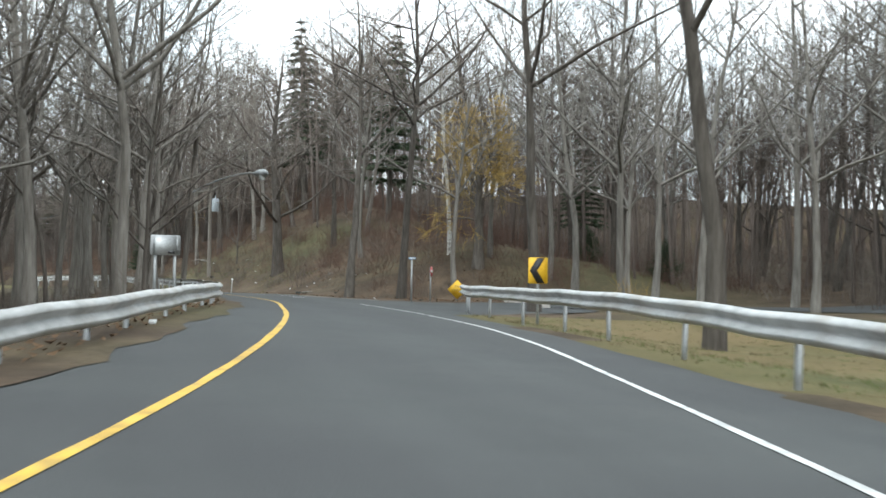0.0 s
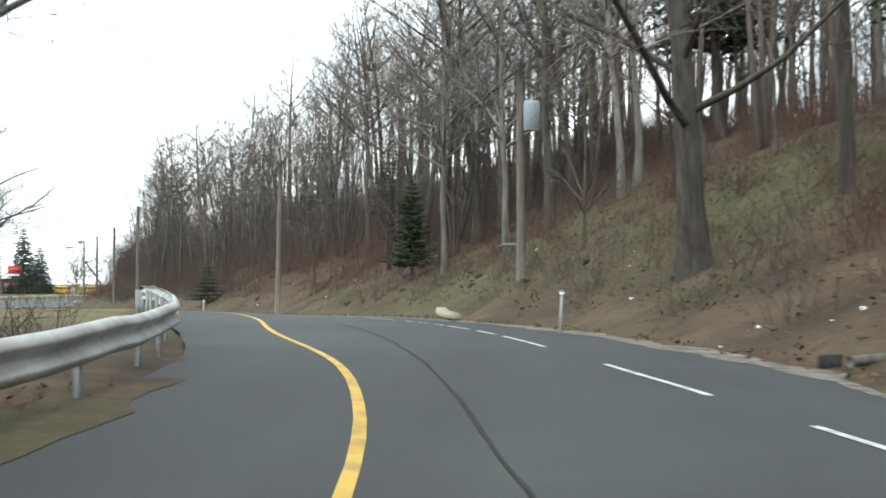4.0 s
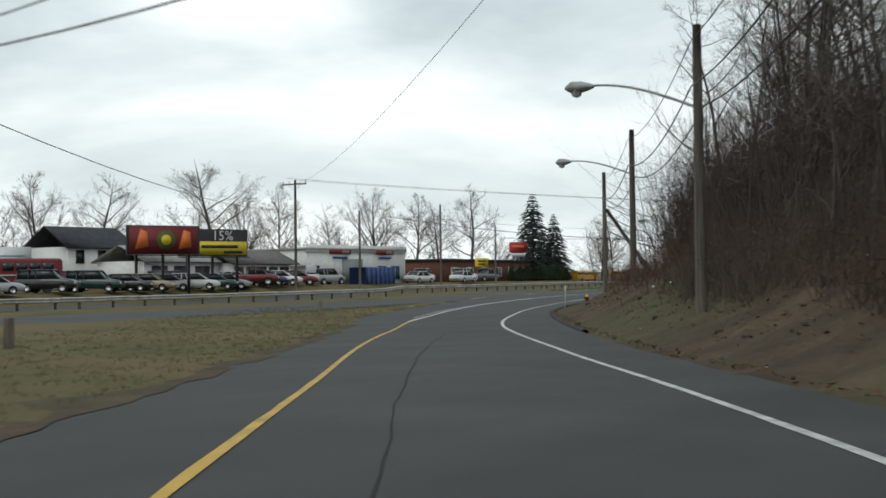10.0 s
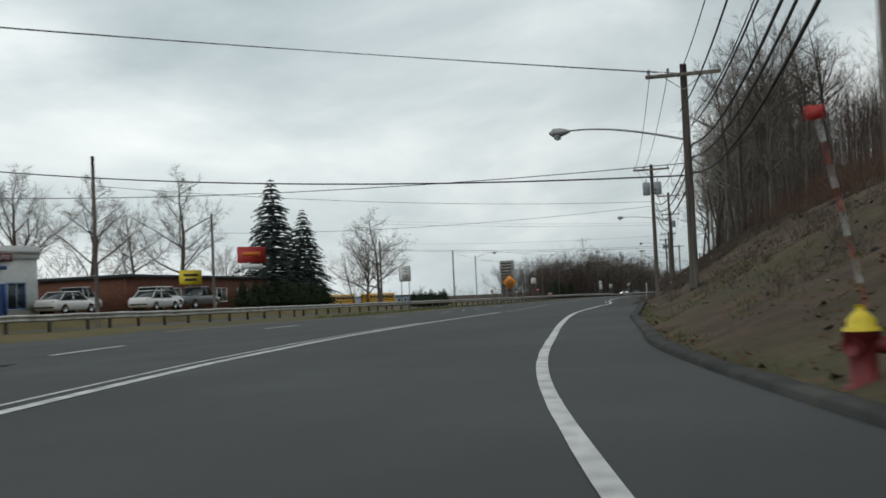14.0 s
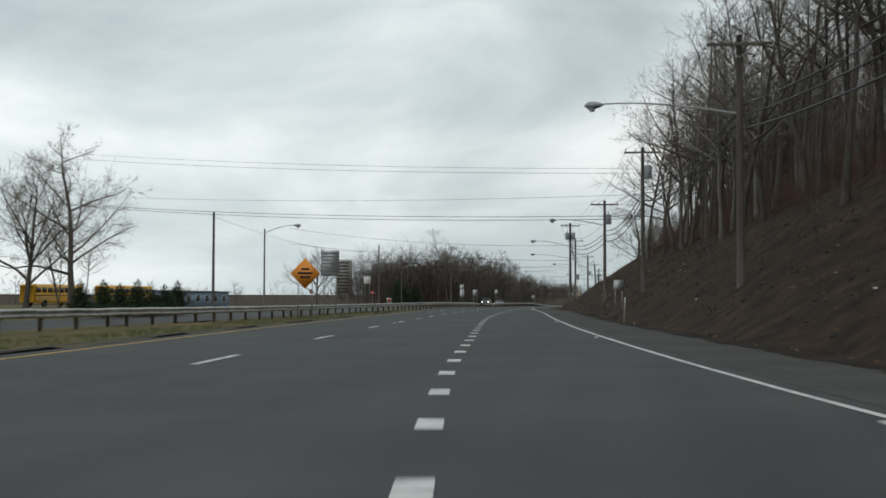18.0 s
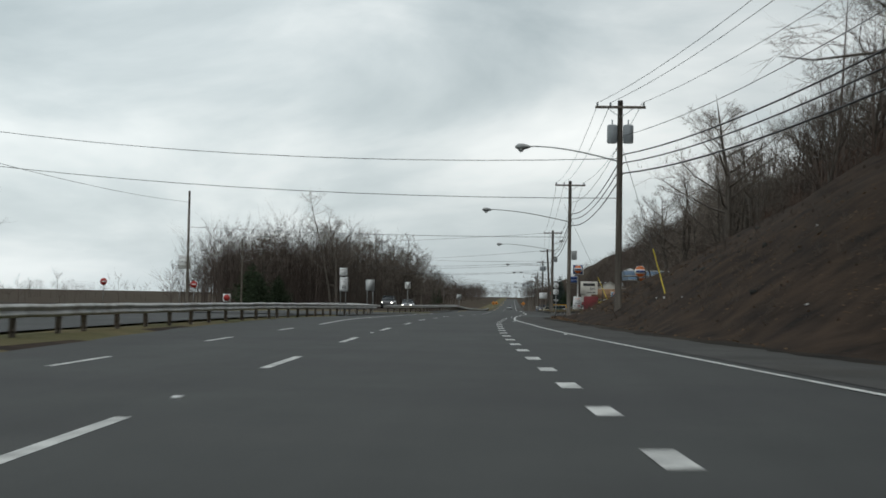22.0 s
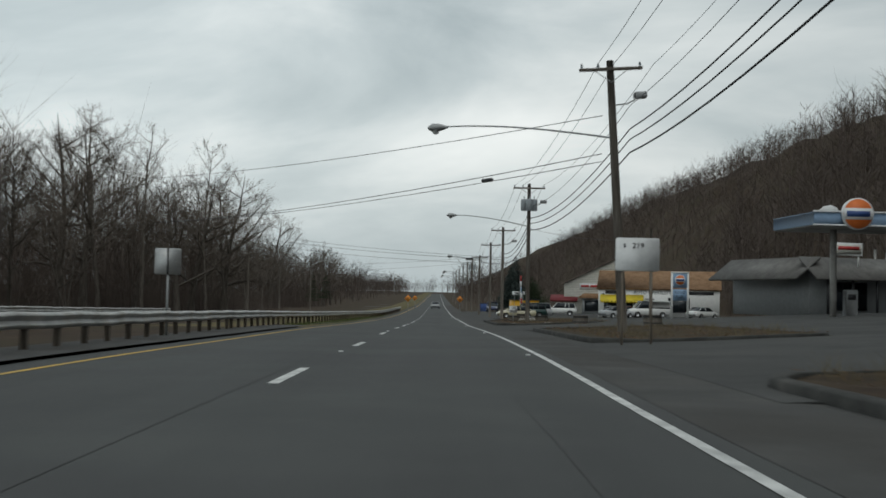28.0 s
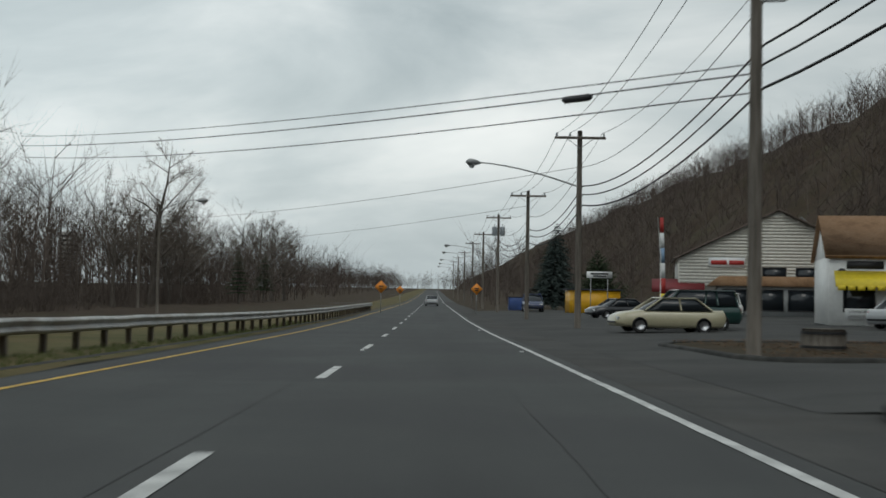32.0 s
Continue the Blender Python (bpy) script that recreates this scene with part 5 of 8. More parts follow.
flakes("leaf_litter", np.concatenate([spots_sd(3500, 526, 556, 0.4, 9, 83), spots_sd(2500, 574, 597, 0.4, 7, 84), spots_sd(2500, 619, 645, 0.4, 7, 85), spots_sd(2600, 655, 667, 1.8, 10, 86)]), 87, "dead leaves covering the planting strips", "dry_leaf", 0.018, 0.04, up=0.17)
tufts("dead_weeds", np.concatenate([spots_sd(900, 527, 556, 0.8, 8, 88), spots_sd(300, 575, 597, 0.8, 7, 89), spots_sd(260, 619, 645, 0.8, 7, 90)]), 91, "dry dead weeds on the planting strips", "dry_grass", 7, 0.2, 0.55)
sl = part("concrete_slab", Bits().prism([(-0.44, -0.16), (-0.20, -0.27), (0.16, -0.22), (0.42, -0.06), (0.36, 0.17), (0.05, 0.14), (-0.12, 0.25), (-0.40, 0.12)], 0.09).mesh("concrete_slab", M["slab"]), None, at=Matrix.Translation((1.95, 80.6, gz(1.95, 80.6) + 0.17)) @ Matrix.Scale(0.86, 4) @ Euler((radians(-52), radians(16), 0.35)).to_matrix().to_4x4())
tagged(sl, "broken tan slab lying at the road's edge", "slab")
for x, y, r in ((16.0, 52.0, 0.7), (14.4, 44.0, 0.35)):
    rk = Bits().tube([(0, 0, -0.2), (0, 0, 0.1), (0.05, 0, r * 0.55), (0.1, 0.05, r * 0.75)], [r * 0.95, r, r * 0.7, r * 0.15], 9)
    tagged(part("boulder", rk.mesh("boulder", M["stone"], True), None, at=Matrix.Translation((x, y, gz(x, y)))), "grey rounded boulder on the lawn", "boulder")
for x, y, L, a in ((7.5, 62.0, 4.5, 0.5), (4.0, 90.5, 3.5, 1.9), (9.5, 66.5, 3.0, 0.2), (-62.0, 452.0, 4.0, 0.9), (-66.2, 466.0, 2.2, 1.3)):
    lg = Bits().tube([(0, 0, 0), (L * 0.5, 0.1, 0.08), (L, -0.1, 0.02)], [0.07, 0.06, 0.03], 7)
    tagged(part("fallen_branch", lg.mesh("fallen_branch", M["bark_grey"], True), None, at=Matrix.Translation((x, y, gz(x, y) + 0.08)) @ Matrix.Rotation(a, 4, "Z")), "fallen bare branch lying in the leaves", "branch")
# ---- guardrails ----
W_PROFILE = [(0.0, 0.43), (0.03, 0.445), (0.08, 0.485), (0.08, 0.515), (0.005, 0.575), (0.005, 0.60), (0.08, 0.66), (0.08, 0.69), (0.03, 0.73), (0.0, 0.745)]
POST_MESH = Bits().box((0, 0, 0.15), (0.16, 0.12, 1.10), bevel=0.012).mesh("post", M["wood_post"])
STEEL_POST_MESH = Bits().box((0, 0, 0.12), (0.07, 0.010, 1.10)).box((0.035, 0, 0.12), (0.010, 0.06, 1.10)).box((-0.035, 0, 0.12), (0.010, 0.06, 1.10)).mesh("post", M["steel"])
BLOCK_MESH = Bits().box((0, 0, 0.58), (0.14, 0.16, 0.34), bevel=0.012).mesh("block", M["wood_post"])


def guardrail(pts, label, group, post_mesh=POST_MESH, face=1, spacing=1.9, block=False, turn_down=(False, False), both=False, up=0.0):
    """A W-beam rail along world points; face: +1 if it faces right of its direction."""
    pts = np.asarray(pts, float)
    u = np.concatenate([[0], np.cumsum(np.linalg.norm(np.diff(pts[:, :2], axis=0), axis=1))])
    n = max(3, int(u[-1] / 1.0))
    q = np.linspace(0, u[-1], n)
    p = np.stack([np.interp(q, u, pts[:, c]) for c in range(3)], -1)
    d = np.gradient(p[:, :2], axis=0)
    d /= np.linalg.norm(d, axis=1)[:, None]
    nrm = np.stack([d[:, 1], -d[:, 0]], -1) * face
    home = thing("guardrail", label, "guardrail", Matrix.Translation(Vector(p[0])), group)
    prof = np.array(W_PROFILE)
    for side in ((1, -1) if both else (1,)):
        loop = np.concatenate([prof, (prof - [0.008, 0])[::-1]])
        drop = np.zeros(n)
        for end, on in ((0, turn_down[0]), (1, turn_down[1])):
            if on:
                e = q if end == 0 else u[-1] - q
                drop += 0.42 * smooth01((2.5 - e) / 2.5)
        wob = 0.02 * fnoise(q, q, 3.0, 8)
        off = (loop[None, :, 0] + (0.10 if both else 0.0)) * side
        v = np.stack([p[:, None, 0] + nrm[:, None, 0] * off, p[:, None, 1] + nrm[:, None, 1] * off, p[:, None, 2] + loop[None, :, 1] + (wob - drop)[:, None] + up], -1) - p[0]
        k = len(loop)
        i = (np.arange(n - 1)[:, None] * k + np.arange(k)[None])
        j = (np.arange(n - 1)[:, None] * k + (np.arange(k)[None] + 1) % k)
        f = np.stack([i, j, j + k, i + k], -1).reshape(-1, 4)
        part("beam", mesh_of("beam", v.reshape(-1, 3), f, M["galv"], True), home)
    rng = random.Random(int(u[-1] * 10))
    for a in np.arange(0.9, u[-1], spacing):
        i = int(np.searchsorted(q, a))
        i = min(i, n - 1)
        ang = math.atan2(d[i, 1], d[i, 0])
        c = p[i] - p[0]
        back = 0.0 if both else -0.10
        part("post", post_mesh, home, at=Matrix.Translation((c[0] + nrm[i, 0] * back, c[1] + nrm[i, 1] * back, c[2] - 0.02 + up)) @ Matrix.Rotation(ang + rng.uniform(-0.05, 0.05), 4, "Z") @ Matrix.Rotation(rng.uniform(-0.04, 0.04), 4, "X"))
        if block:
            part("block", BLOCK_MESH, home, at=Matrix.Translation((c[0], c[1], c[2] + up)) @ Matrix.Rotation(ang, 4, "Z"))
    return home


def run_sd(s0, s1, off, step=2.0, up=0.0, level=False):
    s = np.arange(s0, s1 + 0.01, step)
    d = off(s) if callable(off) else off
    return at_sd(s, d, up - (cant_drop(s, d) if level else 0.0))


guardrail(run_sd(-30, 92, lambda s: EDGE_L(s) - np.interp(s, [-30, 12, 36, 47, 80], [0.3, 0.25, 0.2, 0.13, 0.15]), up=np.interp(np.arange(-30, 92.01, 2.0), [-30, 62, 76, 92], [-0.12, -0.12, 0.08, 0.1]), level=True), "weathered pale steel guardrail on posts along the ramp", "ramp guardrails", STEEL_POST_MESH, 1, 2.6)
guardrail(run_sd(-30, 40.5, table((-30, 4.65), (12, 4.09), (25, 3.90), (34, 4.27), (40.5, 6.06)), up=-0.14, level=True), "grey steel guardrail on posts along the ramp's outer edge", "ramp guardrails", STEEL_POST_MESH, -1, 3.8)
ry = np.arange(-60, 466, 3.0)
rx = RAIL_X(ry)
guardrail(np.stack([rx, ry, road_z(rx, ry) + 0.03], -1), "long weathered double-sided guardrail on wooden posts in the median", "median guardrails", POST_MESH, 1, 2.9, both=True)
guardrail(run_sd(497, 760, table((497, -11.5), (512, -9.0), (535, -7.1), (560, -7.4), (600, -7.9), (650, -7.8), (690, -6.6), (760, -6.4))), "weathered double-sided guardrail with rust on wooden posts in the median", "median guardrails", POST_MESH, 1, 1.95, both=True)
guardrail(run_sd(508, 640, table((508, -22), (640, -22))), "far guardrail beyond the opposite carriageway", "median guardrails", POST_MESH, 1, 3.8)
guardrail([(-92.5, 476.0, 0.1), (-91.5, 470.0, 0.1), (-89.6, 466.0, 0.1)], "short curved guardrail end at the median opening", "median guardrails", POST_MESH, 1, 1.9)
guardrail([(x, y, gz(x, y)) for x, y in ((-65.3, 487.4), (-64.6, 485.2), (-63.4, 481.6), (-62.0, 477.4), (-60.6, 473.0), (-59.2, 468.6), (-57.6, 464.0))], "guardrail on posts descending the bank above the forecourt", "bank guardrail", POST_MESH, -1, 2.0)

# median verge between the rail and the lanes: dark weathered asphalt and grass
strip("median_kerb", 262, 398, lambda s: EDGE_L(s) - 0.3, lambda s: EDGE_L(s) + 0.02, M["kerb"], 0.05, "low dark asphalt kerb along the median", "kerb")
strip("median_kerb", 600, 900, lambda s: EDGE_L(s) - 0.22, lambda s: EDGE_L(s) + 0.02, M["kerb"], 0.10, "low dark asphalt kerb along the median", "kerb")
strip("median_pavement", 508, 600, lambda s: EDGE_L(s) - 1.8, lambda s: EDGE_L(s) - 0.0, M["shoulder"], 0.06, "patched asphalt strip below the median guardrail", "pavement")
strip("turnaround", 462, 500, lambda s: EDGE_L(s) - 14, lambda s: EDGE_L(s) + 0.1, M["asphalt"], 0.05, "asphalt crossover through the median", "road", cols=5)


def kerb_run(pts, label, h=0.14, w=0.2):
    """An upright kerb along world points."""
    pts = np.asarray(pts, float)
    d = np.gradient(pts[:, :2], axis=0)
    d /= np.linalg.norm(d, axis=1)[:, None]
    nrm = np.stack([d[:, 1], -d[:, 0]], -1)
    prof = np.array([(-w / 2, -0.1), (-w / 2, h * 0.7), (-w * 0.3, h), (w * 0.4, h), (w / 2, h * 0.85), (w / 2, -0.1)])
    n, k = len(pts), len(prof)
    wob = 0.02 * fnoise(np.arange(n) * 1.0, np.zeros(n), 2.0, 3)
    v = np.stack([pts[:, None, 0] + nrm[:, None, 0] * prof[None, :, 0], pts[:, None, 1] + nrm[:, None, 1] * prof[None, :, 0], pts[:, None, 2] + prof[None, :, 1] + wob[:, None] * (prof[None, :, 1] > 0)], -1)
    i = (np.arange(n - 1)[:, None] * k + np.arange(k - 1)[None]).ravel()
    f = np.stack([i, i + k, i + k + 1, i + 1], -1)
    return tagged(new("kerb", mesh_of("kerb", v.reshape(-1, 3), f, M["kerb"])), label, "kerb", kind="structure")


kerb_run(run_sd(170, 250, lambda s: EDGE_R(s) + 0.05, 1.0), "low dark asphalt kerb at the foot of the bank", 0.07, 0.2)

# forecourts on the right


def lot(name, s0, s1, d0, d1, label, up=0.05, mat="asphalt_lot"):
    s, d = np.meshgrid(np.arange(s0, s1 + 0.1, 2.0), np.arange(d0, d1 + 0.1, 2.0))
    p = at_sd(s, d)
    e = smooth01((d - EDGE_R(s) + 0.1) / 1.6)
    z = p[..., 2] + 0.008 + (land(p[..., 0], p[..., 1], False) + up - p[..., 2]) * e
    ny, nx = s.shape
    v = np.stack([p[..., 0], p[..., 1], z], -1).reshape(-1, 3)
    i = (np.arange(ny - 1)[:, None] * nx + np.arange(nx - 1)[None]).ravel()
    return tagged(new(name, mesh_of(name, v, np.stack([i, i + nx, i + nx + 1, i + 1], -1), M[mat])), label, "pavement", kind="structure")


lot("forecourt_lot", 546, 640, 12, 44, "wide asphalt forecourt of the filling station")
lot("shop_lot", 628, 780, 11.5, 42, "asphalt parking lot before the shops")
lot("driveway", 552, 574, 4.0, 12.5, "asphalt driveway into the filling station", 0.055)
lot("driveway", 596, 620, 4.0, 14, "asphalt driveway into the shop's lot", 0.055)
lot("driveway", 645, 760, 4.0, 12.5, "asphalt driveway into the shop's lot", 0.055)
lot("side_street", 488, 516, 3.4, 14.5, "asphalt side drive below the bank", 0.05)
SIDE = np.array([(12.0, 45.0), (14.5, 46.5), (20.0, 47.0), (34.0, 42.0), (50.0, 34.0)])


def side_road():
    u = np.linspace(0, 4, 25)
    c = np.stack([np.interp(u, np.arange(5), SIDE[:, k]) for k in range(2)], -1)
    d = np.gradient(c, axis=0)
    d /= np.linalg.norm(d, axis=1)[:, None]
    nrm = np.stack([-d[:, 1], d[:, 0]], -1)
    rows = []
    for w in (-3.4, -1.2, 1.2, 3.4):
        q = c + nrm * w
        ss, dd, zr = sd_of(q[:, 0], q[:, 1])
        k = smooth01((dd - EDGE_R(ss)) / 1.5)
        rows.append(np.stack([q[:, 0], q[:, 1], (zr + 0.008) * (1 - k) + (land(q[:, 0], q[:, 1], False) + 0.035) * k], -1))
    v = np.stack(rows, 1).reshape(-1, 3)
    i = (np.arange(24)[:, None] * 4 + np.arange(3)[None]).ravel()
    tagged(new("side_road", mesh_of("side_road", v, np.stack([i, i + 4, i + 5, i + 1], -1), M["asphalt"])), "narrow asphalt side road leaving the ramp", "road", kind="structure")


side_road()


def island(s0, s1, d0, d1, label):
    """A raised bed of litter and gravel with a kerb round it."""
    r = 2.2
    ring = []
    for cs, cd, a0 in ((s1 - r, d1 - r, 0), (s0 + r, d1 - r, 90), (s0 + r, d0 + r * 0.6, 180), (s1 - r, d0 + r * 0.6, 270)):
        for a in range(0, 91, 18):
            th = radians(a0 + a)
            rd = r if d1 - d0 > 5 else (d1 - d0) / 2.4
            ring.append(at_sd(cs + r * math.cos(th), cd + rd * 0.6 * math.sin(th)))
    ring = np.array(ring)
    ring[:, 2] = land(ring[:, 0], ring[:, 1], False) + 0.03
    kerb_run(np.concatenate([ring, ring[:2]]), "dark worn kerb around a planting strip", 0.11, 0.25)
    c = ring.mean(0)
    vs, fs = [], []
    rings = 7
    for k in range(rings):
        t = 1 - k / (rings - 1)
        p = c + (ring - c) * max(t, 0.001)
        p[:, 2] = land(p[:, 0], p[:, 1], False) + 0.08 + 0.10 * (1 - t) + 0.05 * fnoise(p[:, 0], p[:, 1], 0.8, 2)
        vs.append(p)
    n = len(ring)
    for k in range(rings - 1):
        for q in range(n):
            fs.append((k * n + q, k * n + (q + 1) % n, (k + 1) * n + (q + 1) % n, (k + 1) * n + q))
    tagged(new("planting_strip", mesh_of("planting_strip", np.concatenate(vs), np.array(fs), [M["ground"]], True)), label, "planting strip", kind="structure")


island(527, 556, 4.6, 15.0, "raised strip of dead weeds and gravel beside the forecourt")
island(574, 597, 4.9, 13.0, "raised strip of dark soil and dead leaves between driveways")
island(618, 645.5, 4.4, 12.0, "raised strip of dead leaves and rubble before the shops")
island(655, 667, 6.2, 15.0, "leaf-covered planting bed beside the parking lot")

# ---- utility poles ----


def utility_pole(x, y, top, arm=None, lamp=None, cans=0, box=None, lean=0.0, r=0.15, label="", back_lamp=False, z0=None, arm_len=2.4, dark=False):
    """A wooden pole; arm: 'cross' for a crossarm; lamp: world place of a street lamp's head; cans: transformers."""
    z0 = gz(x, y) if z0 is None else z0
    h = top - z0
    words = "weathered wooden utility pole"
    if arm:
        words += " with crossarm"
    if cans:
        words += (" and" if arm else " with") + " transformers"
    if lamp is not None:
        words += " and street lamp"
    home = thing("utility_pole", label or words, "utility pole", Matrix.Translation((x, y, z0)) @ Matrix.Rotation(lean, 4, "Y"), "utility poles")
    zz = np.linspace(-0.4, h, 6)
    part("pole", Bits().tube(np.stack([0 * zz, 0 * zz, zz], -1), np.linspace(r, r * 0.72, 6), 12).mesh("pole", M["pole_wood"], True), home)
    if arm:
        part("crossarm", Bits().box((0, -r, h - 0.35), (arm_len, 0.10, 0.12), bevel=0.01).mesh("crossarm", M["pole_wood"]), home)
        for sx in (-1, 1):
            part("brace", Bits().tube([(sx * arm_len * 0.28, -r, h - 0.36), (0, -r * 0.9, h - 0.85)], 0.015, 5).mesh("brace", M["steel"]), home)
        for sx in (-0.46, -0.2, 0.46):
            part("insulator", Bits().tube([(sx * arm_len, -r, h - 0.29), (sx * arm_len, -r, h - 0.22), (sx * arm_len, -r, h - 0.12)], [0.03, 0.055, 0.03], 8).mesh("insulator", M["insulator"], True), home)
    for k in range(cans):
        a = (-0.38, 0.38, 0.0)[k] if cans > 1 else 0.34
        yy = -0.12 if k < 2 else -0.42
        zc = h - 1.65
        part("transformer", Bits().tube([(a, yy, zc - 0.42), (a, yy, zc - 0.38), (a, yy, zc + 0.38), (a, yy, zc + 0.45), (a, yy, zc + 0.47)], [0.22, 0.25, 0.25, 0.22, 0.05], 14).tube([(a, yy, zc + 0.45), (a, yy, zc + 0.7)], 0.035, 6).mesh("transformer", M["insulator"], True), home, "grey cylindrical transformer")
    if box is not None:
        part("control_box", Bits().box((r + 0.22, 0, box - z0), (0.42, 0.36, 0.72), bevel=0.03).mesh("control_box", M["steel"]), home, "grey steel cabinet")
    if lamp is not None:
        lx, ly, lz = lamp[0] - x, lamp[1] - y, lamp[2] - z0
        t = np.linspace(0, 1, 9)[:, None]
        a, e = np.array([0, 0, lz - 0.75]), np.array([lx, ly, lz])
        pts = a + (e - a) * t
        pts[:, 2] = a[2] + (e[2] - a[2]) * np.sin(t[:, 0] * 1.57)
        part("lamp_arm", Bits().tube(pts, np.linspace(0.04, 0.028, 9), 7).mesh("lamp_arm", M["steel"], True), home)
        dv = (e - a)[:2]
        dv /= np.linalg.norm(dv) + 1e-9
        d3 = np.array([dv[0], dv[1], 0])
        prof = [e - d3 * 0.05, e + d3 * 0.1, e + d3 * 0.3, e + d3 * 0.55, e + d3 * 0.72]
        head = part("lamp_head", Bits().tube(np.array(prof) - [0, 0, 0.02], [0.04, 0.10, 0.15, 0.16, 0.04], 10).mesh("lamp_head", M["steel"], True), home)
        part("lens", Bits().tube([e + d3 * 0.42 - [0, 0, 0.08], e + d3 * 0.42 - [0, 0, 0.24], e + d3 * 0.42 - [0, 0, 0.28]], [0.14, 0.12, 0.03], 10).mesh("lens", M["lamp_glass"], True), head)
    if back_lamp:
        part("flood_arm", Bits().tube([(0, 0, h - 1.7), (0.6, 0.1, h - 1.65), (0.9, 0.1, h - 1.5)], 0.03, 6).mesh("flood_arm", M["steel"]), home)
        part("floodlight", Bits().box((1.1, 0.05, h - 1.35), (0.5, 0.35, 0.25), bevel=0.05).mesh("floodlight", M["steel"]), home, "grey floodlight head")
    return home


POLES = {
    "a": (-7.24, 103.7, 7.7), "b": (-24.0, 135.9, 7.9), "c": (-32.9, 157.1, 7.5), "d": (-41.66, 177.5, 7.6), "e": (-50.3, 197.35, 7.65),
    "f": (-54.0, 226.9, 7.8), "h": (-59.4, 269.7, 9.1), "i": (-62.5, 317.8, 11.0), "j": (-65.3, 352.5, 11.2),
    "k": (-68.0, 378.0, 9.8), "l": (-72.7, 425.3, 10.9), "m": (-73.3, 463.8, 10.9), "n": (-72.7, 524.0, 10.6), "o": (-71.5, 570.2, 10.3),
    "p": (-71.7, 616.4, 10.0), "q": (-72.2, 643.3, 8.3), "r": (-72.0, 675.4, 8.3), "s": (-72.5, 700.0, 7.6), "t": (-72.6, 735.0, 8.4), "u": (-72.6, 770.0, 8.6), "v": (-72.6, 810.0, 9.2), "w": (-72.6, 860.0, 9.6), "x": (-72.6, 920.0, 10.5), "y": (-72.6, 990.0, 11.5),
}
P = POLES
utility_pole(*P["a"], label="leaning weathered wooden utility pole on the slope", lean=0.02, z0=1.0, r=0.13)
utility_pole(*P["b"])
utility_pole(*P["c"], lamp=(-35.57, 156.9, 6.2))
utility_pole(*P["d"], lamp=(-44.6, 177.8, 6.45))
utility_pole(*P["e"], z0=-0.3, label="tall wooden utility pole with a slanting brace pole")
utility_pole(*P["f"], arm="cross", lamp=(-58.0, 228.0, 6.1))
utility_pole(*P["h"], arm="cross", cans=2)
utility_pole(*P["i"], arm="cross", lamp=(-67.6, 319.6, 8.8))
utility_pole(*P["j"], arm="cross", cans=1)
utility_pole(*P["k"], arm="cross", cans=1, lamp=(-72.4, 381.5, 8.4))
utility_pole(*P["l"], arm="cross", cans=2, lamp=(-77.0, 425.7, 8.7), r=0.17)
utility_pole(*P["m"], arm="cross", lamp=(-79.5, 461.8, 8.4), box=5.0, r=0.17)
utility_pole(*P["n"], arm="cross", box=6.9, lamp=(-79.2, 524.5, 8.8), r=0.19, back_lamp=True)
utility_pole(*P["o"], arm="cross", lamp=(-77.8, 570.6, 8.1), lean=-0.06, r=0.19, back_lamp=True)
utility_pole(*P["p"], arm="cross", cans=3, lamp=(-77.2, 616.1, 7.5), r=0.17, back_lamp=True)
utility_pole(*P["q"], arm="cross", back_lamp=True, r=0.16)
utility_pole(*P["r"], arm="cross", lamp=(-76.8, 672.5, 6.4), r=0.16)
utility_pole(*P["s"], arm="cross")
utility_pole(*P["t"], arm="cross", cans=2)
for key in "uvwxy":
    utility_pole(*P[key], arm="cross", lamp=(P[key][0] - 4.2, P[key][1] - 1, P[key][2] - 1.8))
# the brace pole and its foot on the bank
part_home = thing("brace_pole", "slanting wooden brace pole propping a utility pole", "utility pole", Matrix.Translation((-50.3, 197.35, 0)))
part("pole", Bits().tube([(0.14, 0.0, 5.4), (2.9, 0.5, 1.25)], [0.10, 0.13], 10).mesh("pole", M["pole_wood"], True), part_home)

LEFT_POLES = [(-46.8, 143.9, 6.4), (-82.0, 210.5, 9.6), (-88.7, 248.4, 9.7), (-96.0, 278.0, 8.6), (-100.6, 370.4, 8.5), (-89.8, 233.0, 8.4), (-106.6, 473.6, 10.6), (-100.0, 662.5, 6.8), (-104.5, 725.0, 7.2), (-99.0, 330.0, 8.4)]
for q, (x, y, t) in enumerate(LEFT_POLES):
    utility_pole(x, y, t, arm="cross" if q == 1 else None, r=0.13, z0=-0.3 if q == 0 else None)
for (x, y, t, lx) in ((-101.7, 389.2, 8.2, 3.0), (-106.3, 494.0, 7.4, 2.2), (-96.5, 697.0, 6.0, 2.4)):
    utility_pole(x, y, t, lamp=(x + lx, y, t + 0.35), r=0.10, label="slim pole with a street lamp on a curved arm")
utility_pole(1.25, 49.2, 7.1, lean=0.07, lamp=(3.45, 46.6, 5.65), r=0.115, label="leaning grey wooden utility pole behind the guardrail")
utility_pole(3.9, 84.5, 8.6, cans=1, r=0.14)


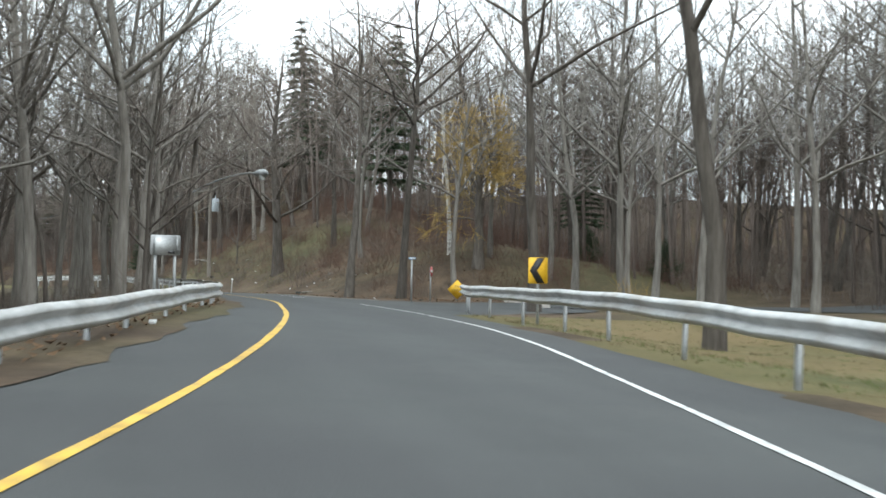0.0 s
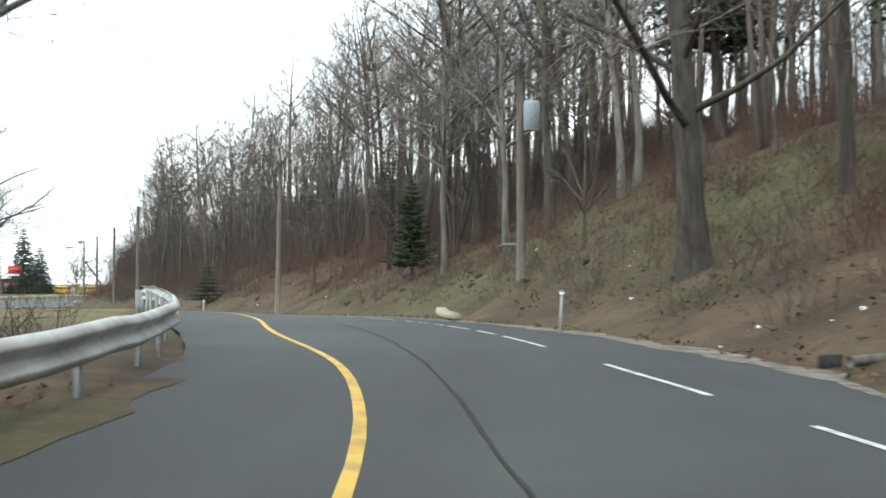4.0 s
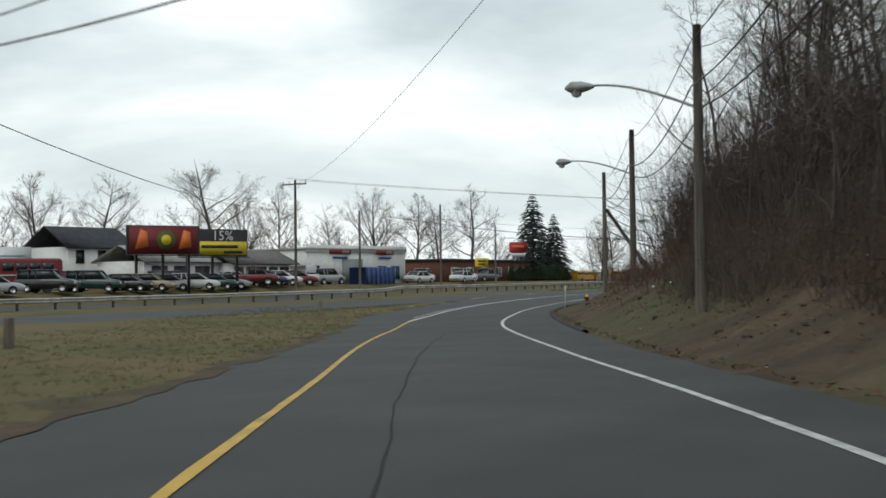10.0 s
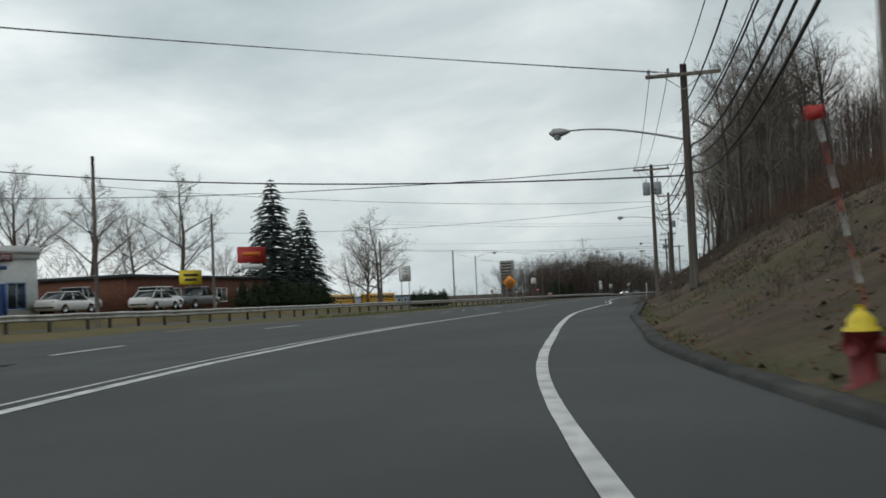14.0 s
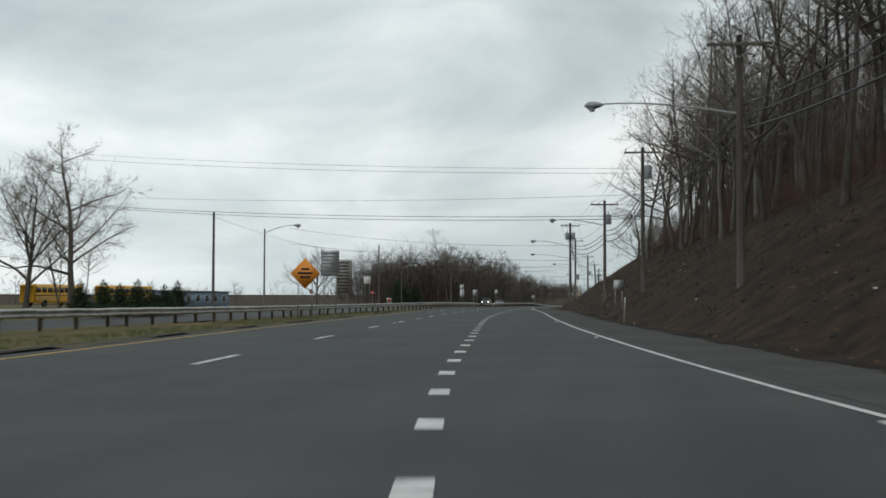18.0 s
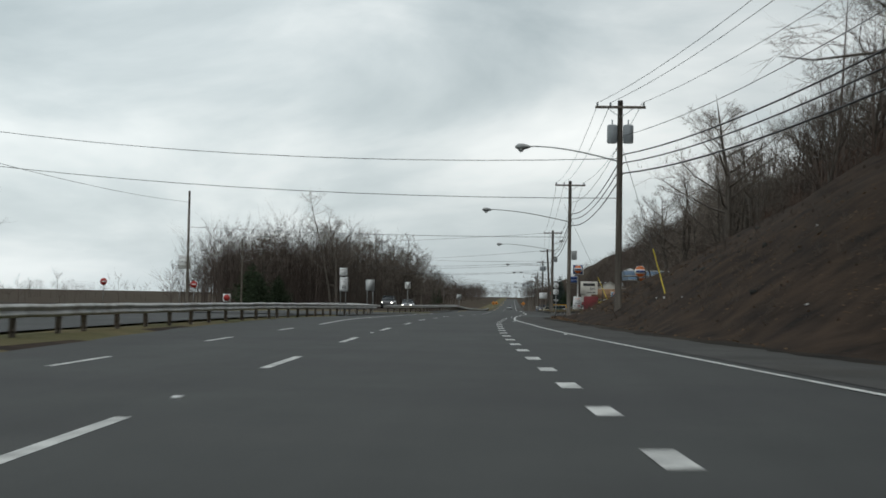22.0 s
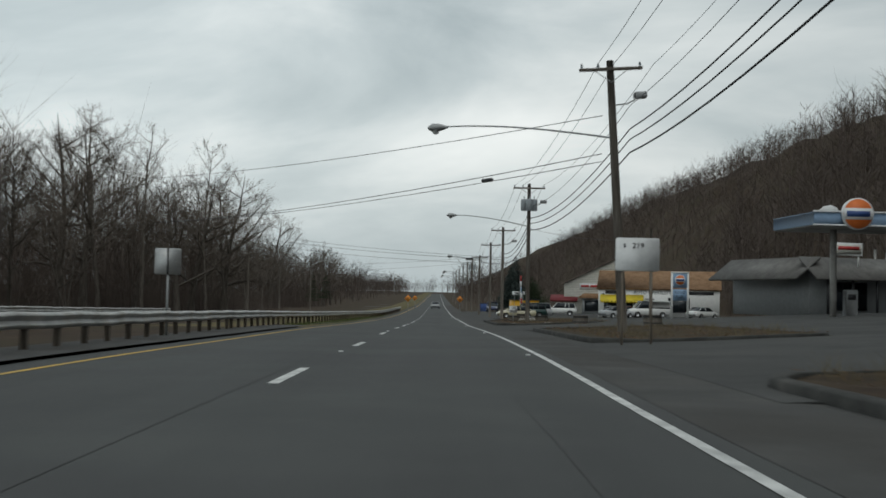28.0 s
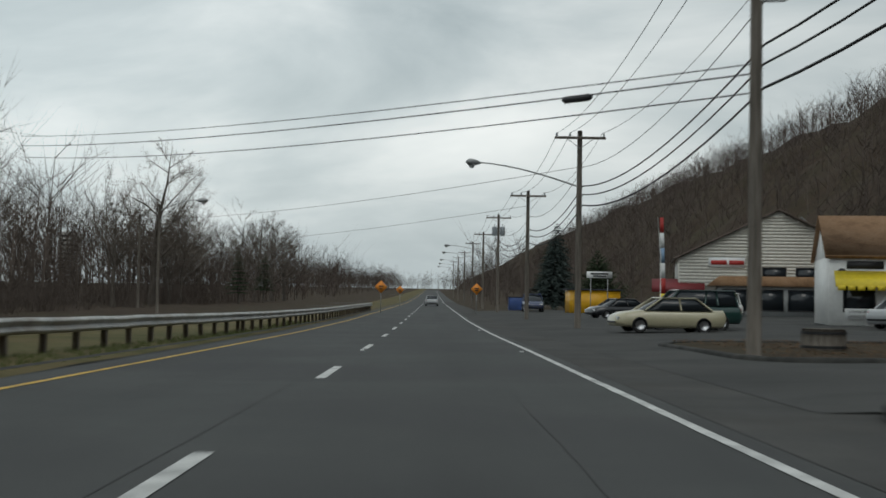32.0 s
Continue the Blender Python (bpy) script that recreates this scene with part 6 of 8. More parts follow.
# ---- overhead cables ----
def cable(points, sag, r=0.012, label="black overhead cable strung between poles"):
    pts = []
    for a, b in zip(points[:-1], points[1:]):
        a, b = np.array(a, float), np.array(b, float)
        t = np.linspace(0, 1, 13)[:-1, None]
        q = a + (b - a) * t
        q[:, 2] -= sag * 4 * (t * (1 - t))[:, 0]
        pts.append(q)
    pts.append(np.array([points[-1]], float))
    tagged(new("overhead_cable", Bits().tube(np.concatenate(pts), r, 4).mesh("overhead_cable", M["cable"])), label, "cable", "overhead cables")


def along(keys, dx, below, sag, r):
    cable([(P[k][0] + dx, P[k][1], P[k][2] - below) for k in keys], sag, r)


for dx in (-1.05, -0.45, 1.05):
    along("fhi", dx, 0.1, 0.5, 0.012)
    along("ijklmnopqrstuvwxy", dx, 0.1, 0.7, 0.012)
along("bcdef", -0.16, 0.4, 0.5, 0.014)
along("bcdef", -0.16, 1.5, 0.6, 0.022)
along("bcdef", 0.16, 2.0, 0.6, 0.022)
for below, r in ((2.6, 0.030), (3.0, 0.028), (3.5, 0.034), (1.7, 0.014)):
    along("efhijklmnopqrstuvwxy", 0.17, below, 0.75, r)
# spans across the road
for a, b, sag, r in (
    ((-24.0, 135.9, 5.9), (-46.8, 143.9, 6.0), 0.5, 0.016), ((-24.0, 135.9, 4.8), (-46.8, 143.9, 5.7), 0.4, 0.018), ((-24.0, 135.9, 7.7), (-82.0, 210.5, 9.3), 1.2, 0.010), ((-46.8, 143.9, 6.0), (-82.0, 210.5, 7.2), 1.0, 0.016),
    ((-54.0, 226.9, 7.5), (-82.0, 210.5, 9.6), 0.15, 0.012), ((-54.8, 226.9, 7.6), (-82.8, 210.5, 9.8), 0.15, 0.012), ((-54.0, 226.9, 4.2), (-88.7, 236.4, 7.9), 0.5, 0.026), ((-54.0, 226.9, 4.6), (-89.8, 233.0, 6.4), 0.5, 0.014), ((-59.4, 269.7, 6.6), (-88.7, 248.4, 8.0), 0.5, 0.012), ((-59.4, 269.7, 6.3), (-96.0, 278.0, 7.0), 0.5, 0.012),
    ((-65.3, 352.5, 9.8), (-118.0, 378.0, 14.7), 0.4, 0.010), ((-65.3, 352.5, 9.5), (-118.0, 378.0, 14.2), 0.4, 0.012), ((-65.3, 352.5, 8.1), (-118.0, 378.0, 10.8), 0.5, 0.010), ((-65.3, 352.5, 6.7), (-118.0, 378.0, 10.0), 0.5, 0.018), ((-65.3, 352.5, 6.5), (-118.0, 378.0, 9.9), 0.6, 0.018),
    ((-100.6, 370.4, 8.1), (-106.6, 473.6, 9.6), 1.2, 0.012),
    ((-72.7, 425.3, 8.1), (-112.0, 436.0, 11.1), 0.8, 0.016), ((-72.7, 425.3, 6.2), (-112.0, 436.0, 9.0), 0.6, 0.016), ((-73.8, 463.2, 6.4), (-106.6, 473.6, 7.4), 0.2, 0.016), ((-73.8, 463.2, 6.8), (-106.3, 494.0, 7.0), 0.3, 0.010),
    ((-72.7, 524.0, 8.1), (-104.0, 562.0, 7.6), 0.3, 0.014), ((-72.7, 524.0, 6.5), (-104.0, 566.0, 6.9), 0.3, 0.016), ((-72.7, 524.0, 6.3), (-104.0, 566.0, 6.7), 0.4, 0.016),
    ((-72.2, 571.6, 8.4), (-106.0, 628.0, 10.8), 0.5, 0.016), ((-72.2, 571.6, 6.9), (-104.0, 633.0, 7.5), 0.5, 0.018), ((-72.2, 571.6, 6.6), (-104.0, 633.0, 7.5), 0.5, 0.016),
    ((-71.7, 616.4, 6.6), (-57.4, 645.1, 7.6), 0.5, 0.014), ((-72.2, 643.3, 5.3), (-104.5, 694.0, 9.9), 0.4, 0.014), ((-72.2, 643.3, 5.1), (-104.5, 694.0, 9.3), 0.4, 0.018), ((-72.2, 643.3, 4.7), (-104.5, 694.0, 8.6), 0.5, 0.016), ((-72.0, 675.4, 6.6), (-104.5, 725.0, 6.6), 0.5, 0.012), ((-72.5, 700.0, 6.6), (-120.0, 790.0, 7.0), 0.8, 0.012),
    ((3.9, 84.5, 8.2), (1.6, 49.2, 6.9), 0.5, 0.016), ((-7.2, 103.7, 7.2), (3.9, 84.5, 8.2), 0.4, 0.016), ((-24.0, 135.9, 7.4), (-7.2, 103.7, 7.2), 0.4, 0.016), ((1.6, 49.2, 6.8), (-12.0, 12.0, 8.6), 0.5, 0.016),
):
    cable([a, b], sag, r)
for x, y, z, ang in ((-76.1, 579.0, 6.55, 1.9), (-75.0, 647.8, 5.3, 2.1)):
    tagged(new("cable_splice", Bits().tube([(0, 0, 0), (0.1, 0.02, 0), (0.9, 0.14, 0.02), (1.0, 0.16, 0.02)], [0.03, 0.09, 0.09, 0.03], 8).mesh("cable_splice", M["cable"], True)), "black splice case hanging on a cable", "cable").matrix_basis = Matrix.Translation((x, y, z)) @ Matrix.Rotation(ang, 4, "Z")
for gx, gy, px_, py_ in ((-71.3, 418.2, -72.7, 425.3), (-70.6, 456.0, -73.8, 463.2)):
    gw = thing("guy_wire", "yellow guy wire guard staked into the bank", "guy wire", Matrix.Translation((gx, gy, gz(gx, gy))))
    ez = 9.0 - gz(gx, gy)
    part("guard", Bits().tube([(0, 0, -0.2), (0.26 * (px_ - gx), 0.26 * (py_ - gy), 0.26 * ez)], 0.022, 6).mesh("guard", M["yellow"]), gw)
    part("wire", Bits().tube([(0.26 * (px_ - gx), 0.26 * (py_ - gy), 0.26 * ez), (px_ - gx, py_ - gy, ez)], 0.012, 4).mesh("wire", M["cable"]), gw)
# ---- wear on the road ----
strip("sealed_crack", 38, 106, lambda s: np.interp(s, [38, 53, 75, 86, 92, 99, 106], [0.72, 1.15, 0.85, 0.78, 0.82, 0.75, 0.58]) - 0.016 + 0.035 * fnoise(s, s, 2.2, 12), lambda s: np.interp(s, [38, 53, 75, 86, 92, 99, 106], [0.72, 1.15, 0.85, 0.78, 0.82, 0.75, 0.58]) + 0.016 + 0.035 * fnoise(s, s, 2.2, 12) + 0.02 * fnoise(s, s, 0.5, 13), M["crack"], 0.005, step=0.4, parent=road)
WANDER = table((106, 0.58), (112, 0.40), (117, 0.20), (125, -0.05), (131, -0.20), (146, -0.50), (176, -0.40))
strip("sealed_crack", 106, 176, lambda s: WANDER(s) - 0.012 + 0.03 * fnoise(s, s, 2.2, 14), lambda s: WANDER(s) + 0.012 + 0.03 * fnoise(s, s, 2.2, 14) + 0.012 * fnoise(s, s, 0.5, 15), M["crack"], 0.005, step=0.4, parent=road)
strip("sealed_crack", 505, 720, lambda s: 1.0 - 0.004 + 0.02 * fnoise(s, s, 1.5, 16), lambda s: 1.0 + 0.004 + 0.02 * fnoise(s, s, 1.5, 16), M["joint"], 0.005, step=0.6, parent=road)
strip("lane_joint", 236, 500, lambda s: DASH(s) - 0.315, lambda s: DASH(s) - 0.30, M["joint"], 0.004, step=1.0, parent=road)
strip("lane_joint", 505, 900, lambda s: DASH(s) - 0.275, lambda s: DASH(s) - 0.26, M["joint"], 0.004, step=1.0, parent=road)
strip("shoulder", 245, 470, lambda s: WHITE_R(s) + 0.35, lambda s: EDGE_R(s) - 0.02, M["shoulder"], 0.004, step=1.0, cols=4, parent=road)
strip("shoulder", 505, 900, lambda s: WHITE_R(s) + 0.3, lambda s: EDGE_R(s) - 0.02, M["shoulder"], 0.004, step=1.0, cols=4, parent=road)
strip("verge_gravel", 52, 112, lambda s: EDGE_R(s) - 0.25, lambda s: EDGE_R(s) + 0.35, M["gravel"], 0.006, "pale gravel along the road's edge", "gravel", step=0.7, cols=3, ragged=0.22)
strip("verge_dirt", -4, 60, lambda s: EDGE_L(s) - 0.5, lambda s: EDGE_L(s) + 0.3, M["ground"], 0.006, "dark dirt along the road's edge", "dirt", step=0.7, cols=3, ragged=0.22)
strip("verge_dirt", 101, 180, lambda s: EDGE_L(s) - 0.2, lambda s: EDGE_L(s) + 0.2, M["ground"], 0.006, "dark dirt along the road's edge", "dirt", step=0.7, cols=3, ragged=0.25)
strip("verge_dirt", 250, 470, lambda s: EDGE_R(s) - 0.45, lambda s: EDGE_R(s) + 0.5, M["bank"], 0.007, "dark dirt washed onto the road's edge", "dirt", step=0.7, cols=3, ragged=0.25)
RPM = Bits().box((0, 0, 0.012), (0.10, 0.10, 0.03), bevel=0.01).mesh("road_reflector", M["white_sign"])
for q in np.arange(268, 700, 24.4):
    for off in (DASH, WHITE_R):
        x, y, z = at_sd(q + 3.0, float(off(q + 3.0)) + (0.0 if off is DASH else -0.25), 0.004)
        part("road_reflector", RPM, road, at=Matrix.Translation((x, y, z)))

# ---- signs ----


def lettering(text, size, mat, align="CENTER"):
    cu = bpy.data.curves.new("text", "FONT")
    cu.body, cu.size, cu.align_x, cu.align_y, cu.extrude = text, size, align, "CENTER", 0.004
    cu.resolution_u = 2
    ob = bpy.data.objects.new("text", cu)
    me = bpy.data.meshes.new_from_object(ob)
    bpy.data.objects.remove(ob)
    bpy.data.curves.remove(cu)
    me.materials.clear()
    me.materials.append(mat)
    me.transform(Matrix.Rotation(radians(90), 4, "X"))
    return me


def rounded(w, h, r=0.04, n=3):
    out = []
    for cx, cz, a0 in ((w / 2 - r, h / 2 - r, 0), (-w / 2 + r, h / 2 - r, 90), (-w / 2 + r, -h / 2 + r, 180), (w / 2 - r, -h / 2 + r, 270)):
        for k in range(n + 1):
            a = radians(a0 + 90 * k / n)
            out.append((cx + r * math.cos(a), cz + r * math.sin(a)))
    return out


def ring_of(k, r, turn=0.0):
    return [(r * math.cos(turn + 6.28319 * q / k), r * math.sin(turn + 6.28319 * q / k)) for q in range(k)]


def sign(x, y, zc, w, h, face, label, yaw=0.0, words=(), posts=2, shape="rect", border=None, bars=(), category="road sign", post_mat="steel", group="", back=False, extra=None, tilt=0.0, post_from=None):
    """A sign plate on posts, its face towards -y turned by yaw; words: (text, size, x, z, material)."""
    z0 = gz(x, y) if post_from is None else post_from
    home = thing("sign" if category != "billboard" else "billboard", label, category, Matrix.Translation((x, y, z0)) @ Matrix.Rotation(radians(yaw), 4, "Z") @ Matrix.Rotation(radians(tilt), 4, "Y"), group)
    c = zc - z0
    if shape == "rect":
        outline = rounded(w, h, min(w, h) * 0.07)
    elif shape == "diamond":
        outline = ring_of(4, w * 0.7071, 0.0)
        outline = [(a, b * h / w) for a, b in outline]
    elif shape == "octagon":
        outline = ring_of(8, w * 0.54, 0.3927)
    else:
        outline = ring_of(24, w / 2)
    plate = part("plate", Bits().prism(outline, 0.012, at=(0, 0, c)).mesh("plate", M[face]), home)
    if border:
        k = 0.93
        part("border", Bits().prism([(a * k, b * k) for a, b in outline], 0.014, at=(0, 0, c)).mesh("border", M[border]), home)
        k2 = 0.88
        part("panel", Bits().prism([(a * k2, b * k2) for a, b in outline], 0.017, at=(0, 0, c)).mesh("panel", M[face]), home)
    sgn = 1 if back else -1
    for text, size, tx, tz, m in words:
        part("lettering", lettering(text, size, M[m]), home, at=Matrix.Translation((tx, -0.014, c + tz)))
    for bx, bz, bw, bh, m in bars:
        part("marking", Bits().box((bx, -0.012, c + bz), (bw, 0.012, bh)).mesh("marking", M[m]), home)
    if extra:
        extra(home, c)
    px = [0.0] if posts == 1 else [-w * 0.33, w * 0.33] if posts == 2 else []
    for q in px:
        part("post", Bits().box((q, 0.04, (c + h * 0.4) / 2 - 0.2), (0.06, 0.045, c + h * 0.4 + 0.4)).mesh("post", M[post_mat]), home)
    return home


def chevron_mark(home, c):
    o = [(0.16, 0.30), (-0.02, 0.30), (-0.20, 0.0), (-0.02, -0.30), (0.16, -0.30), (-0.02, 0.0)]
    part("chevron", Bits().prism(o, 0.012, at=(0, -0.012, c)).mesh("chevron", M["dark"]), home, "black chevron arrow")


def curve_arrow(home, c):
    pts = [(0.10, 0, -0.16), (0.10, 0, 0.05), (0.02, 0, 0.14), (-0.06, 0, 0.05), (-0.06, 0, -0.04)]
    part("arrow", Bits().tube(np.array(pts) + [0, -0.014, c - 0.62], 0.03, 6).mesh("arrow", M["dark"]), home)
    part("arrow_head", Bits().prism([(-0.14, -0.03), (0.02, -0.03), (-0.06, -0.16)], 0.012, at=(0, -0.014, c - 0.62)).mesh("arrow_head", M["dark"]), home)


def split_arrow(home, c):
    for sx in (-1, 1):
        part("arrow", Bits().tube(np.array([(0.10 * sx, 0, -0.26), (0.10 * sx, 0, 0.0), (0.2 * sx, 0, 0.18)]) + [0, -0.014, c], 0.035, 6).mesh("arrow", M["dark"]), home)
        part("arrow_head", Bits().prism([(0.10 * sx, 0.13), (0.30 * sx, 0.17), (0.24 * sx, 0.32)][::sx], 0.012, at=(0, -0.014, c)).mesh("arrow_head", M["dark"]), home)


# beside the ramp
sign(0.3, 26.0, 1.85, 0.62, 0.42, "sign_back", "bare grey back of a sign on two steel posts", 10, bars=[(0.12, -0.15, 0.14, 0.05, "dark"), (-0.24, 0.0, 0.05, 0.36, "steel"), (0.24, 0.0, 0.05, 0.36, "steel")])
sign(8.95, 27.6, 1.5, 0.46, 0.62, "yellow_sign", "yellow curve marker with black chevron on a post", -12, posts=1, extra=chevron_mark)
sign(13.0, 51.4, 1.2, 0.60, 0.60, "yellow_sign", "yellow dead-end diamond sign on a post", -8, words=[("NO", 0.13, 0, 0.13, "dark"), ("OUTLET", 0.13, 0, -0.03, "dark")], posts=1, shape="diamond")
sign(11.7, 50.8, 1.95, 0.42, 0.42, "red", "small red stop sign seen at an angle on a post", 62, posts=1, shape="octagon", border="white_sign", bars=[(0, 0, 0.26, 0.10, "white_sign")])
sign(10.9, 51.0, 2.5, 0.36, 0.09, "sky_blue", "small blue-green street name blade on a post", 20, posts=1, bars=[(0, 0, 0.28, 0.04, "white_sign")])


def delineator(x, y, h=1.1, reflect=True, label="thin roadside marker post with a white reflector"):
    home = thing("marker_post", label, "marker post", Matrix.Translation((x, y, gz(x, y))) @ Matrix.Rotation(0.05, 4, "Y"), "marker posts")
    part("stake", Bits().box((0, 0, h / 2 - 0.2), (0.05, 0.03, h + 0.4)).mesh("stake", M["galv"]), home)
    part("reflector", Bits().tube([(0, -0.03, h - 0.03), (0, -0.045, h - 0.03)], 0.055, 10).mesh("reflector", M["white_sign"]), home, "round white reflector")
    if h > 0.9:
        part("reflector", Bits().tube([(0, -0.03, h - 0.17), (0, -0.045, h - 0.17)], 0.055, 10).mesh("reflector", M["white_sign"]), home, "round white reflector")
    return home


for x, y, h in ((-14.4, 117.8, 0.75), (4.6, 71.5, 0.8), (-47.9, 185.0, 1.15), (-61.3, 280.0, 1.2), (-66.7, 330.9, 1.15)):
    delineator(x, y, h)
for x, y in ((-47.0, 148.4), (-57.0, 176.5)):
    tagged(new("wooden_post", Bits().box((0, 0, 0.25), (0.2, 0.2, 0.95), bevel=0.03).mesh("wooden_post", M["wood_post"])), "short weathered wooden post in the grass", "post").matrix_basis = Matrix.Translation((x, y, gz(x, y)))

# along the highway
sign(-79.6, 277.8, 2.85, 0.92, 1.22, "white_sign", "white speed limit sign with black letters on two posts", 6, words=[("SPEED", 0.20, 0, 0.38, "dark"), ("LIMIT", 0.20, 0, 0.13, "dark"), ("50", 0.50, 0, -0.28, "dark")], border="dark", post_mat="steel")
sign(-86.3, 345.8, 2.75, 1.35, 1.35, "orange_sign", "orange diamond warning sign with black text on two posts", 4, shape="diamond", bars=[(0, 0.28, 0.5, 0.13, "dark"), (0, 0.03, 0.95, 0.13, "dark"), (0, -0.22, 0.62, 0.13, "dark")])


def ribs(home, c):
    for k in range(7):
        part("rib", Bits().box((0, -0.03, c - 0.78 + k * 0.26), (1.36, 0.05, 0.04)).mesh("rib", M["steel"]), home)


sign(-88.2, 360.5, 3.85, 1.4, 1.9, "sign_back", "ribbed grey back of a large sign on two posts", 2, extra=ribs)
sign(-66.9, 346.4, 2.05, 0.62, 0.62, "sign_back", "bare grey back of a small sign on two posts", 5)
sign(-91.0, 461.8, 3.35, 0.62, 0.62, "white_sign", "white lane-use sign above a no-turn arrow sign", 0, words=[("MUST", 0.15, 0, 0.12, "dark"), ("TURN LEFT", 0.09, 0, -0.1, "dark")], border="dark", posts=2)
sign(-90.9, 461.4, 2.35, 0.66, 1.1, "white_sign", "white truck route sign with a turning arrow", 0, words=[("TRUCKS", 0.12, 0, 0.38, "dark"), ("BUSES", 0.12, 0, 0.2, "dark")], border="dark", posts=0, extra=lambda home, c: curve_arrow(home, c + 0.45))
sign(-89.9, 470.5, 2.45, 0.75, 0.95, "sign_back", "bare grey back of a road sign on two posts", 0)
sign(-89.0, 497.3, 2.85, 0.62, 0.72, "white_sign", "white sign with two diverging black arrows on a post", 0, border="dark", posts=1, extra=split_arrow)
sign(-113.7, 498.5, 5.0, 1.35, 1.5, "white_sign", "large white turn instruction sign with black letters", 4, words=[("LEFT LANE", 0.22, 0, 0.45, "dark"), ("MUST", 0.36, 0, 0.0, "dark"), ("TURN LEFT", 0.22, 0, -0.45, "dark")], border="dark")
for x, y, z, w in ((-130.0, 520.0, 3.0, 0.9), (-113.0, 500.0, 2.6, 0.75), (-111.5, 509.4, 1.2, 0.9)):
    sign(x, y, z, w, w, "white_sign" if z < 1.5 else "red", "red no-entry sign with white bar on a post", 3, posts=1, shape="rect" if z < 1.5 else "round", bars=[(0, 0, w * 0.7, w * 0.16, "white_sign")] if z > 1.5 else [], extra=(lambda home, c: part("disc", Bits().prism(ring_of(20, 0.38), 0.016, at=(0, -0.004, c)).mesh("disc", M["red"]), home)) if z < 1.5 else None)
sign(-86.2, 559.0, 2.05, 0.75, 0.75, "sign_back", "pair of grey sign backs on one post in the median", 0, posts=1, bars=[(0, 0, 0.05, 0.75, "dark")])

# route markers
rt = sign(-74.2, 466.8, 2.95, 0.42, 0.14, "white_sign", "white route marker panels for two highways on a post", 2, posts=1, bars=[(0, 0, 0.3, 0.06, "dark")], post_mat="galv")
zr = gz(-74.2, 466.8)
for z, t in ((2.60, "5"), (2.10, "15")):
    part("plate", Bits().prism(rounded(0.46, 0.46, 0.04), 0.012, at=(0, -0.006, z - zr)).mesh("plate", M["dark"]), rt)
    part("shield", Bits().prism(rounded(0.42, 0.42, 0.14 if t == "5" else 0.03), 0.012, at=(0, -0.012, z - zr)).mesh("shield", M["white_sign"]), rt)
    part("lettering", lettering(t, 0.30, M["dark"]), rt, at=Matrix.Translation((0, -0.022, z - zr)))
# inn sign on a red base
inn = thing("inn_sign", "cream roadside inn sign with arrow above a dark red base", "sign", Matrix.Translation((-69.9, 493.0, gz(-69.9, 493.0))))
part("base", Bits().box((0.2, 0, 0.95), (1.45, 0.5, 1.9), bevel=0.02).mesh("base", M["dark_red"]), inn, "dark red boxed base")
part("panel", Bits().box((0, 0, 2.75), (1.75, 0.14, 1.35), bevel=0.02).mesh("panel", M["siding"]), inn, "cream sign panel")
part("lettering", lettering("Inn", 0.42, M["dark"]), inn, at=Matrix.Translation((0.35, -0.075, 2.70)))
part("marking", Bits().box((0.0, -0.076, 3.1), (1.2, 0.012, 0.26)).mesh("marking", M["dark"]), inn)
part("arrow", Bits().box((0.15, -0.076, 2.3), (0.7, 0.012, 0.05)).prism([(0.45, 2.22), (0.72, 2.3), (0.45, 2.38)], 0.012, at=(0, -0.076, 0)).mesh("arrow", M["dark"]), inn)


def badge(parent, x, y, z, r, yaw=0.0, thick=0.1):
    """A round orange badge with a white band and a blue bar for its lettering."""
    at = Matrix.Translation((x, y, z)) @ Matrix.Rotation(radians(yaw), 4, "Z")
    b = part("badge", Bits().prism(ring_of(32, r), thick).mesh("badge", M["white_sign"]), parent, "round orange, white and blue brand badge", at)
    part("disc", Bits().prism(ring_of(32, r * 0.93), thick + 0.01).mesh("disc", M["orange"]), b)
    part("band", Bits().box((0, 0, 0), (r * 1.84, thick + 0.02, r * 0.72)).mesh("band", M["white_sign"]), b)
    part("bar", Bits().box((0, 0, 0.0), (r * 1.5, thick + 0.03, r * 0.36)).mesh("bar", M["blue"]), b)
    return b


# filling station price pole
gp = thing("filling_station_sign", "tall white pole with square blue brand sign and price panel", "sign", Matrix.Translation((-69.0, 532.0, gz(-69.0, 532.0))))
zg = gz(-69.0, 532.0)
part("pole", Bits().tube([(0, 0, -0.3), (0, 0, 4.9 - zg)], 0.10, 10).mesh("pole", M["white_paint"], True), gp)
part("sign_box", Bits().box((0, 0, 5.85 - zg), (1.42, 0.3, 1.38), bevel=0.03).mesh("sign_box", M["white_sign"]), gp)
part("face", Bits().box((0, -0.10, 5.85 - zg), (1.26, 0.12, 1.22)).mesh("face", M["blue"]), gp, "blue illuminated sign face")
badge(gp, 0, -0.14, 5.87 - zg, 0.56)
part("price_box", Bits().box((-0.78, 0.05, 4.48 - zg), (1.42, 0.2, 0.98), bevel=0.02).mesh("price_box", M["white_sign"]), gp)
for dz in (0.23, -0.23):
    part("price_display", Bits().box((-0.78, -0.05, 4.48 + dz - zg), (1.32, 0.05, 0.40)).mesh("price_display", M["blue"]), gp, "dark blue unlit price display")
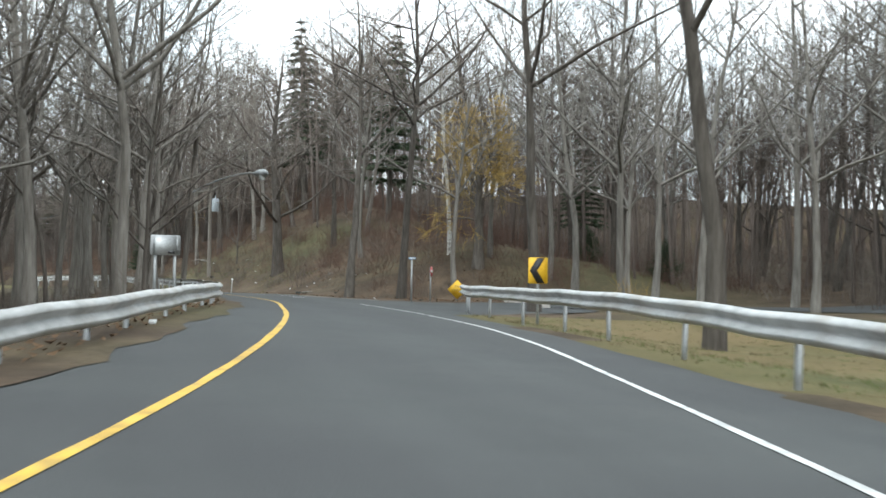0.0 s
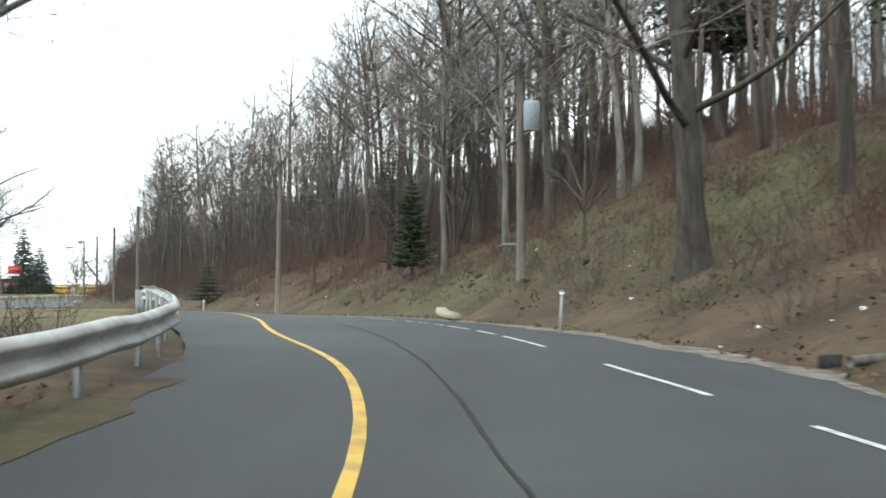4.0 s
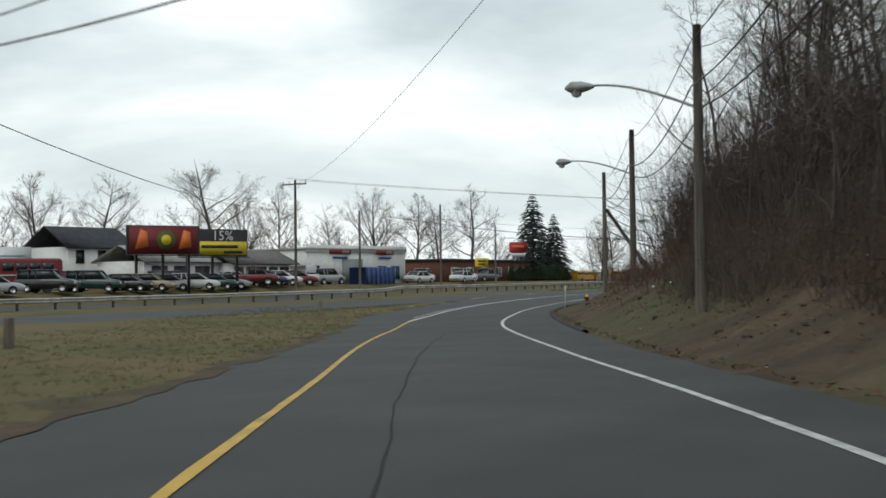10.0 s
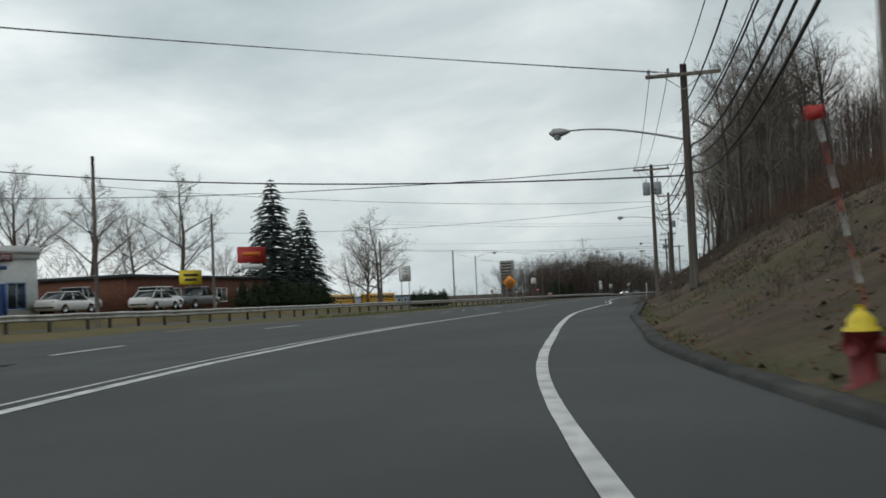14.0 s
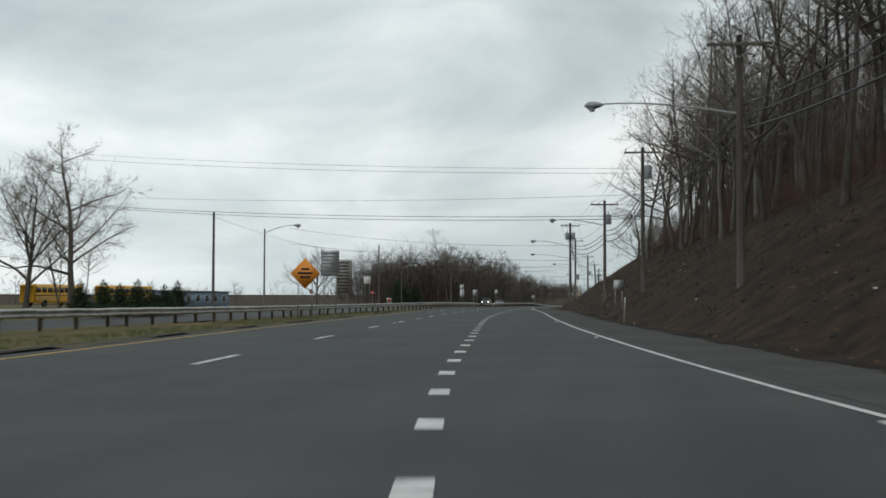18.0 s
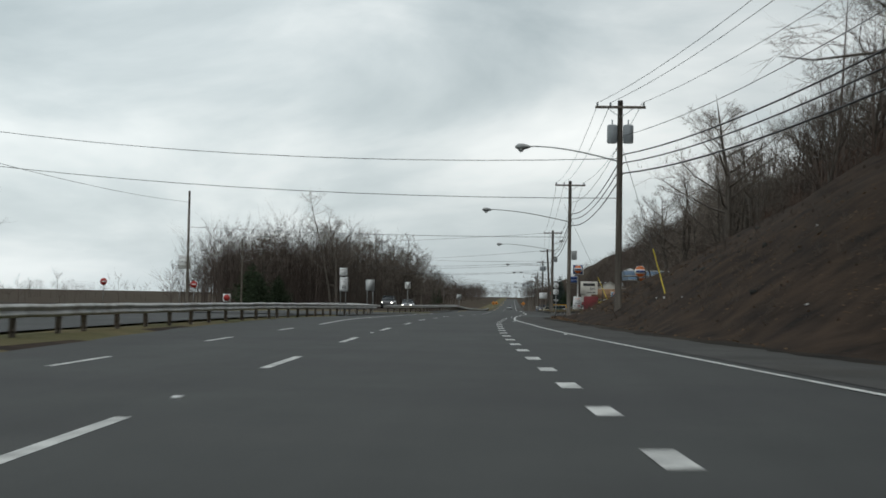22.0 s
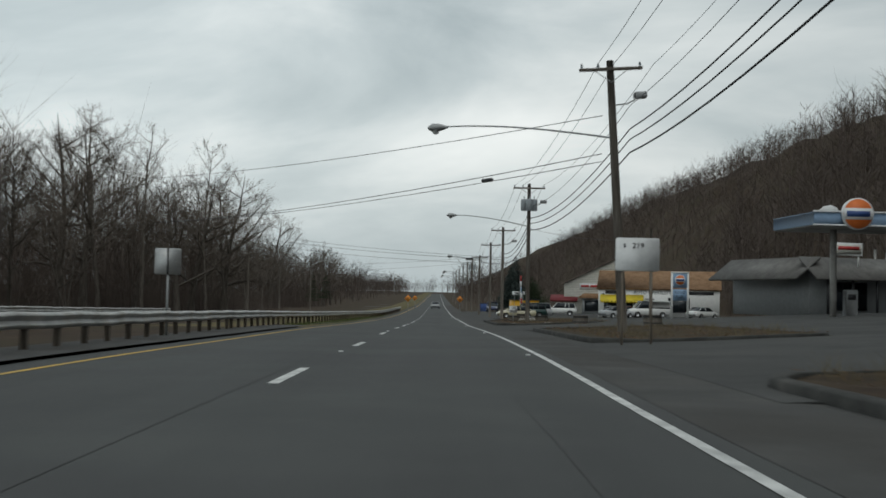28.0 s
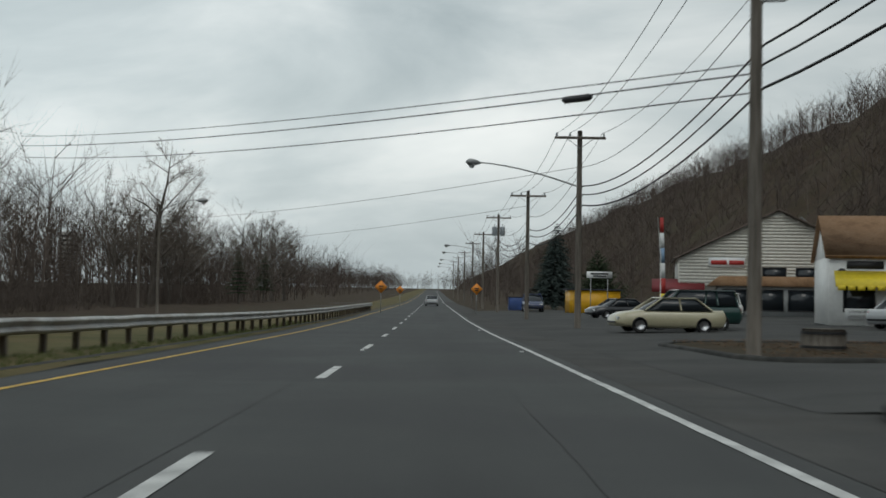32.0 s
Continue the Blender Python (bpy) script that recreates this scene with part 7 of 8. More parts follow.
st = sign(-69.15, 531.4, 1.42, 1.15, 1.55, "white_sign", "hand-lettered white food board leaning on the pole", 0, words=[("Philly", 0.30, 0, 0.50, "orange"), ("STEAK", 0.22, 0, 0.22, "dark"), ("&", 0.15, 0, 0.05, "dark"), ("CHEESE", 0.22, 0, -0.13, "dark"), ("$4.", 0.30, -0.3, -0.48, "dark"), ("99", 0.36, 0.22, -0.48, "red")], posts=0, category="sign", tilt=4)
# plain white board with a price
sign(-73.0, 557.9, 2.45, 1.22, 0.92, "white_sign", "plain white message board on two posts", 0, words=[("$", 0.16, -0.36, 0.24, "dark"), ("219", 0.22, 0.02, 0.24, "dark")], category="sign", post_mat="wood_post")
# second brand sign by the shops
fs = thing("brand_sign", "upright white framed sign with food and fuel panels", "sign", Matrix.Translation((-54.9, 643.0, gz(-54.9, 643.0))))
for sx in (-0.78, 0.78):
    part("post", Bits().box((sx, 0, 2.3), (0.18, 0.18, 4.9)).mesh("post", M["white_paint"]), fs)
part("face", Bits().box((0, 0, 4.0), (1.4, 0.16, 1.4)).mesh("face", M["sky_blue"]), fs)
badge(fs, 0, -0.06, 4.05, 0.5)
part("panel", Bits().box((0, 0, 2.6), (1.4, 0.16, 1.1)).mesh("panel", M["sky_blue"]), fs, "pale blue lettered panel")
part("lettering", lettering("FOOD", 0.38, M["dark"]), fs, at=Matrix.Translation((0, -0.085, 2.85)))
part("lettering", lettering("FUEL", 0.38, M["dark"]), fs, at=Matrix.Translation((0, -0.085, 2.40)))
part("cap", Bits().box((0, 0, 4.78), (1.75, 0.2, 0.14)).mesh("cap", M["white_paint"]), fs)
sign(-72.6, 619.0, 0.45, 0.62, 0.5, "white_sign", "small white rental board with black letters on a stake", 0, words=[("FOR", 0.21, 0, 0.11, "dark"), ("RENT", 0.21, 0, -0.11, "dark")], posts=1, category="sign", border="dark")
# warning diamonds far along the road
for x, y, z in ((-83.4, 727.0, 0.6), (-74.6, 735.0, 0.6), (-83.4, 790.0, 0.7)):
    sign(x, y, z + 0.6, 0.8, 0.8, "orange_sign", "orange diamond warning sign on a post", 0, posts=1, shape="diamond", bars=[(0, 0.05, 0.4, 0.1, "dark"), (0, -0.12, 0.3, 0.1, "dark")])
# banner flag
fl = thing("banner_flag", "tall narrow red, white and yellow feather banner on a pole", "flag", Matrix.Translation((-68.3, 674.5, gz(-68.3, 674.5))) @ Matrix.Scale(1.35, 4))
part("pole", Bits().tube([(0, 0, -0.2), (0, 0, 2.5), (-0.12, 0, 3.9)], [0.02, 0.018, 0.01], 6).mesh("pole", M["white_paint"]), fl)
for k, m in enumerate(("yellow", "red", "white_sign", "sky_blue", "white_sign", "red")):
    a, b = 0.75 + k * 0.52, 0.75 + (k + 1) * 0.52
    part("cloth", Bits().prism([(-0.01 - 0.03 * k / 6, a), (0.20 - 0.02 * k, a), (0.19 - 0.022 * k, b), (-0.02 - 0.03 * k / 6, b)], 0.012).mesh("cloth", M[m]), fl)

# hydrant with a marker whip
hy = thing("fire_hydrant", "faded red fire hydrant with a yellow cap", "fire hydrant", Matrix.Translation((-50.8, 195.5, gz(-50.8, 195.5) - 0.02)) @ Matrix.Scale(0.78, 4))
part("barrel", Bits().tube([(0, 0, -0.1), (0, 0, 0.05), (0, 0, 0.06), (0, 0, 0.42), (0, 0, 0.44), (0, 0, 0.5)], [0.17, 0.17, 0.12, 0.12, 0.16, 0.16], 14).mesh("barrel", M["dark_red"], True), hy)
part("bonnet", Bits().tube([(0, 0, 0.5), (0, 0, 0.53), (0, 0, 0.54), (0, 0, 0.60), (0, 0, 0.65), (0, 0, 0.67), (0, 0, 0.72)], [0.15, 0.15, 0.12, 0.115, 0.07, 0.04, 0.035], 14).mesh("bonnet", M["yellow"], True), hy, "yellow bonnet")
for a in (0, 120, 240):
    c, s_ = math.cos(radians(a)), math.sin(radians(a))
    part("outlet", Bits().tube([(0.1 * c, 0.1 * s_, 0.38), (0.2 * c, 0.2 * s_, 0.38)], [0.07, 0.08], 10).mesh("outlet", M["dark_red"], True), hy)
for k in range(8):
    a, b = k / 8, (k + 1) / 8
    part("whip", Bits().tube([(0.05 - 0.3 * a, 0, 0.7 + 1.6 * a), (0.05 - 0.3 * b, 0, 0.7 + 1.6 * b)], 0.007, 5).mesh("whip", M["white_sign" if k % 2 else "red"]), hy, "banded marker whip")
part("pennant", Bits().box((-0.27, 0, 2.35), (0.16, 0.02, 0.12)).mesh("pennant", M["red"]), hy)
# ---- buildings ----


def window(parent, x, y, z, w, h, axis="y", frame_mat="white_paint", bars=0, pane="glass"):
    """A framed window on a wall that faces -y (axis y) or -x / +x (axis x)."""
    at = Matrix.Translation((x, y, z)) @ Matrix.Rotation(radians({"y": 0, "x": 90, "-x": -90}[axis]), 4, "Z")
    f = part("window", Bits().box((0, 0, h / 2 + 0.04), (w + 0.16, 0.09, 0.08)).box((0, 0, -h / 2 - 0.04), (w + 0.16, 0.09, 0.08)).box((-w / 2 - 0.04, 0, 0), (0.08, 0.09, h)).box((w / 2 + 0.04, 0, 0), (0.08, 0.09, h)).mesh("window", M[frame_mat]), parent, at=at)
    part("pane", Bits().box((0, 0.0, 0), (w, 0.03, h)).mesh("pane", M[pane]), f)
    for k in range(bars):
        part("glazing_bar", Bits().box((-w / 2 + w * (k + 1) / (bars + 1), -0.01, 0), (0.05, 0.06, h)).mesh("glazing_bar", M[frame_mat]), f)
    return f


def gable_roof(parent, w, d, z, rise, mat, over=0.35, ridge="x", thick=0.16):
    """Two sloping slabs over a w x d plan; ridge along x or y."""
    a, b = (d, w) if ridge == "x" else (w, d)
    half = a / 2 + over
    L = b + 2 * over
    ang = math.atan2(rise, a / 2)
    for sg in (-1, 1):
        m = Bits().box((0, 0, 0), (half / math.cos(ang), L, thick), bevel=0.02)
        rot = Matrix.Rotation(sg * ang, 4, "Y")
        off = Matrix.Translation((sg * half / 2, 0, z + rise - (half / 2) * math.tan(ang) + thick / 2))
        turn = Matrix.Rotation(radians(90), 4, "Z") if ridge == "x" else Matrix.Identity(4)
        part("roof", m.mesh("roof", M[mat]), parent, at=turn @ off @ rot)


def gable_end(parent, w, z, rise, y, mat, thick=0.18, axis="y"):
    m = Bits().prism([(-w / 2, z), (w / 2, z), (0, z + rise)], thick)
    part("gable", m.mesh("gable", M[mat]), parent, at=Matrix.Translation((0, y, 0)) if axis == "y" else Matrix.Rotation(radians(90), 4, "Z") @ Matrix.Translation((0, y, 0)))


def siding_lines(parent, x0, x1, z0, z1, y, mat, step=0.28):
    """Lapped boards on a wall facing -y."""
    z = z0
    while z < z1:
        part("board", Bits().box(((x0 + x1) / 2, y, z + step / 2), (x1 - x0, 0.03, step * 0.94)).mesh("board", M[mat]), parent, at=Matrix.Rotation(0.0, 4, "X"))
        z += step


def building(name, label, x, y, yaw=0.0, z=None):
    return thing(name, label, "building", Matrix.Translation((x, y, gz(x, y) - 0.05 if z is None else z)) @ Matrix.Rotation(radians(yaw), 4, "Z"))


def walls(b, w, d, h, mat, t=0.2):
    part("wall", Bits().box((0, -d / 2 + t / 2, h / 2), (w, t, h)).mesh("wall", M[mat]), b)
    part("wall", Bits().box((0, d / 2 - t / 2, h / 2), (w, t, h)).mesh("wall", M[mat]), b)
    part("wall", Bits().box((-w / 2 + t / 2, 0, h / 2), (t, d - 2 * t, h)).mesh("wall", M[mat]), b)
    part("wall", Bits().box((w / 2 - t / 2, 0, h / 2), (t, d - 2 * t, h)).mesh("wall", M[mat]), b)


# upholstery shop: long low building, its front to the road's oncoming side
sh = building("upholstery_shop", "long white-walled shop with a tan shingle roof and yellow awning", -49.0, 686.3, -12)
sh.matrix_basis = sh.matrix_basis @ Matrix.Scale(1.16, 4, (0, 0, 1))
walls(sh, 15.5, 8, 3.2, "white_paint")
gable_roof(sh, 15.5, 8, 3.2, 2.0, "roof_tan", 0.22)
for sg in (-1, 1):
    part("gable", Bits().prism([(-4, 3.2), (4, 3.2), (0, 5.2)], 0.18).mesh("gable", M["white_paint"]), sh, at=Matrix.Translation((sg * 7.65, 0, 0)) @ Matrix.Rotation(radians(90), 4, "Z"))
for sx, w in ((-6.2, 1.5), (-4.0, 1.3)):
    window(sh, sx, -4.02, 1.25, w, 1.1, frame_mat="dark")
part("door", Bits().box((-2.6, -4.03, 1.05), (0.95, 0.08, 2.1), bevel=0.02).mesh("door", M["dark"]), sh, "dark door")
aw = part("awning", Bits().prism([(-0.9, 1.85), (0.0, 2.55), (0.0, 2.45), (-0.85, 1.78)], 5.6, axis=0).mesh("awning", M["yellow"]), sh, "faded yellow canvas awning", Matrix.Translation((-4.7, -4.05, 0)))
for k in range(11):
    part("scallop", Bits().box((-2.5 + k * 0.5, -0.9, 1.74), (0.4, 0.03, 0.22)).mesh("scallop", M["yellow"]), aw)
window(sh, 2.6, -4.02, 1.45, 2.6, 1.5, frame_mat="dark", bars=3)
part("lettering", lettering("AUTO UPHOLSTERY", 0.62, M["dark"]), sh, at=Matrix.Translation((-0.4, -4.02, 2.82)))
part("marking", Bits().box((-5.9, -4.02, 2.82), (1.9, 0.02, 0.36)).mesh("marking", M["dark"]), sh)
part("marking", Bits().box((5.4, -4.02, 2.82), (3.2, 0.02, 0.36)).mesh("marking", M["dark"]), sh)
for k in range(3):
    part("marking", Bits().box((-1.1, -4.02, 2.1 - k * 0.22), (1.2, 0.02, 0.10)).mesh("marking", M["dark"]), sh)
part("signboard", Bits().box((-6.0, -4.1, 0.55), (1.9, 0.06, 0.5)).mesh("signboard", M["white_sign"]), sh, "low white board listing convertible tops")
part("lettering", lettering("CONVERTIBLE TOPS", 0.17, M["dark"]), sh, at=Matrix.Translation((-6.0, -4.14, 0.64)))
part("lettering", lettering("LEATHER INTERIORS", 0.17, M["dark"]), sh, at=Matrix.Translation((-6.0, -4.14, 0.43)))
wheel_sign = part("wheel_emblem", Bits().prism(ring_of(18, 0.22), 0.04).mesh("wheel_emblem", M["dark"]), sh, "dark bicycle-shaped emblem", Matrix.Translation((-7.1, -4.04, 2.45)))

# restaurant: cream gabled hall behind a low dark annexe
rs = building("restaurant", "cream lap-sided restaurant hall with a wide gable front", -48.9, 726.0, -10)
rs.matrix_basis = rs.matrix_basis @ Matrix.Scale(1.14, 4, (0, 0, 1))
walls(rs, 16.4, 12, 4.3, "siding")
gable_roof(rs, 16.4, 12, 4.3, 3.5, "roof_brown", 0.4, ridge="y")
part("gable", Bits().prism([(-8.15, 4.3), (8.15, 4.3), (0, 7.78)], 0.18).mesh("gable", M["siding"]), rs, at=Matrix.Translation((0, -5.9, 0)))
part("gable", Bits().prism([(-8.15, 4.3), (8.15, 4.3), (0, 7.78)], 0.18).mesh("gable", M["siding"]), rs, at=Matrix.Translation((0, 5.9, 0)))
for k in range(22):
    z = 2.3 + k * 0.24
    half = 8.1 if z < 4.3 else 8.1 * (7.75 - z) / 3.45
    if half > 0.4:
        part("board", Bits().box((0, -6.02, z), (2 * half, 0.035, 0.20)).mesh("board", M["siding"]), rs)
part("signboard", Bits().box((-4.2, -6.1, 3.95), (3.0, 0.08, 0.75)).mesh("signboard", M["white_sign"]), rs, "white name board with red lettering")
part("marking", Bits().box((-4.85, -6.15, 3.95), (1.3, 0.02, 0.32)).mesh("marking", M["red"]), rs)
part("marking", Bits().box((-3.4, -6.15, 3.95), (1.2, 0.02, 0.32)).mesh("marking", M["red"]), rs)
for sx in (-0.3, 2.4):
    window(rs, sx, -6.03, 3.1, 1.8, 0.9, frame_mat="dark")
part("annexe_roof", Bits().prism([(-7.4, 2.2), (4.4, 2.2), (3.4, 2.9), (-6.4, 2.9)], 3.2).mesh("annexe_roof", M["roof_tan"]), rs, at=Matrix.Translation((1.5, -7.8, 0)))
part("annexe", Bits().box((0.4, -7.7, 1.1), (11.0, 2.8, 2.2)).mesh("annexe", M["grey_wall"]), rs, "low glazed annexe")
for k in range(4):
    window(rs, -3.6 + k * 2.6, -9.12, 1.2, 2.1, 1.4, frame_mat="dark")
part("awning", Bits().prism([(-1.0, 2.0), (0.0, 2.7), (0.0, 2.6), (-0.95, 1.7), (-1.0, 1.7)], 4.4, axis=0).mesh("awning", M["dark_red"]), rs, "dark red awning", Matrix.Translation((-8.2, -5.6, 0)))
for k in range(3):
    window(rs, -8.23, -4.0 + k * 3.6, 3.2, 0.8, 1.3, axis="-x", frame_mat="white_paint")
part("vent", Bits().tube([(3.0, 1.0, 6.0), (3.0, 1.0, 7.4), (2.6, 1.0, 7.7)], 0.18, 8).mesh("vent", M["steel"]), rs, "bent roof vent")
ys = building("yellow_shed", "small yellow painted roadside stand", -63.5, 735.0, 8)
walls(ys, 4.6, 3, 2.2, "bus_yellow")
part("roof", Bits().box((0, 0, 2.28), (5.0, 3.4, 0.14)).mesh("roof", M["roof_dark"]), ys)
sign(-66.0, 712.0, 2.3, 2.0, 0.5, "white_sign", "small white motel board on posts", 4, bars=[(0, 0.08, 1.4, 0.12, "dark"), (0, -0.1, 1.0, 0.1, "dark")], category="sign")
dm = thing("dumpster", "blue steel rubbish container", "container", Matrix.Translation((-69.5, 752.0, gz(-69.5, 752.0))))
part("bin", Bits().box((0, 0, 0.75), (2.0, 1.5, 1.4), bevel=0.05).mesh("bin", M["blue"]), dm)
part("lid", Bits().box((0, 0, 1.5), (2.05, 1.55, 0.1)).mesh("lid", M["dark"]), dm)

# filling station shop and canopies
gs = building("station_shop", "low grey filling station shop with mansard shingle canopy", -46.2, 621.0, 20)
walls(gs, 14, 10, 3.4, "grey_wall")
part("roof", Bits().box((0, 0, 4.25), (13.4, 9.4, 0.3)).mesh("roof", M["concrete"]), gs)
part("mansard", Bits().prism([(-1.9, 2.75), (-1.75, 2.65), (0.3, 4.2), (0.3, 4.4)], 15.6, axis=0).mesh("mansard", M["roof_grey"]), gs, "grey shingled mansard eave", Matrix.Translation((0, -5.0, 0)))
part("mansard", Bits().prism([(-1.9, 2.75), (-1.75, 2.65), (0.3, 4.2), (0.3, 4.4)], 11.5, axis=0).mesh("mansard", M["roof_grey"]), gs, "grey shingled mansard eave", Matrix.Rotation(radians(-90), 4, "Z") @ Matrix.Translation((0, -7.0, 0)))
for k in range(7):
    part("post", Bits().box((-6.6 + k * 2.2, -6.5, 1.35), (0.14, 0.14, 2.7)).mesh("post", M["dark"]), gs)
window(gs, -3.6, -5.02, 1.5, 3.2, 2.0, frame_mat="dark", bars=2)
window(gs, 1.6, -5.02, 1.5, 3.2, 2.0, frame_mat="dark", bars=2)
part("door", Bits().box((4.4, -5.04, 1.05), (1.0, 0.08, 2.1)).mesh("door", M["dark"]), gs)
rb = part("roof_sign", Bits().box((-4.2, -5.6, 5.0), (2.6, 0.25, 0.95), bevel=0.03).mesh("roof_sign", M["white_sign"]), gs, "white roof sign with red and green panels")
part("panel", Bits().box((-4.2, -5.74, 5.0), (2.3, 0.04, 0.65)).mesh("panel", M["siding"]), rb)
part("marking", Bits().box((-4.2, -5.77, 5.08), (1.9, 0.02, 0.26)).mesh("marking", M["red"]), rb)
for sx in (-5.2, -3.2):
    part("post", Bits().box((sx, -5.6, 4.2), (0.08, 0.08, 1.2)).mesh("post", M["white_paint"]), gs)
for sx, zz in ((0.5, 5.2), (1.6, 5.0)):
    part("pipe", Bits().tube([(sx, -3, 4.3), (sx, -3, zz)], 0.09, 8).mesh("pipe", M["galv"]), gs)
wg = building("white_garage", "white-painted service garage beside the forecourt", -41.0, 600.0, 12)
walls(wg, 10, 8, 4.0, "grey_wall")
part("roof", Bits().box((0, 0, 4.1), (10.3, 8.3, 0.25)).mesh("roof", M["concrete"]), wg)
for sx in (-2.8, 0.6):
    part("garage_door", Bits().box((sx, -4.03, 1.5), (2.8, 0.08, 2.9)).mesh("garage_door", M["white_paint"]), wg)
part("door", Bits().box((3.6, -4.03, 1.05), (0.95, 0.08, 2.1)).mesh("door", M["steel"]), wg)


def canopy(x, y, z, length, depth, label, yaw=0.0):
    c = thing("forecourt_canopy", label, "canopy", Matrix.Translation((x, y, gz(x, y))) @ Matrix.Rotation(radians(yaw), 4, "Z"))
    h = z - gz(x, y)
    part("deck", Bits().box((length / 2, depth / 2, h), (length, depth, 0.75), bevel=0.03).mesh("deck", M["sky_blue"]), c, "pale blue fascia with white clouds")
    part("fascia", Bits().box((length * 0.78, -0.02, h), (length * 0.44, 0.06, 0.72)).mesh("fascia", M["blue"]), c, "deep blue fascia")
    part("trim", Bits().box((length / 2, -0.03, h + 0.40), (length + 0.1, 0.12, 0.10)).box((length / 2, -0.03, h - 0.40), (length + 0.1, 0.12, 0.10)).mesh("trim", M["white_sign"]), c)
    part("soffit", Bits().box((length / 2, depth / 2, h - 0.42), (length - 0.2, depth - 0.2, 0.06)).mesh("soffit", M["concrete"]), c)
    badge(c, 2.6, -0.1, h + 0.28, 0.95, 0, 0.3)
    part("cloud", Bits().prism([(0.2, 0.36), (1.5, 0.36), (1.4, 0.62), (1.0, 0.78), (0.6, 0.70)], 0.1, at=(0, 0, h)).mesh("cloud", M["white_sign"]), c, "white cloud cut-out on the fascia")
    for px in (2.6, length - 3):
        part("column", Bits().box((px, depth / 2, h / 2), (0.32, 0.32, h)).mesh("column", M["concrete"]), c)
        pump = part("fuel_pump", Bits().box((px + 1.1, depth / 2, 0.95), (0.8, 0.5, 1.7), bevel=0.05).mesh("fuel_pump", M["grey_wall"]), c, "fuel pump on a kerbed island")
        part("screen", Bits().box((px + 1.1, depth / 2 - 0.26, 1.35), (0.5, 0.02, 0.35)).mesh("screen", M["dark"]), pump)
    return c


canopy(-59.6, 567.4, 6.45, 13.0, 7.0, "pale blue filling station canopy with round orange badge")
canopy(-56.3, 596.2, 6.35, 13.0, 7.0, "second pale blue station canopy with round orange badge", 4)
lt = thing("lot_light", "tall pole with two floodlights over the parking lot", "lamp post", Matrix.Translation((-57.4, 645.1, gz(-57.4, 645.1))))
part("pole", Bits().tube([(0, 0, -0.3), (0, 0, 9.2)], [0.14, 0.10], 10).mesh("pole", M["pole_wood"], True), lt)
for sx in (-1, 1):
    part("floodlight", Bits().box((sx * 0.55, 0, 6.95), (0.4, 0.3, 0.22), bevel=0.04).mesh("floodlight", M["lamp_glass"]), lt)
    part("arm", Bits().tube([(0, 0, 6.75), (sx * 0.5, 0, 6.9)], 0.025, 6).mesh("arm", M["steel"]), lt)


def barrel(x, y, r=0.5):
    b = thing("planter", "half wooden barrel planter with dead plants", "planter", Matrix.Translation((x, y, gz(x, y) + 0.15)), "barrel planters")
    part("tub", Bits().tube([(0, 0, -0.2), (0, 0, 0.2), (0, 0, 0.45)], [r * 0.85, r, r * 0.92], 16).mesh("tub", M["pole_wood"], True), b, "weathered reddish stave tub")
    for z in (0.02, 0.33):
        part("hoop", Bits().tube([(0, 0, z), (0, 0, z + 0.06)], r * 1.0, 16, False).mesh("hoop", M["dark"]), b)


for x, y in ((-67.5, 586.5), (-69.4, 601.7), (-70.4, 618.9), (-72.2, 624.0), (-70.1, 645.4)):
    barrel(x, y)

# broken pale kerb and a fallen log on the strip before the shops
for k, (x, y, a) in enumerate(((-73.6, 606.6, 0.3), (-72.6, 606.9, 0.25), (-71.7, 607.2, 0.4), (-70.8, 607.6, 0.3))):
    kf = Bits().box((0, 0, 0.05), (0.85 - 0.12 * (k % 2), 0.22, 0.15), Euler((0.05 * k, 0.04 * (k - 2), 0)).to_matrix(), 0.03)
    tagged(part("kerb_fragment", kf.mesh("kerb_fragment", M["stone"]), None, at=Matrix.Translation((x, y, gz(x, y))) @ Matrix.Rotation(a, 4, "Z")), "pale broken kerb stone lying before the planting strip", "kerb", "broken kerb stones")
lg = Bits().tube([(0, 0, 0), (1.1, 0.6, 0.06), (2.3, 1.5, 0.03)], [0.13, 0.15, 0.12], 9)
tagged(part("log", lg.mesh("log", M["stone"], True), None, at=Matrix.Translation((-71.9, 623.6, gz(-71.9, 623.6) + 0.22))), "pale weathered log lying on the planting strip", "log")

# ---- across the highway: lots, sheds and a used-car dealer ----
garage = building("garage_row", "row of white storage garages with dark doors and grey roof", -105.0, 235.0, 90)
walls(garage, 14, 6, 2.4, "white_paint")
gable_roof(garage, 14, 6, 2.4, 1.3, "roof_grey", 0.4)
for k in range(7):
    part("garage_door", Bits().box((-6.0 + k * 2.0, -3.04, 1.05), (1.5, 0.08, 2.0)).mesh("garage_door", M["dark"]), garage, "dark green roll-up door")
lowb = building("white_shed", "low white building with a pale gabled roof", -106.5, 222.0, 90)
walls(lowb, 11, 6, 2.6, "white_paint")
gable_roof(lowb, 11, 6, 2.6, 1.4, "concrete", 0.4)
for k in range(3):
    part("garage_door", Bits().box((-3.4 + k * 3.2, -3.04, 1.1), (2.2, 0.08, 2.1)).mesh("garage_door", M["dark"]), lowb)
house = building("house", "white two-storey house with a dark gabled roof", -116.0, 221.0, 80)
walls(house, 8, 7, 4.2, "white_paint")
gable_roof(house, 8, 7, 4.2, 2.0, "roof_dark", 0.4)
for k in range(3):
    window(house, -2.6 + k * 2.6, -3.53, 3.2, 0.8, 1.2, frame_mat="dark")
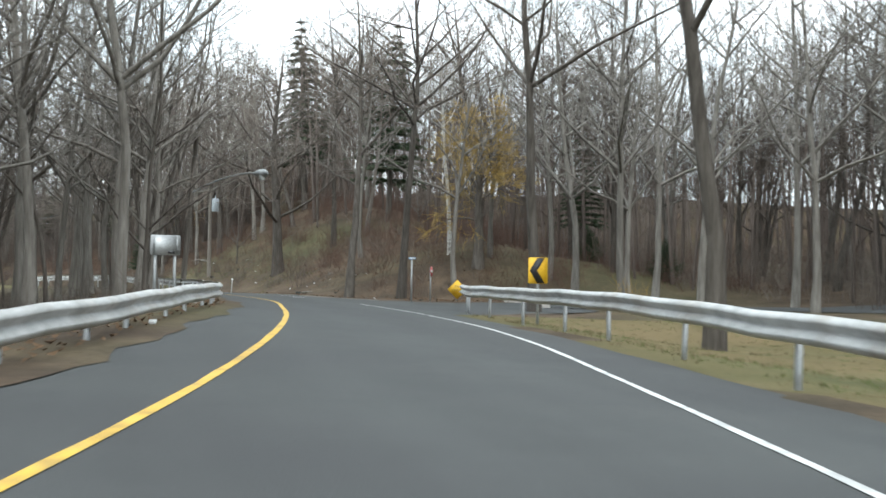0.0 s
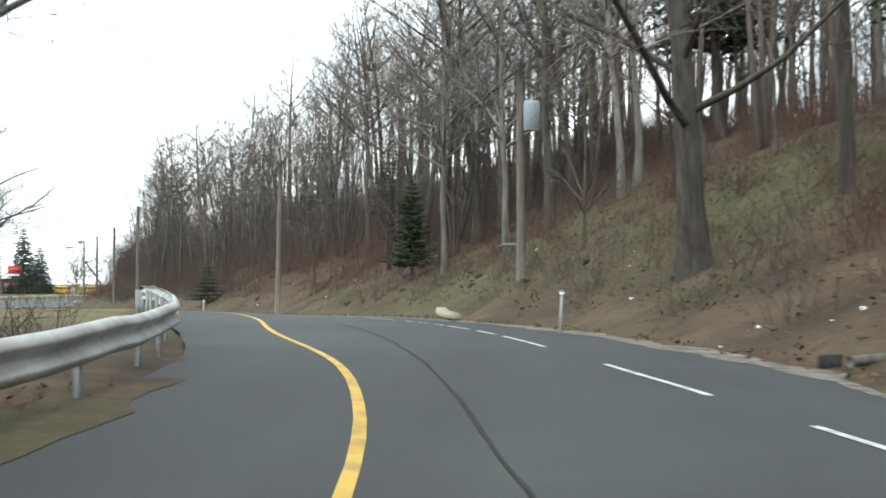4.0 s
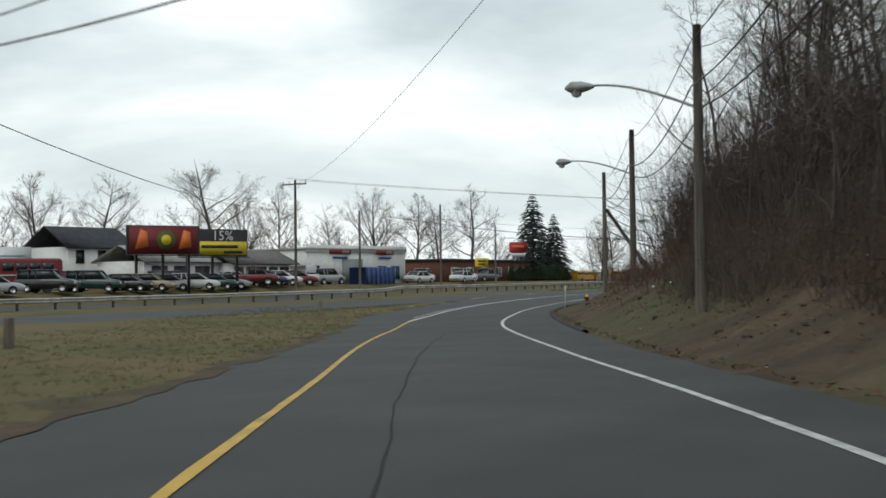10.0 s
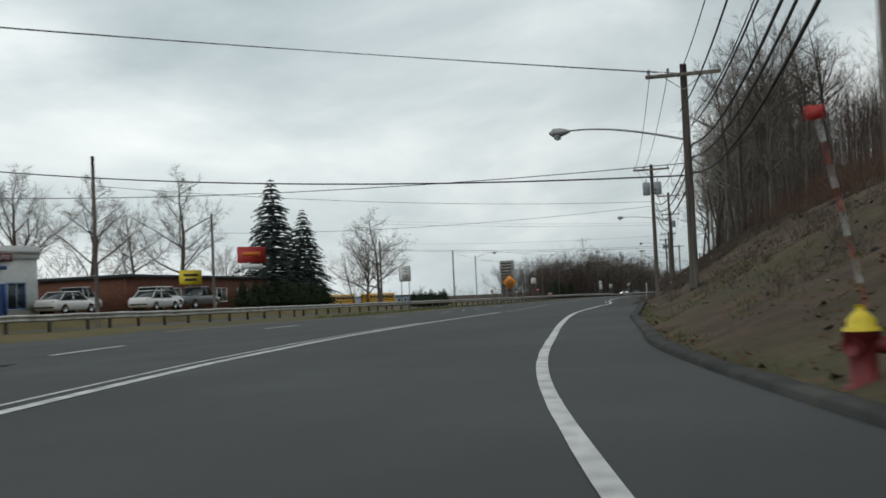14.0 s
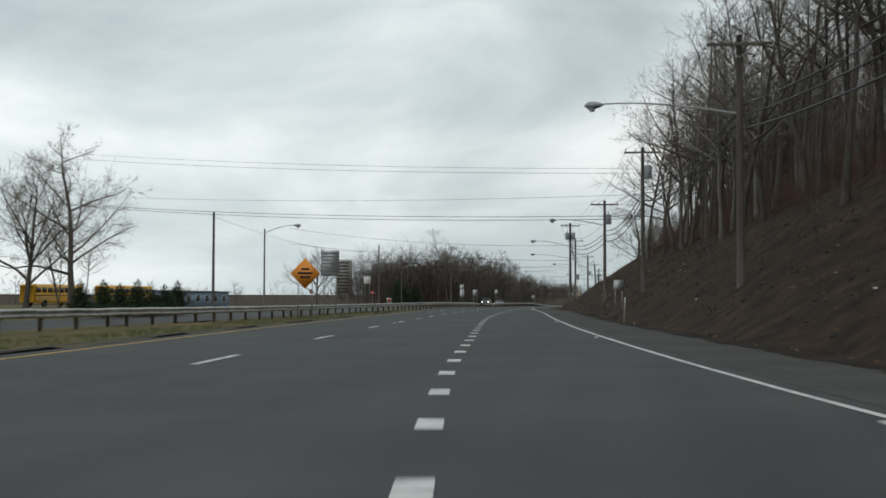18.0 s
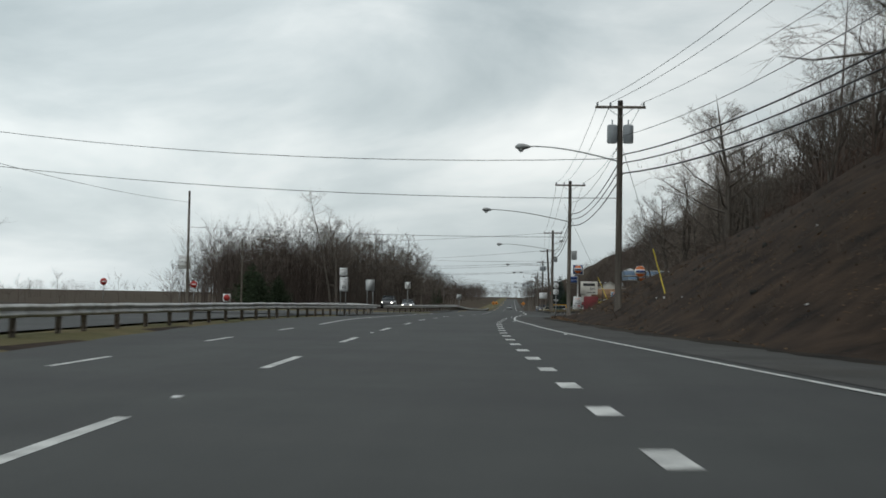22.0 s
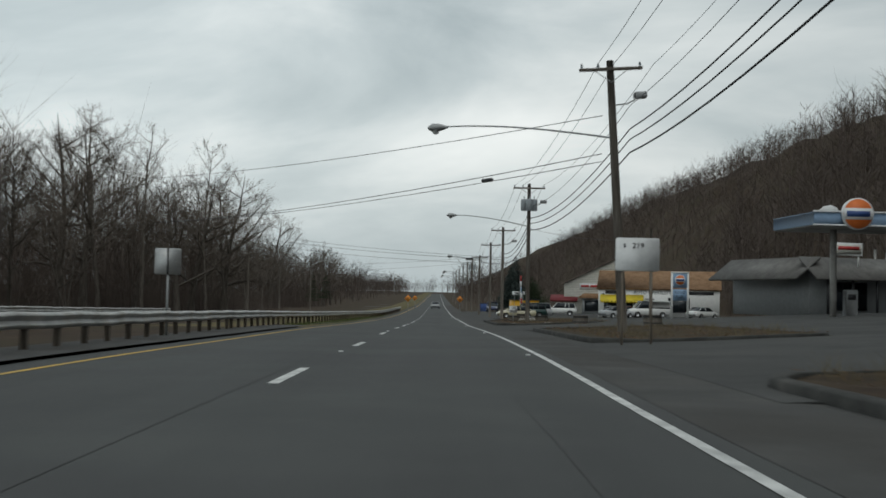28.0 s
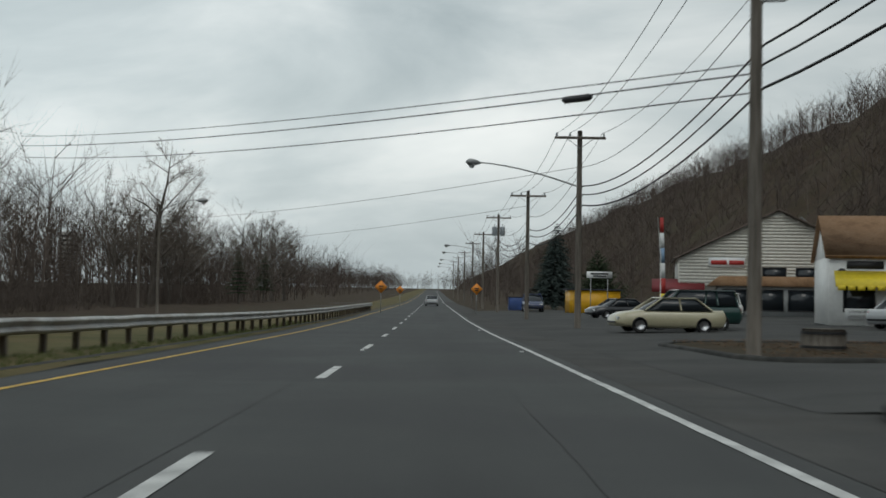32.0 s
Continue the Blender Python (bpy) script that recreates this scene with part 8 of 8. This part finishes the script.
deal = building("auto_dealer", "flat-roofed white auto dealer with red name board", -103.6, 248.5, 80)
walls(deal, 17, 9, 4.0, "white_paint")
part("roof", Bits().box((0, 0, 4.05), (17.3, 9.3, 0.2)).mesh("roof", M["concrete"]), deal)
part("parapet", Bits().box((0, -4.55, 4.1), (17.2, 0.18, 0.8)).mesh("parapet", M["white_paint"]), deal)
for sx, w in ((-3.2, 3.6), (4.6, 3.2)):
    part("marking", Bits().box((sx, -4.66, 3.75), (w, 0.03, 0.5)).mesh("marking", M["dark_red"]), deal)
    part("lettering", lettering("AUTO", 0.42, M["white_sign"]), deal, at=Matrix.Translation((sx + w * 0.25, -4.69, 3.74)))
    part("marking", Bits().box((sx, -4.66, 3.1), (w * 0.7, 0.03, 0.25)).mesh("marking", M["blue"]), deal)
for k in range(2):
    window(deal, 4.2 + k * 2.4, -4.53, 1.3, 1.5, 1.6, frame_mat="sky_blue", bars=1)
part("garage_door", Bits().box((-1.0, -4.54, 1.5), (3.4, 0.08, 2.9)).mesh("garage_door", M["grey_wall"]), deal)
bin_ = thing("skip_container", "large blue steel skip container", "container", Matrix.Translation((-96.2, 246.0, gz(-96.2, 246.0))) @ Matrix.Rotation(radians(90), 4, "Z"))
part("bin", Bits().box((0, 0, 1.0), (6.4, 2.2, 1.9), bevel=0.04).mesh("bin", M["blue"]), bin_)
for k in range(7):
    part("rib", Bits().box((-2.9 + k * 0.97, -1.13, 1.0), (0.12, 0.08, 1.8)).mesh("rib", M["blue"]), bin_)
brown = building("brown_building", "long low brown brick commercial building", -112.0, 306.0, 90)
walls(brown, 44, 9, 3.2, "brick_wall")
part("roof", Bits().box((0, 0, 3.3), (44.5, 9.6, 0.3)).mesh("roof", M["roof_dark"]), brown)
for k in range(8):
    window(brown, -18 + k * 5, -4.53, 1.5, 2.2, 1.3, frame_mat="white_paint", bars=1)


def billboard(x, y, zc, w, h, label, paint):
    b = thing("billboard", label, "billboard", Matrix.Translation((x, y, gz(x, y))) @ Matrix.Rotation(radians(62), 4, "Z"))
    c = zc - gz(x, y)
    part("panel", Bits().box((0, 0, c), (w, 0.25, h), bevel=0.02).mesh("panel", M["dark"]), b)
    for k in range(3):
        part("post", Bits().box((-w * 0.36 + k * w * 0.36, 0.2, (c - h / 2) / 2), (0.2, 0.2, c - h / 2 + 0.8)).mesh("post", M["dark"]), b)
    part("catwalk", Bits().box((0, -0.35, c - h / 2 - 0.08), (w, 0.6, 0.08)).mesh("catwalk", M["dark"]), b)
    paint(b, c)


def art_red(b, c):
    part("poster", Bits().box((0, -0.13, c), (6.2, 0.04, 2.3)).mesh("poster", M["dark_red"]), b, "dark red poster with a round emblem")
    part("emblem", Bits().prism(ring_of(24, 0.85), 0.05, at=(0.2, -0.15, c)).mesh("emblem", M["green_grass"]), b)
    part("emblem", Bits().prism(ring_of(24, 0.45), 0.07, at=(0.2, -0.15, c)).mesh("emblem", M["yellow"]), b)
    for sx, m in ((-1.9, "orange"), (2.0, "orange")):
        part("shape", Bits().prism([(sx - 0.7, -0.8), (sx + 0.5, -0.6), (sx + 0.4, 0.7), (sx - 0.2, 0.9)], 0.05, at=(0, -0.15, c)).mesh("shape", M[m]), b)


def art_black(b, c):
    part("poster", Bits().box((0.2, -0.14, c - 0.5), (6.2, 0.04, 1.25)).mesh("poster", M["yellow"]), b, "yellow lower half of a poster")
    part("lettering", lettering("15%", 1.25, M["white_sign"]), b, at=Matrix.Translation((0.9, -0.15, c + 0.62)))
    part("marking", Bits().box((0.6, -0.165, c - 0.35), (3.6, 0.02, 0.28)).mesh("marking", M["dark"]), b)
    part("marking", Bits().box((1.9, -0.165, c - 0.85), (1.9, 0.02, 0.26)).mesh("marking", M["dark"]), b)
    part("shape", Bits().prism([(-2.6, -1.0), (-1.9, -1.0), (-1.8, 0.5), (-2.2, 0.9), (-2.6, 0.4)], 0.05, at=(0, -0.16, c)).mesh("shape", M["green_grass"]), b)


billboard(-95.2, 209.6, 5.0, 6.6, 2.5, "billboard with a dark red poster on black posts", art_red)
billboard(-95.4, 216.6, 4.9, 6.8, 2.5, "billboard with a black and yellow poster on black posts", art_black)
sign(-99.0, 279.8, 3.55, 2.2, 1.2, "yellow", "square yellow roadside sign on a post", 60, posts=1, category="sign", bars=[(0, 0.2, 1.4, 0.2, "dark"), (0, -0.2, 1.1, 0.2, "dark")])
sign(-101.3, 297.2, 6.0, 3.2, 1.6, "red", "red restaurant sign on two dark posts", 55, posts=2, category="sign", bars=[(0, 0.1, 2.0, 0.4, "orange"), (0, -1.15, 2.4, 0.5, "white_sign")], post_mat="dark")
sign(-104.0, 201.0, 3.6, 3.0, 1.7, "white_sign", "white dealer sign board on posts", 50, posts=2, category="sign", bars=[(0, 0.1, 2.0, 0.15, "sky_blue"), (0, -0.6, 2.2, 0.2, "dark")])
bl = building("blue_building", "low pale blue building with a flat roof and windows", -141.0, 466.0, 84)
walls(bl, 32, 8, 2.5, "sky_blue")
part("roof", Bits().box((0, 0, 2.6), (32.6, 8.6, 0.2)).mesh("roof", M["concrete"]), bl)
for k in range(9):
    window(bl, -14 + k * 3.5, -4.03, 1.4, 1.6, 1.0, frame_mat="white_paint")
tw = building("far_tower", "pale concrete tower block far along the road", -350.0, 1530.0, 0, 0.0)
part("wall", Bits().box((0, 0, 22), (14, 12, 44)).mesh("wall", M["concrete"]), tw)
for k in range(10):
    part("window", Bits().box((0, -6.05, 10.5 + k * 3.4), (12, 0.1, 1.5)).mesh("window", M["glass"]), tw)
# ---- vehicles ----
CAR_KINDS = {
    # length, half width, belt height, roof height, cabin (x positions rear bottom, rear top, front top, front bottom), bonnet height, boot height, wheel radius
    "sedan": (4.6, 0.88, 0.92, 1.43, (-1.75, -1.05, 0.35, 1.15), 0.92, 0.98, 0.32),
    "wagon": (4.6, 0.88, 0.95, 1.48, (-2.15, -1.9, 0.35, 1.15), 0.93, 1.0, 0.32),
    "suv": (4.7, 0.94, 1.12, 1.78, (-2.2, -2.0, 0.45, 1.1), 1.10, 1.12, 0.38),
    "van": (5.6, 1.0, 1.2, 2.1, (-2.7, -2.6, 1.0, 1.7), 1.18, 1.2, 0.38),
    "pickup": (5.3, 0.96, 1.1, 1.78, (-0.4, -0.25, 0.85, 1.45), 1.12, 1.08, 0.40),
}
PAINT = {}


def car_paint(colour):
    if colour not in PAINT:
        m = plain("car_paint", colour, 0.28, 0.0, 2.0, 0.05)
        m.node_tree.nodes["Principled BSDF"].inputs["Coat Weight"].default_value = 0.6
        PAINT[colour] = m
    return PAINT[colour]


def loft(sections, closed=True):
    """Sections of equal point counts joined into one skin with capped ends."""
    a = np.array(sections, float)
    n, k = a.shape[:2]
    i = (np.arange(n - 1)[:, None] * k + np.arange(k)[None])
    j = (np.arange(n - 1)[:, None] * k + (np.arange(k)[None] + 1) % k)
    b = Bits()
    b.add(a.reshape(-1, 3), np.stack([i, j, j + k, i + k], -1).reshape(-1, 4))
    b.f.setdefault(k, []).append(np.array([list(reversed(range(k))), [(n - 1) * k + q for q in range(k)]]))
    return b


def body_section(x, zb, zt, hw):
    r = 0.10
    return [(x, -hw + r, zb), (x, hw - r, zb), (x, hw, zb + r), (x, hw + 0.02, (zb + zt) / 2), (x, hw - 0.03, zt - r), (x, hw - 0.16, zt), (x, -hw + 0.16, zt), (x, -hw + 0.03, zt - r), (x, -hw - 0.02, (zb + zt) / 2), (x, -hw, zb + r)]


CAR_MESH = {}


def car_meshes(kind):
    if kind in CAR_MESH:
        return CAR_MESH[kind]
    L, hw, belt, roof, cab, bon, boot, wr = CAR_KINDS[kind]
    h = L / 2
    base = 0.24 if kind in ("sedan", "wagon") else 0.34
    secs = [body_section(-h, base + 0.16, boot - 0.18, hw - 0.10), body_section(-h + 0.10, base, boot - 0.04, hw - 0.02), body_section(cab[0], base - 0.02, belt if kind != "pickup" else boot, hw), body_section(0, base - 0.04, belt, hw), body_section(cab[3], base - 0.02, bon, hw), body_section(h - 0.45, base, bon - 0.10, hw - 0.04), body_section(h - 0.10, base + 0.02, bon - 0.24, hw - 0.12), body_section(h, base + 0.12, bon - 0.36, hw - 0.24)]
    body = loft(secs)
    t = hw - 0.20
    gl = [[(cab[0], -hw + 0.08, belt - 0.02), (cab[0], hw - 0.08, belt - 0.02), (cab[0] + 0.02, hw - 0.10, belt), (cab[0] + 0.02, -hw + 0.10, belt)],
          [(cab[1], -hw + 0.05, belt - 0.02), (cab[1], hw - 0.05, belt - 0.02), (cab[1], t, roof - 0.03), (cab[1], -t, roof - 0.03)],
          [(cab[2], -hw + 0.05, belt - 0.02), (cab[2], hw - 0.05, belt - 0.02), (cab[2], t, roof - 0.03), (cab[2], -t, roof - 0.03)],
          [(cab[3], -hw + 0.08, belt - 0.04), (cab[3], hw - 0.08, belt - 0.04), (cab[3] - 0.02, hw - 0.12, belt), (cab[3] - 0.02, -hw + 0.12, belt)]]
    glass = loft(gl)
    top = Bits().box(((cab[1] + cab[2]) / 2, 0, roof - 0.015), (cab[2] - cab[1] + 0.12, 2 * t + 0.06, 0.07), bevel=0.03)
    posts = []
    for sg in (-1, 1):
        y0, y1 = sg * (hw - 0.045), sg * (t + 0.01)
        for xb, xt in ((cab[0] + 0.04, cab[1]), ((cab[0] + cab[3]) / 2 - 0.1, (cab[1] + cab[2]) / 2), (cab[3] - 0.04, cab[2])):
            posts.append(Bits().tube([(xb, y0, belt), (xt, y1, roof - 0.02)], 0.04, 4))
        if kind in ("suv", "wagon", "van"):
            xm = cab[1] + 0.75
            posts.append(Bits().tube([(xm, y0, belt), (xm + 0.05, y1, roof - 0.02)], 0.05, 4))
    if kind == "van":
        top.box(((cab[1] - 0.3 + cab[2]) / 2 - 0.35, 0, (belt + roof) / 2), (cab[2] - cab[1] - 0.9, 2 * hw - 0.10, roof - belt - 0.05), bevel=0.06)
    if kind == "pickup":
        top.box((-1.5, 0, boot + 0.01), (1.9, 2 * hw - 0.3, 0.03))
    tyre = Bits().tube([(0, -0.11, 0), (0, -0.09, 0), (0, 0.09, 0), (0, 0.11, 0)], [wr * 0.9, wr, wr, wr * 0.9], 18)
    rim = Bits().tube([(0, -0.115, 0), (0, 0.115, 0)], [wr * 0.62, wr * 0.62], 14)
    lamp = Bits().box((0, 0, 0), (0.10, 0.36, 0.15), bevel=0.03)
    trim = Bits().box((h - 0.05, 0, base + 0.18), (0.12, 2 * hw - 0.5, 0.10), bevel=0.02)
    rear = Bits().box((-h + 0.03, 0, base + 0.2), (0.12, 2 * hw - 0.3, 0.10), bevel=0.02)
    CAR_MESH[kind] = dict(body=body, glass=glass.mesh("cabin_glass", M["glass"]), top=top, posts=posts, tyre=tyre.mesh("tyre", M["black_rubber"], True), rim=rim.mesh("rim", M["chrome"], True), head=lamp.mesh("headlight", M["lamp_glass"]), tail=lamp.mesh("tail_light", M["red"]), trim=(trim.mesh("bumper", M["dark"]), rear.mesh("bumper", M["dark"])), painted={})
    return CAR_MESH[kind]


def car(kind, colour, x, y, yaw, label, group="parked cars", z=None, lit=False):
    L, hw, belt, roof, cab, bon, boot, wr = CAR_KINDS[kind]
    q = car_meshes(kind)
    if colour not in q["painted"]:
        q["painted"][colour] = (q["body"].mesh("body", car_paint(colour), True), q["top"].mesh("roof", car_paint(colour)), [b.mesh("pillar", car_paint(colour)) for b in q["posts"]])
    bm, tm, pm = q["painted"][colour]
    c = thing("car" if kind not in ("van", "pickup") else kind, label, "van" if kind == "van" else "pickup truck" if kind == "pickup" else "car", Matrix.Translation((x, y, (gz(x, y) + 0.06 if z is None else z))) @ Matrix.Rotation(radians(yaw), 4, "Z"), group)
    part("body", bm, c)
    part("cabin_glass", q["glass"], c, "dark window glass")
    part("roof", tm, c)
    for m in pm:
        part("pillar", m, c)
    for m in q["trim"]:
        part("bumper", m, c)
    for sx in (-1, 1):
        for sy in (-1, 1):
            w = part("wheel", q["tyre"], c, "black tyre with bright rim", Matrix.Translation((sx * L * 0.29, sy * (hw - 0.08), wr)))
            part("rim", q["rim"], w)
    for sy in (-1, 1):
        hl = part("headlight", q["head"], c, at=Matrix.Translation((L / 2 - 0.10, sy * (hw - 0.30), bon - 0.34)))
        if lit:
            hl.data = LIT
        part("tail_light", q["tail"], c, "red tail light", Matrix.Translation((-L / 2 + 0.06, sy * (hw - 0.30), boot - 0.22)))
    return c


LIT = Bits().box((0, 0, 0), (0.12, 0.30, 0.17), bevel=0.03).mesh("headlight", glow("lit_headlight", (1.0, 0.97, 0.9), 6.0))
SILVER, WHITE, BLACK, RED, GREEN, BLUEC, TAN, GOLD, GREY = (0.42, 0.43, 0.44), (0.72, 0.72, 0.70), (0.012, 0.013, 0.016), (0.16, 0.012, 0.015), (0.012, 0.045, 0.040), (0.02, 0.035, 0.10), (0.32, 0.25, 0.17), (0.44, 0.40, 0.27), (0.14, 0.15, 0.16)
rng_c = random.Random(5)
row = [("suv", BLACK, 197.0), ("suv", GREEN, 202.3), ("sedan", BLACK, 205.4), ("wagon", TAN, 208.4), ("sedan", SILVER, 211.6), ("wagon", WHITE, 214.4), ("sedan", GREEN, 217.2), ("sedan", SILVER, 219.8), ("pickup", RED, 222.6), ("sedan", BLUEC, 225.4), ("sedan", WHITE, 228.2), ("sedan", RED, 231.0)]
NAMES = {SILVER: "silver", WHITE: "white", BLACK: "black", RED: "dark red", GREEN: "dark green", BLUEC: "dark blue", TAN: "tan", GOLD: "pale gold", GREY: "grey"}
KIND_WORD = {"sedan": "sedan", "wagon": "station wagon", "suv": "sport utility car", "van": "cargo van", "pickup": "pickup truck"}
for kind, col, y in row:
    car(kind, col, -96.0 + rng_c.uniform(-0.5, 0.5), y, rng_c.choice((35, 40, 30)), f"{NAMES[col]} {KIND_WORD[kind]} parked in the dealer's front row", "dealer's cars")
for kind, col, x, y in (("sedan", SILVER, -94.8, 190.5), ("sedan", GREY, -95.0, 184.0), ("wagon", WHITE, -101.0, 212.0), ("suv", GREY, -101.5, 218.0), ("sedan", WHITE, -100.5, 226.0), ("suv", WHITE, -101, 204.0)):
    car(kind, col, x, y, rng_c.choice((60, 75, 90)), f"{NAMES[col]} {KIND_WORD[kind]} parked in the dealer's lot", "dealer's cars")
for kind, col, x, y, yaw in (("suv", SILVER, -98.5, 240.0, 80), ("van", WHITE, -98.8, 237.0, 100), ("sedan", WHITE, -96.5, 257.5, 85), ("pickup", SILVER, -98.5, 261.5, 95), ("sedan", WHITE, -95.6, 267.5, 88), ("suv", WHITE, -98.4, 273.5, 90), ("pickup", GREY, -98.5, 279.5, 85)):
    car(kind, col, x, y, yaw, f"{NAMES[col]} {KIND_WORD[kind]} parked outside the white dealer building", "dealer's cars")
# a red bus in the lot and school buses
def bus(x, y, yaw, length, mat, label, stripe="dark"):
    b = thing("bus", label, "bus", Matrix.Translation((x, y, gz(x, y) + 0.03)) @ Matrix.Rotation(radians(yaw), 4, "Z"))
    part("body", Bits().box((0, 0, 1.65), (length, 2.4, 2.3), bevel=0.18).box((length / 2 + 0.4, 0, 1.05), (0.9, 2.1, 1.1), bevel=0.15).mesh("body", M[mat]), b)
    n = int(length / 1.1)
    for k in range(n):
        for sy in (-1, 1):
            part("window", Bits().box((-length / 2 + 0.7 + k * 1.1, sy * 1.2, 2.1), (0.9, 0.04, 0.62)).mesh("window", M["glass"]), b)
    part("windscreen", Bits().box((length / 2, 0, 2.1), (0.05, 2.0, 0.8)).mesh("windscreen", M["glass"]), b)
    for sy in (-1, 1):
        part("stripe", Bits().box((0, sy * 1.205, 1.45), (length - 0.3, 0.02, 0.08)).mesh("stripe", M[stripe]), b)
        for sx in (-0.3, 0.32):
            w = part("wheel", Bits().tube([(sx * length, sy * 1.1 - 0.12, 0.45), (sx * length, sy * 1.1 + 0.12, 0.45)], 0.45, 16).mesh("wheel", M["black_rubber"]), b)


bus(-101.0, 198.2, 70, 7.5, "dark_red", "dark red and grey shuttle bus parked in the lot", "white_sign")
bus(-133.0, 429.0, 75, 9.5, "bus_yellow", "yellow school bus with black stripes parked across the road")
bus(-137.0, 416.0, 78, 9.5, "bus_yellow", "second yellow school bus parked behind the first")
# shop lot
car("sedan", GOLD, -69.2, 668.5, 187, "pale gold sedan parked facing the road", "cars at the shops")
car("suv", GREEN, -67.6, 672.5, 185, "dark green sport utility car parked at the shops", "cars at the shops")
car("suv", SILVER, -66.6, 676.5, 187, "silver sport utility car parked at the shops", "cars at the shops")
car("suv", WHITE, -61.0, 698.0, 175, "white sport utility car parked before the restaurant", "cars at the shops")
car("van", WHITE, -51.8, 679.0, 188, "white cargo van parked by the upholstery shop", "cars at the shops")
car("sedan", SILVER, -56.2, 675.5, 30, "silver sedan parked beside a white van", "cars at the shops")
car("sedan", WHITE, -45.5, 676.0, 40, "white sedan parked at the end of the lot", "cars at the shops")
car("sedan", RED, -54.6, 679.5, 30, "dark red sedan parked at the shops", "cars at the shops")
car("suv", BLUEC, -68.8, 740.0, 270, "dark blue hatchback parked by the roadside", "cars at the shops")
car("sedan", BLACK, -65.5, 706.0, 200, "black sedan parked before the restaurant", "cars at the shops")
# traffic: stands where it is seen most
car("sedan", GREY, -94.0, 556.0, 270, "grey sedan with lit headlights in the opposite lanes", "traffic", lit=True)
car("suv", BLACK, -95.5, 541.0, 270, "black sport utility car in the opposite lanes", "traffic", lit=True)
car("sedan", SILVER, -78.9, 792.0, 90, "silver sedan far ahead in the lane", "traffic")
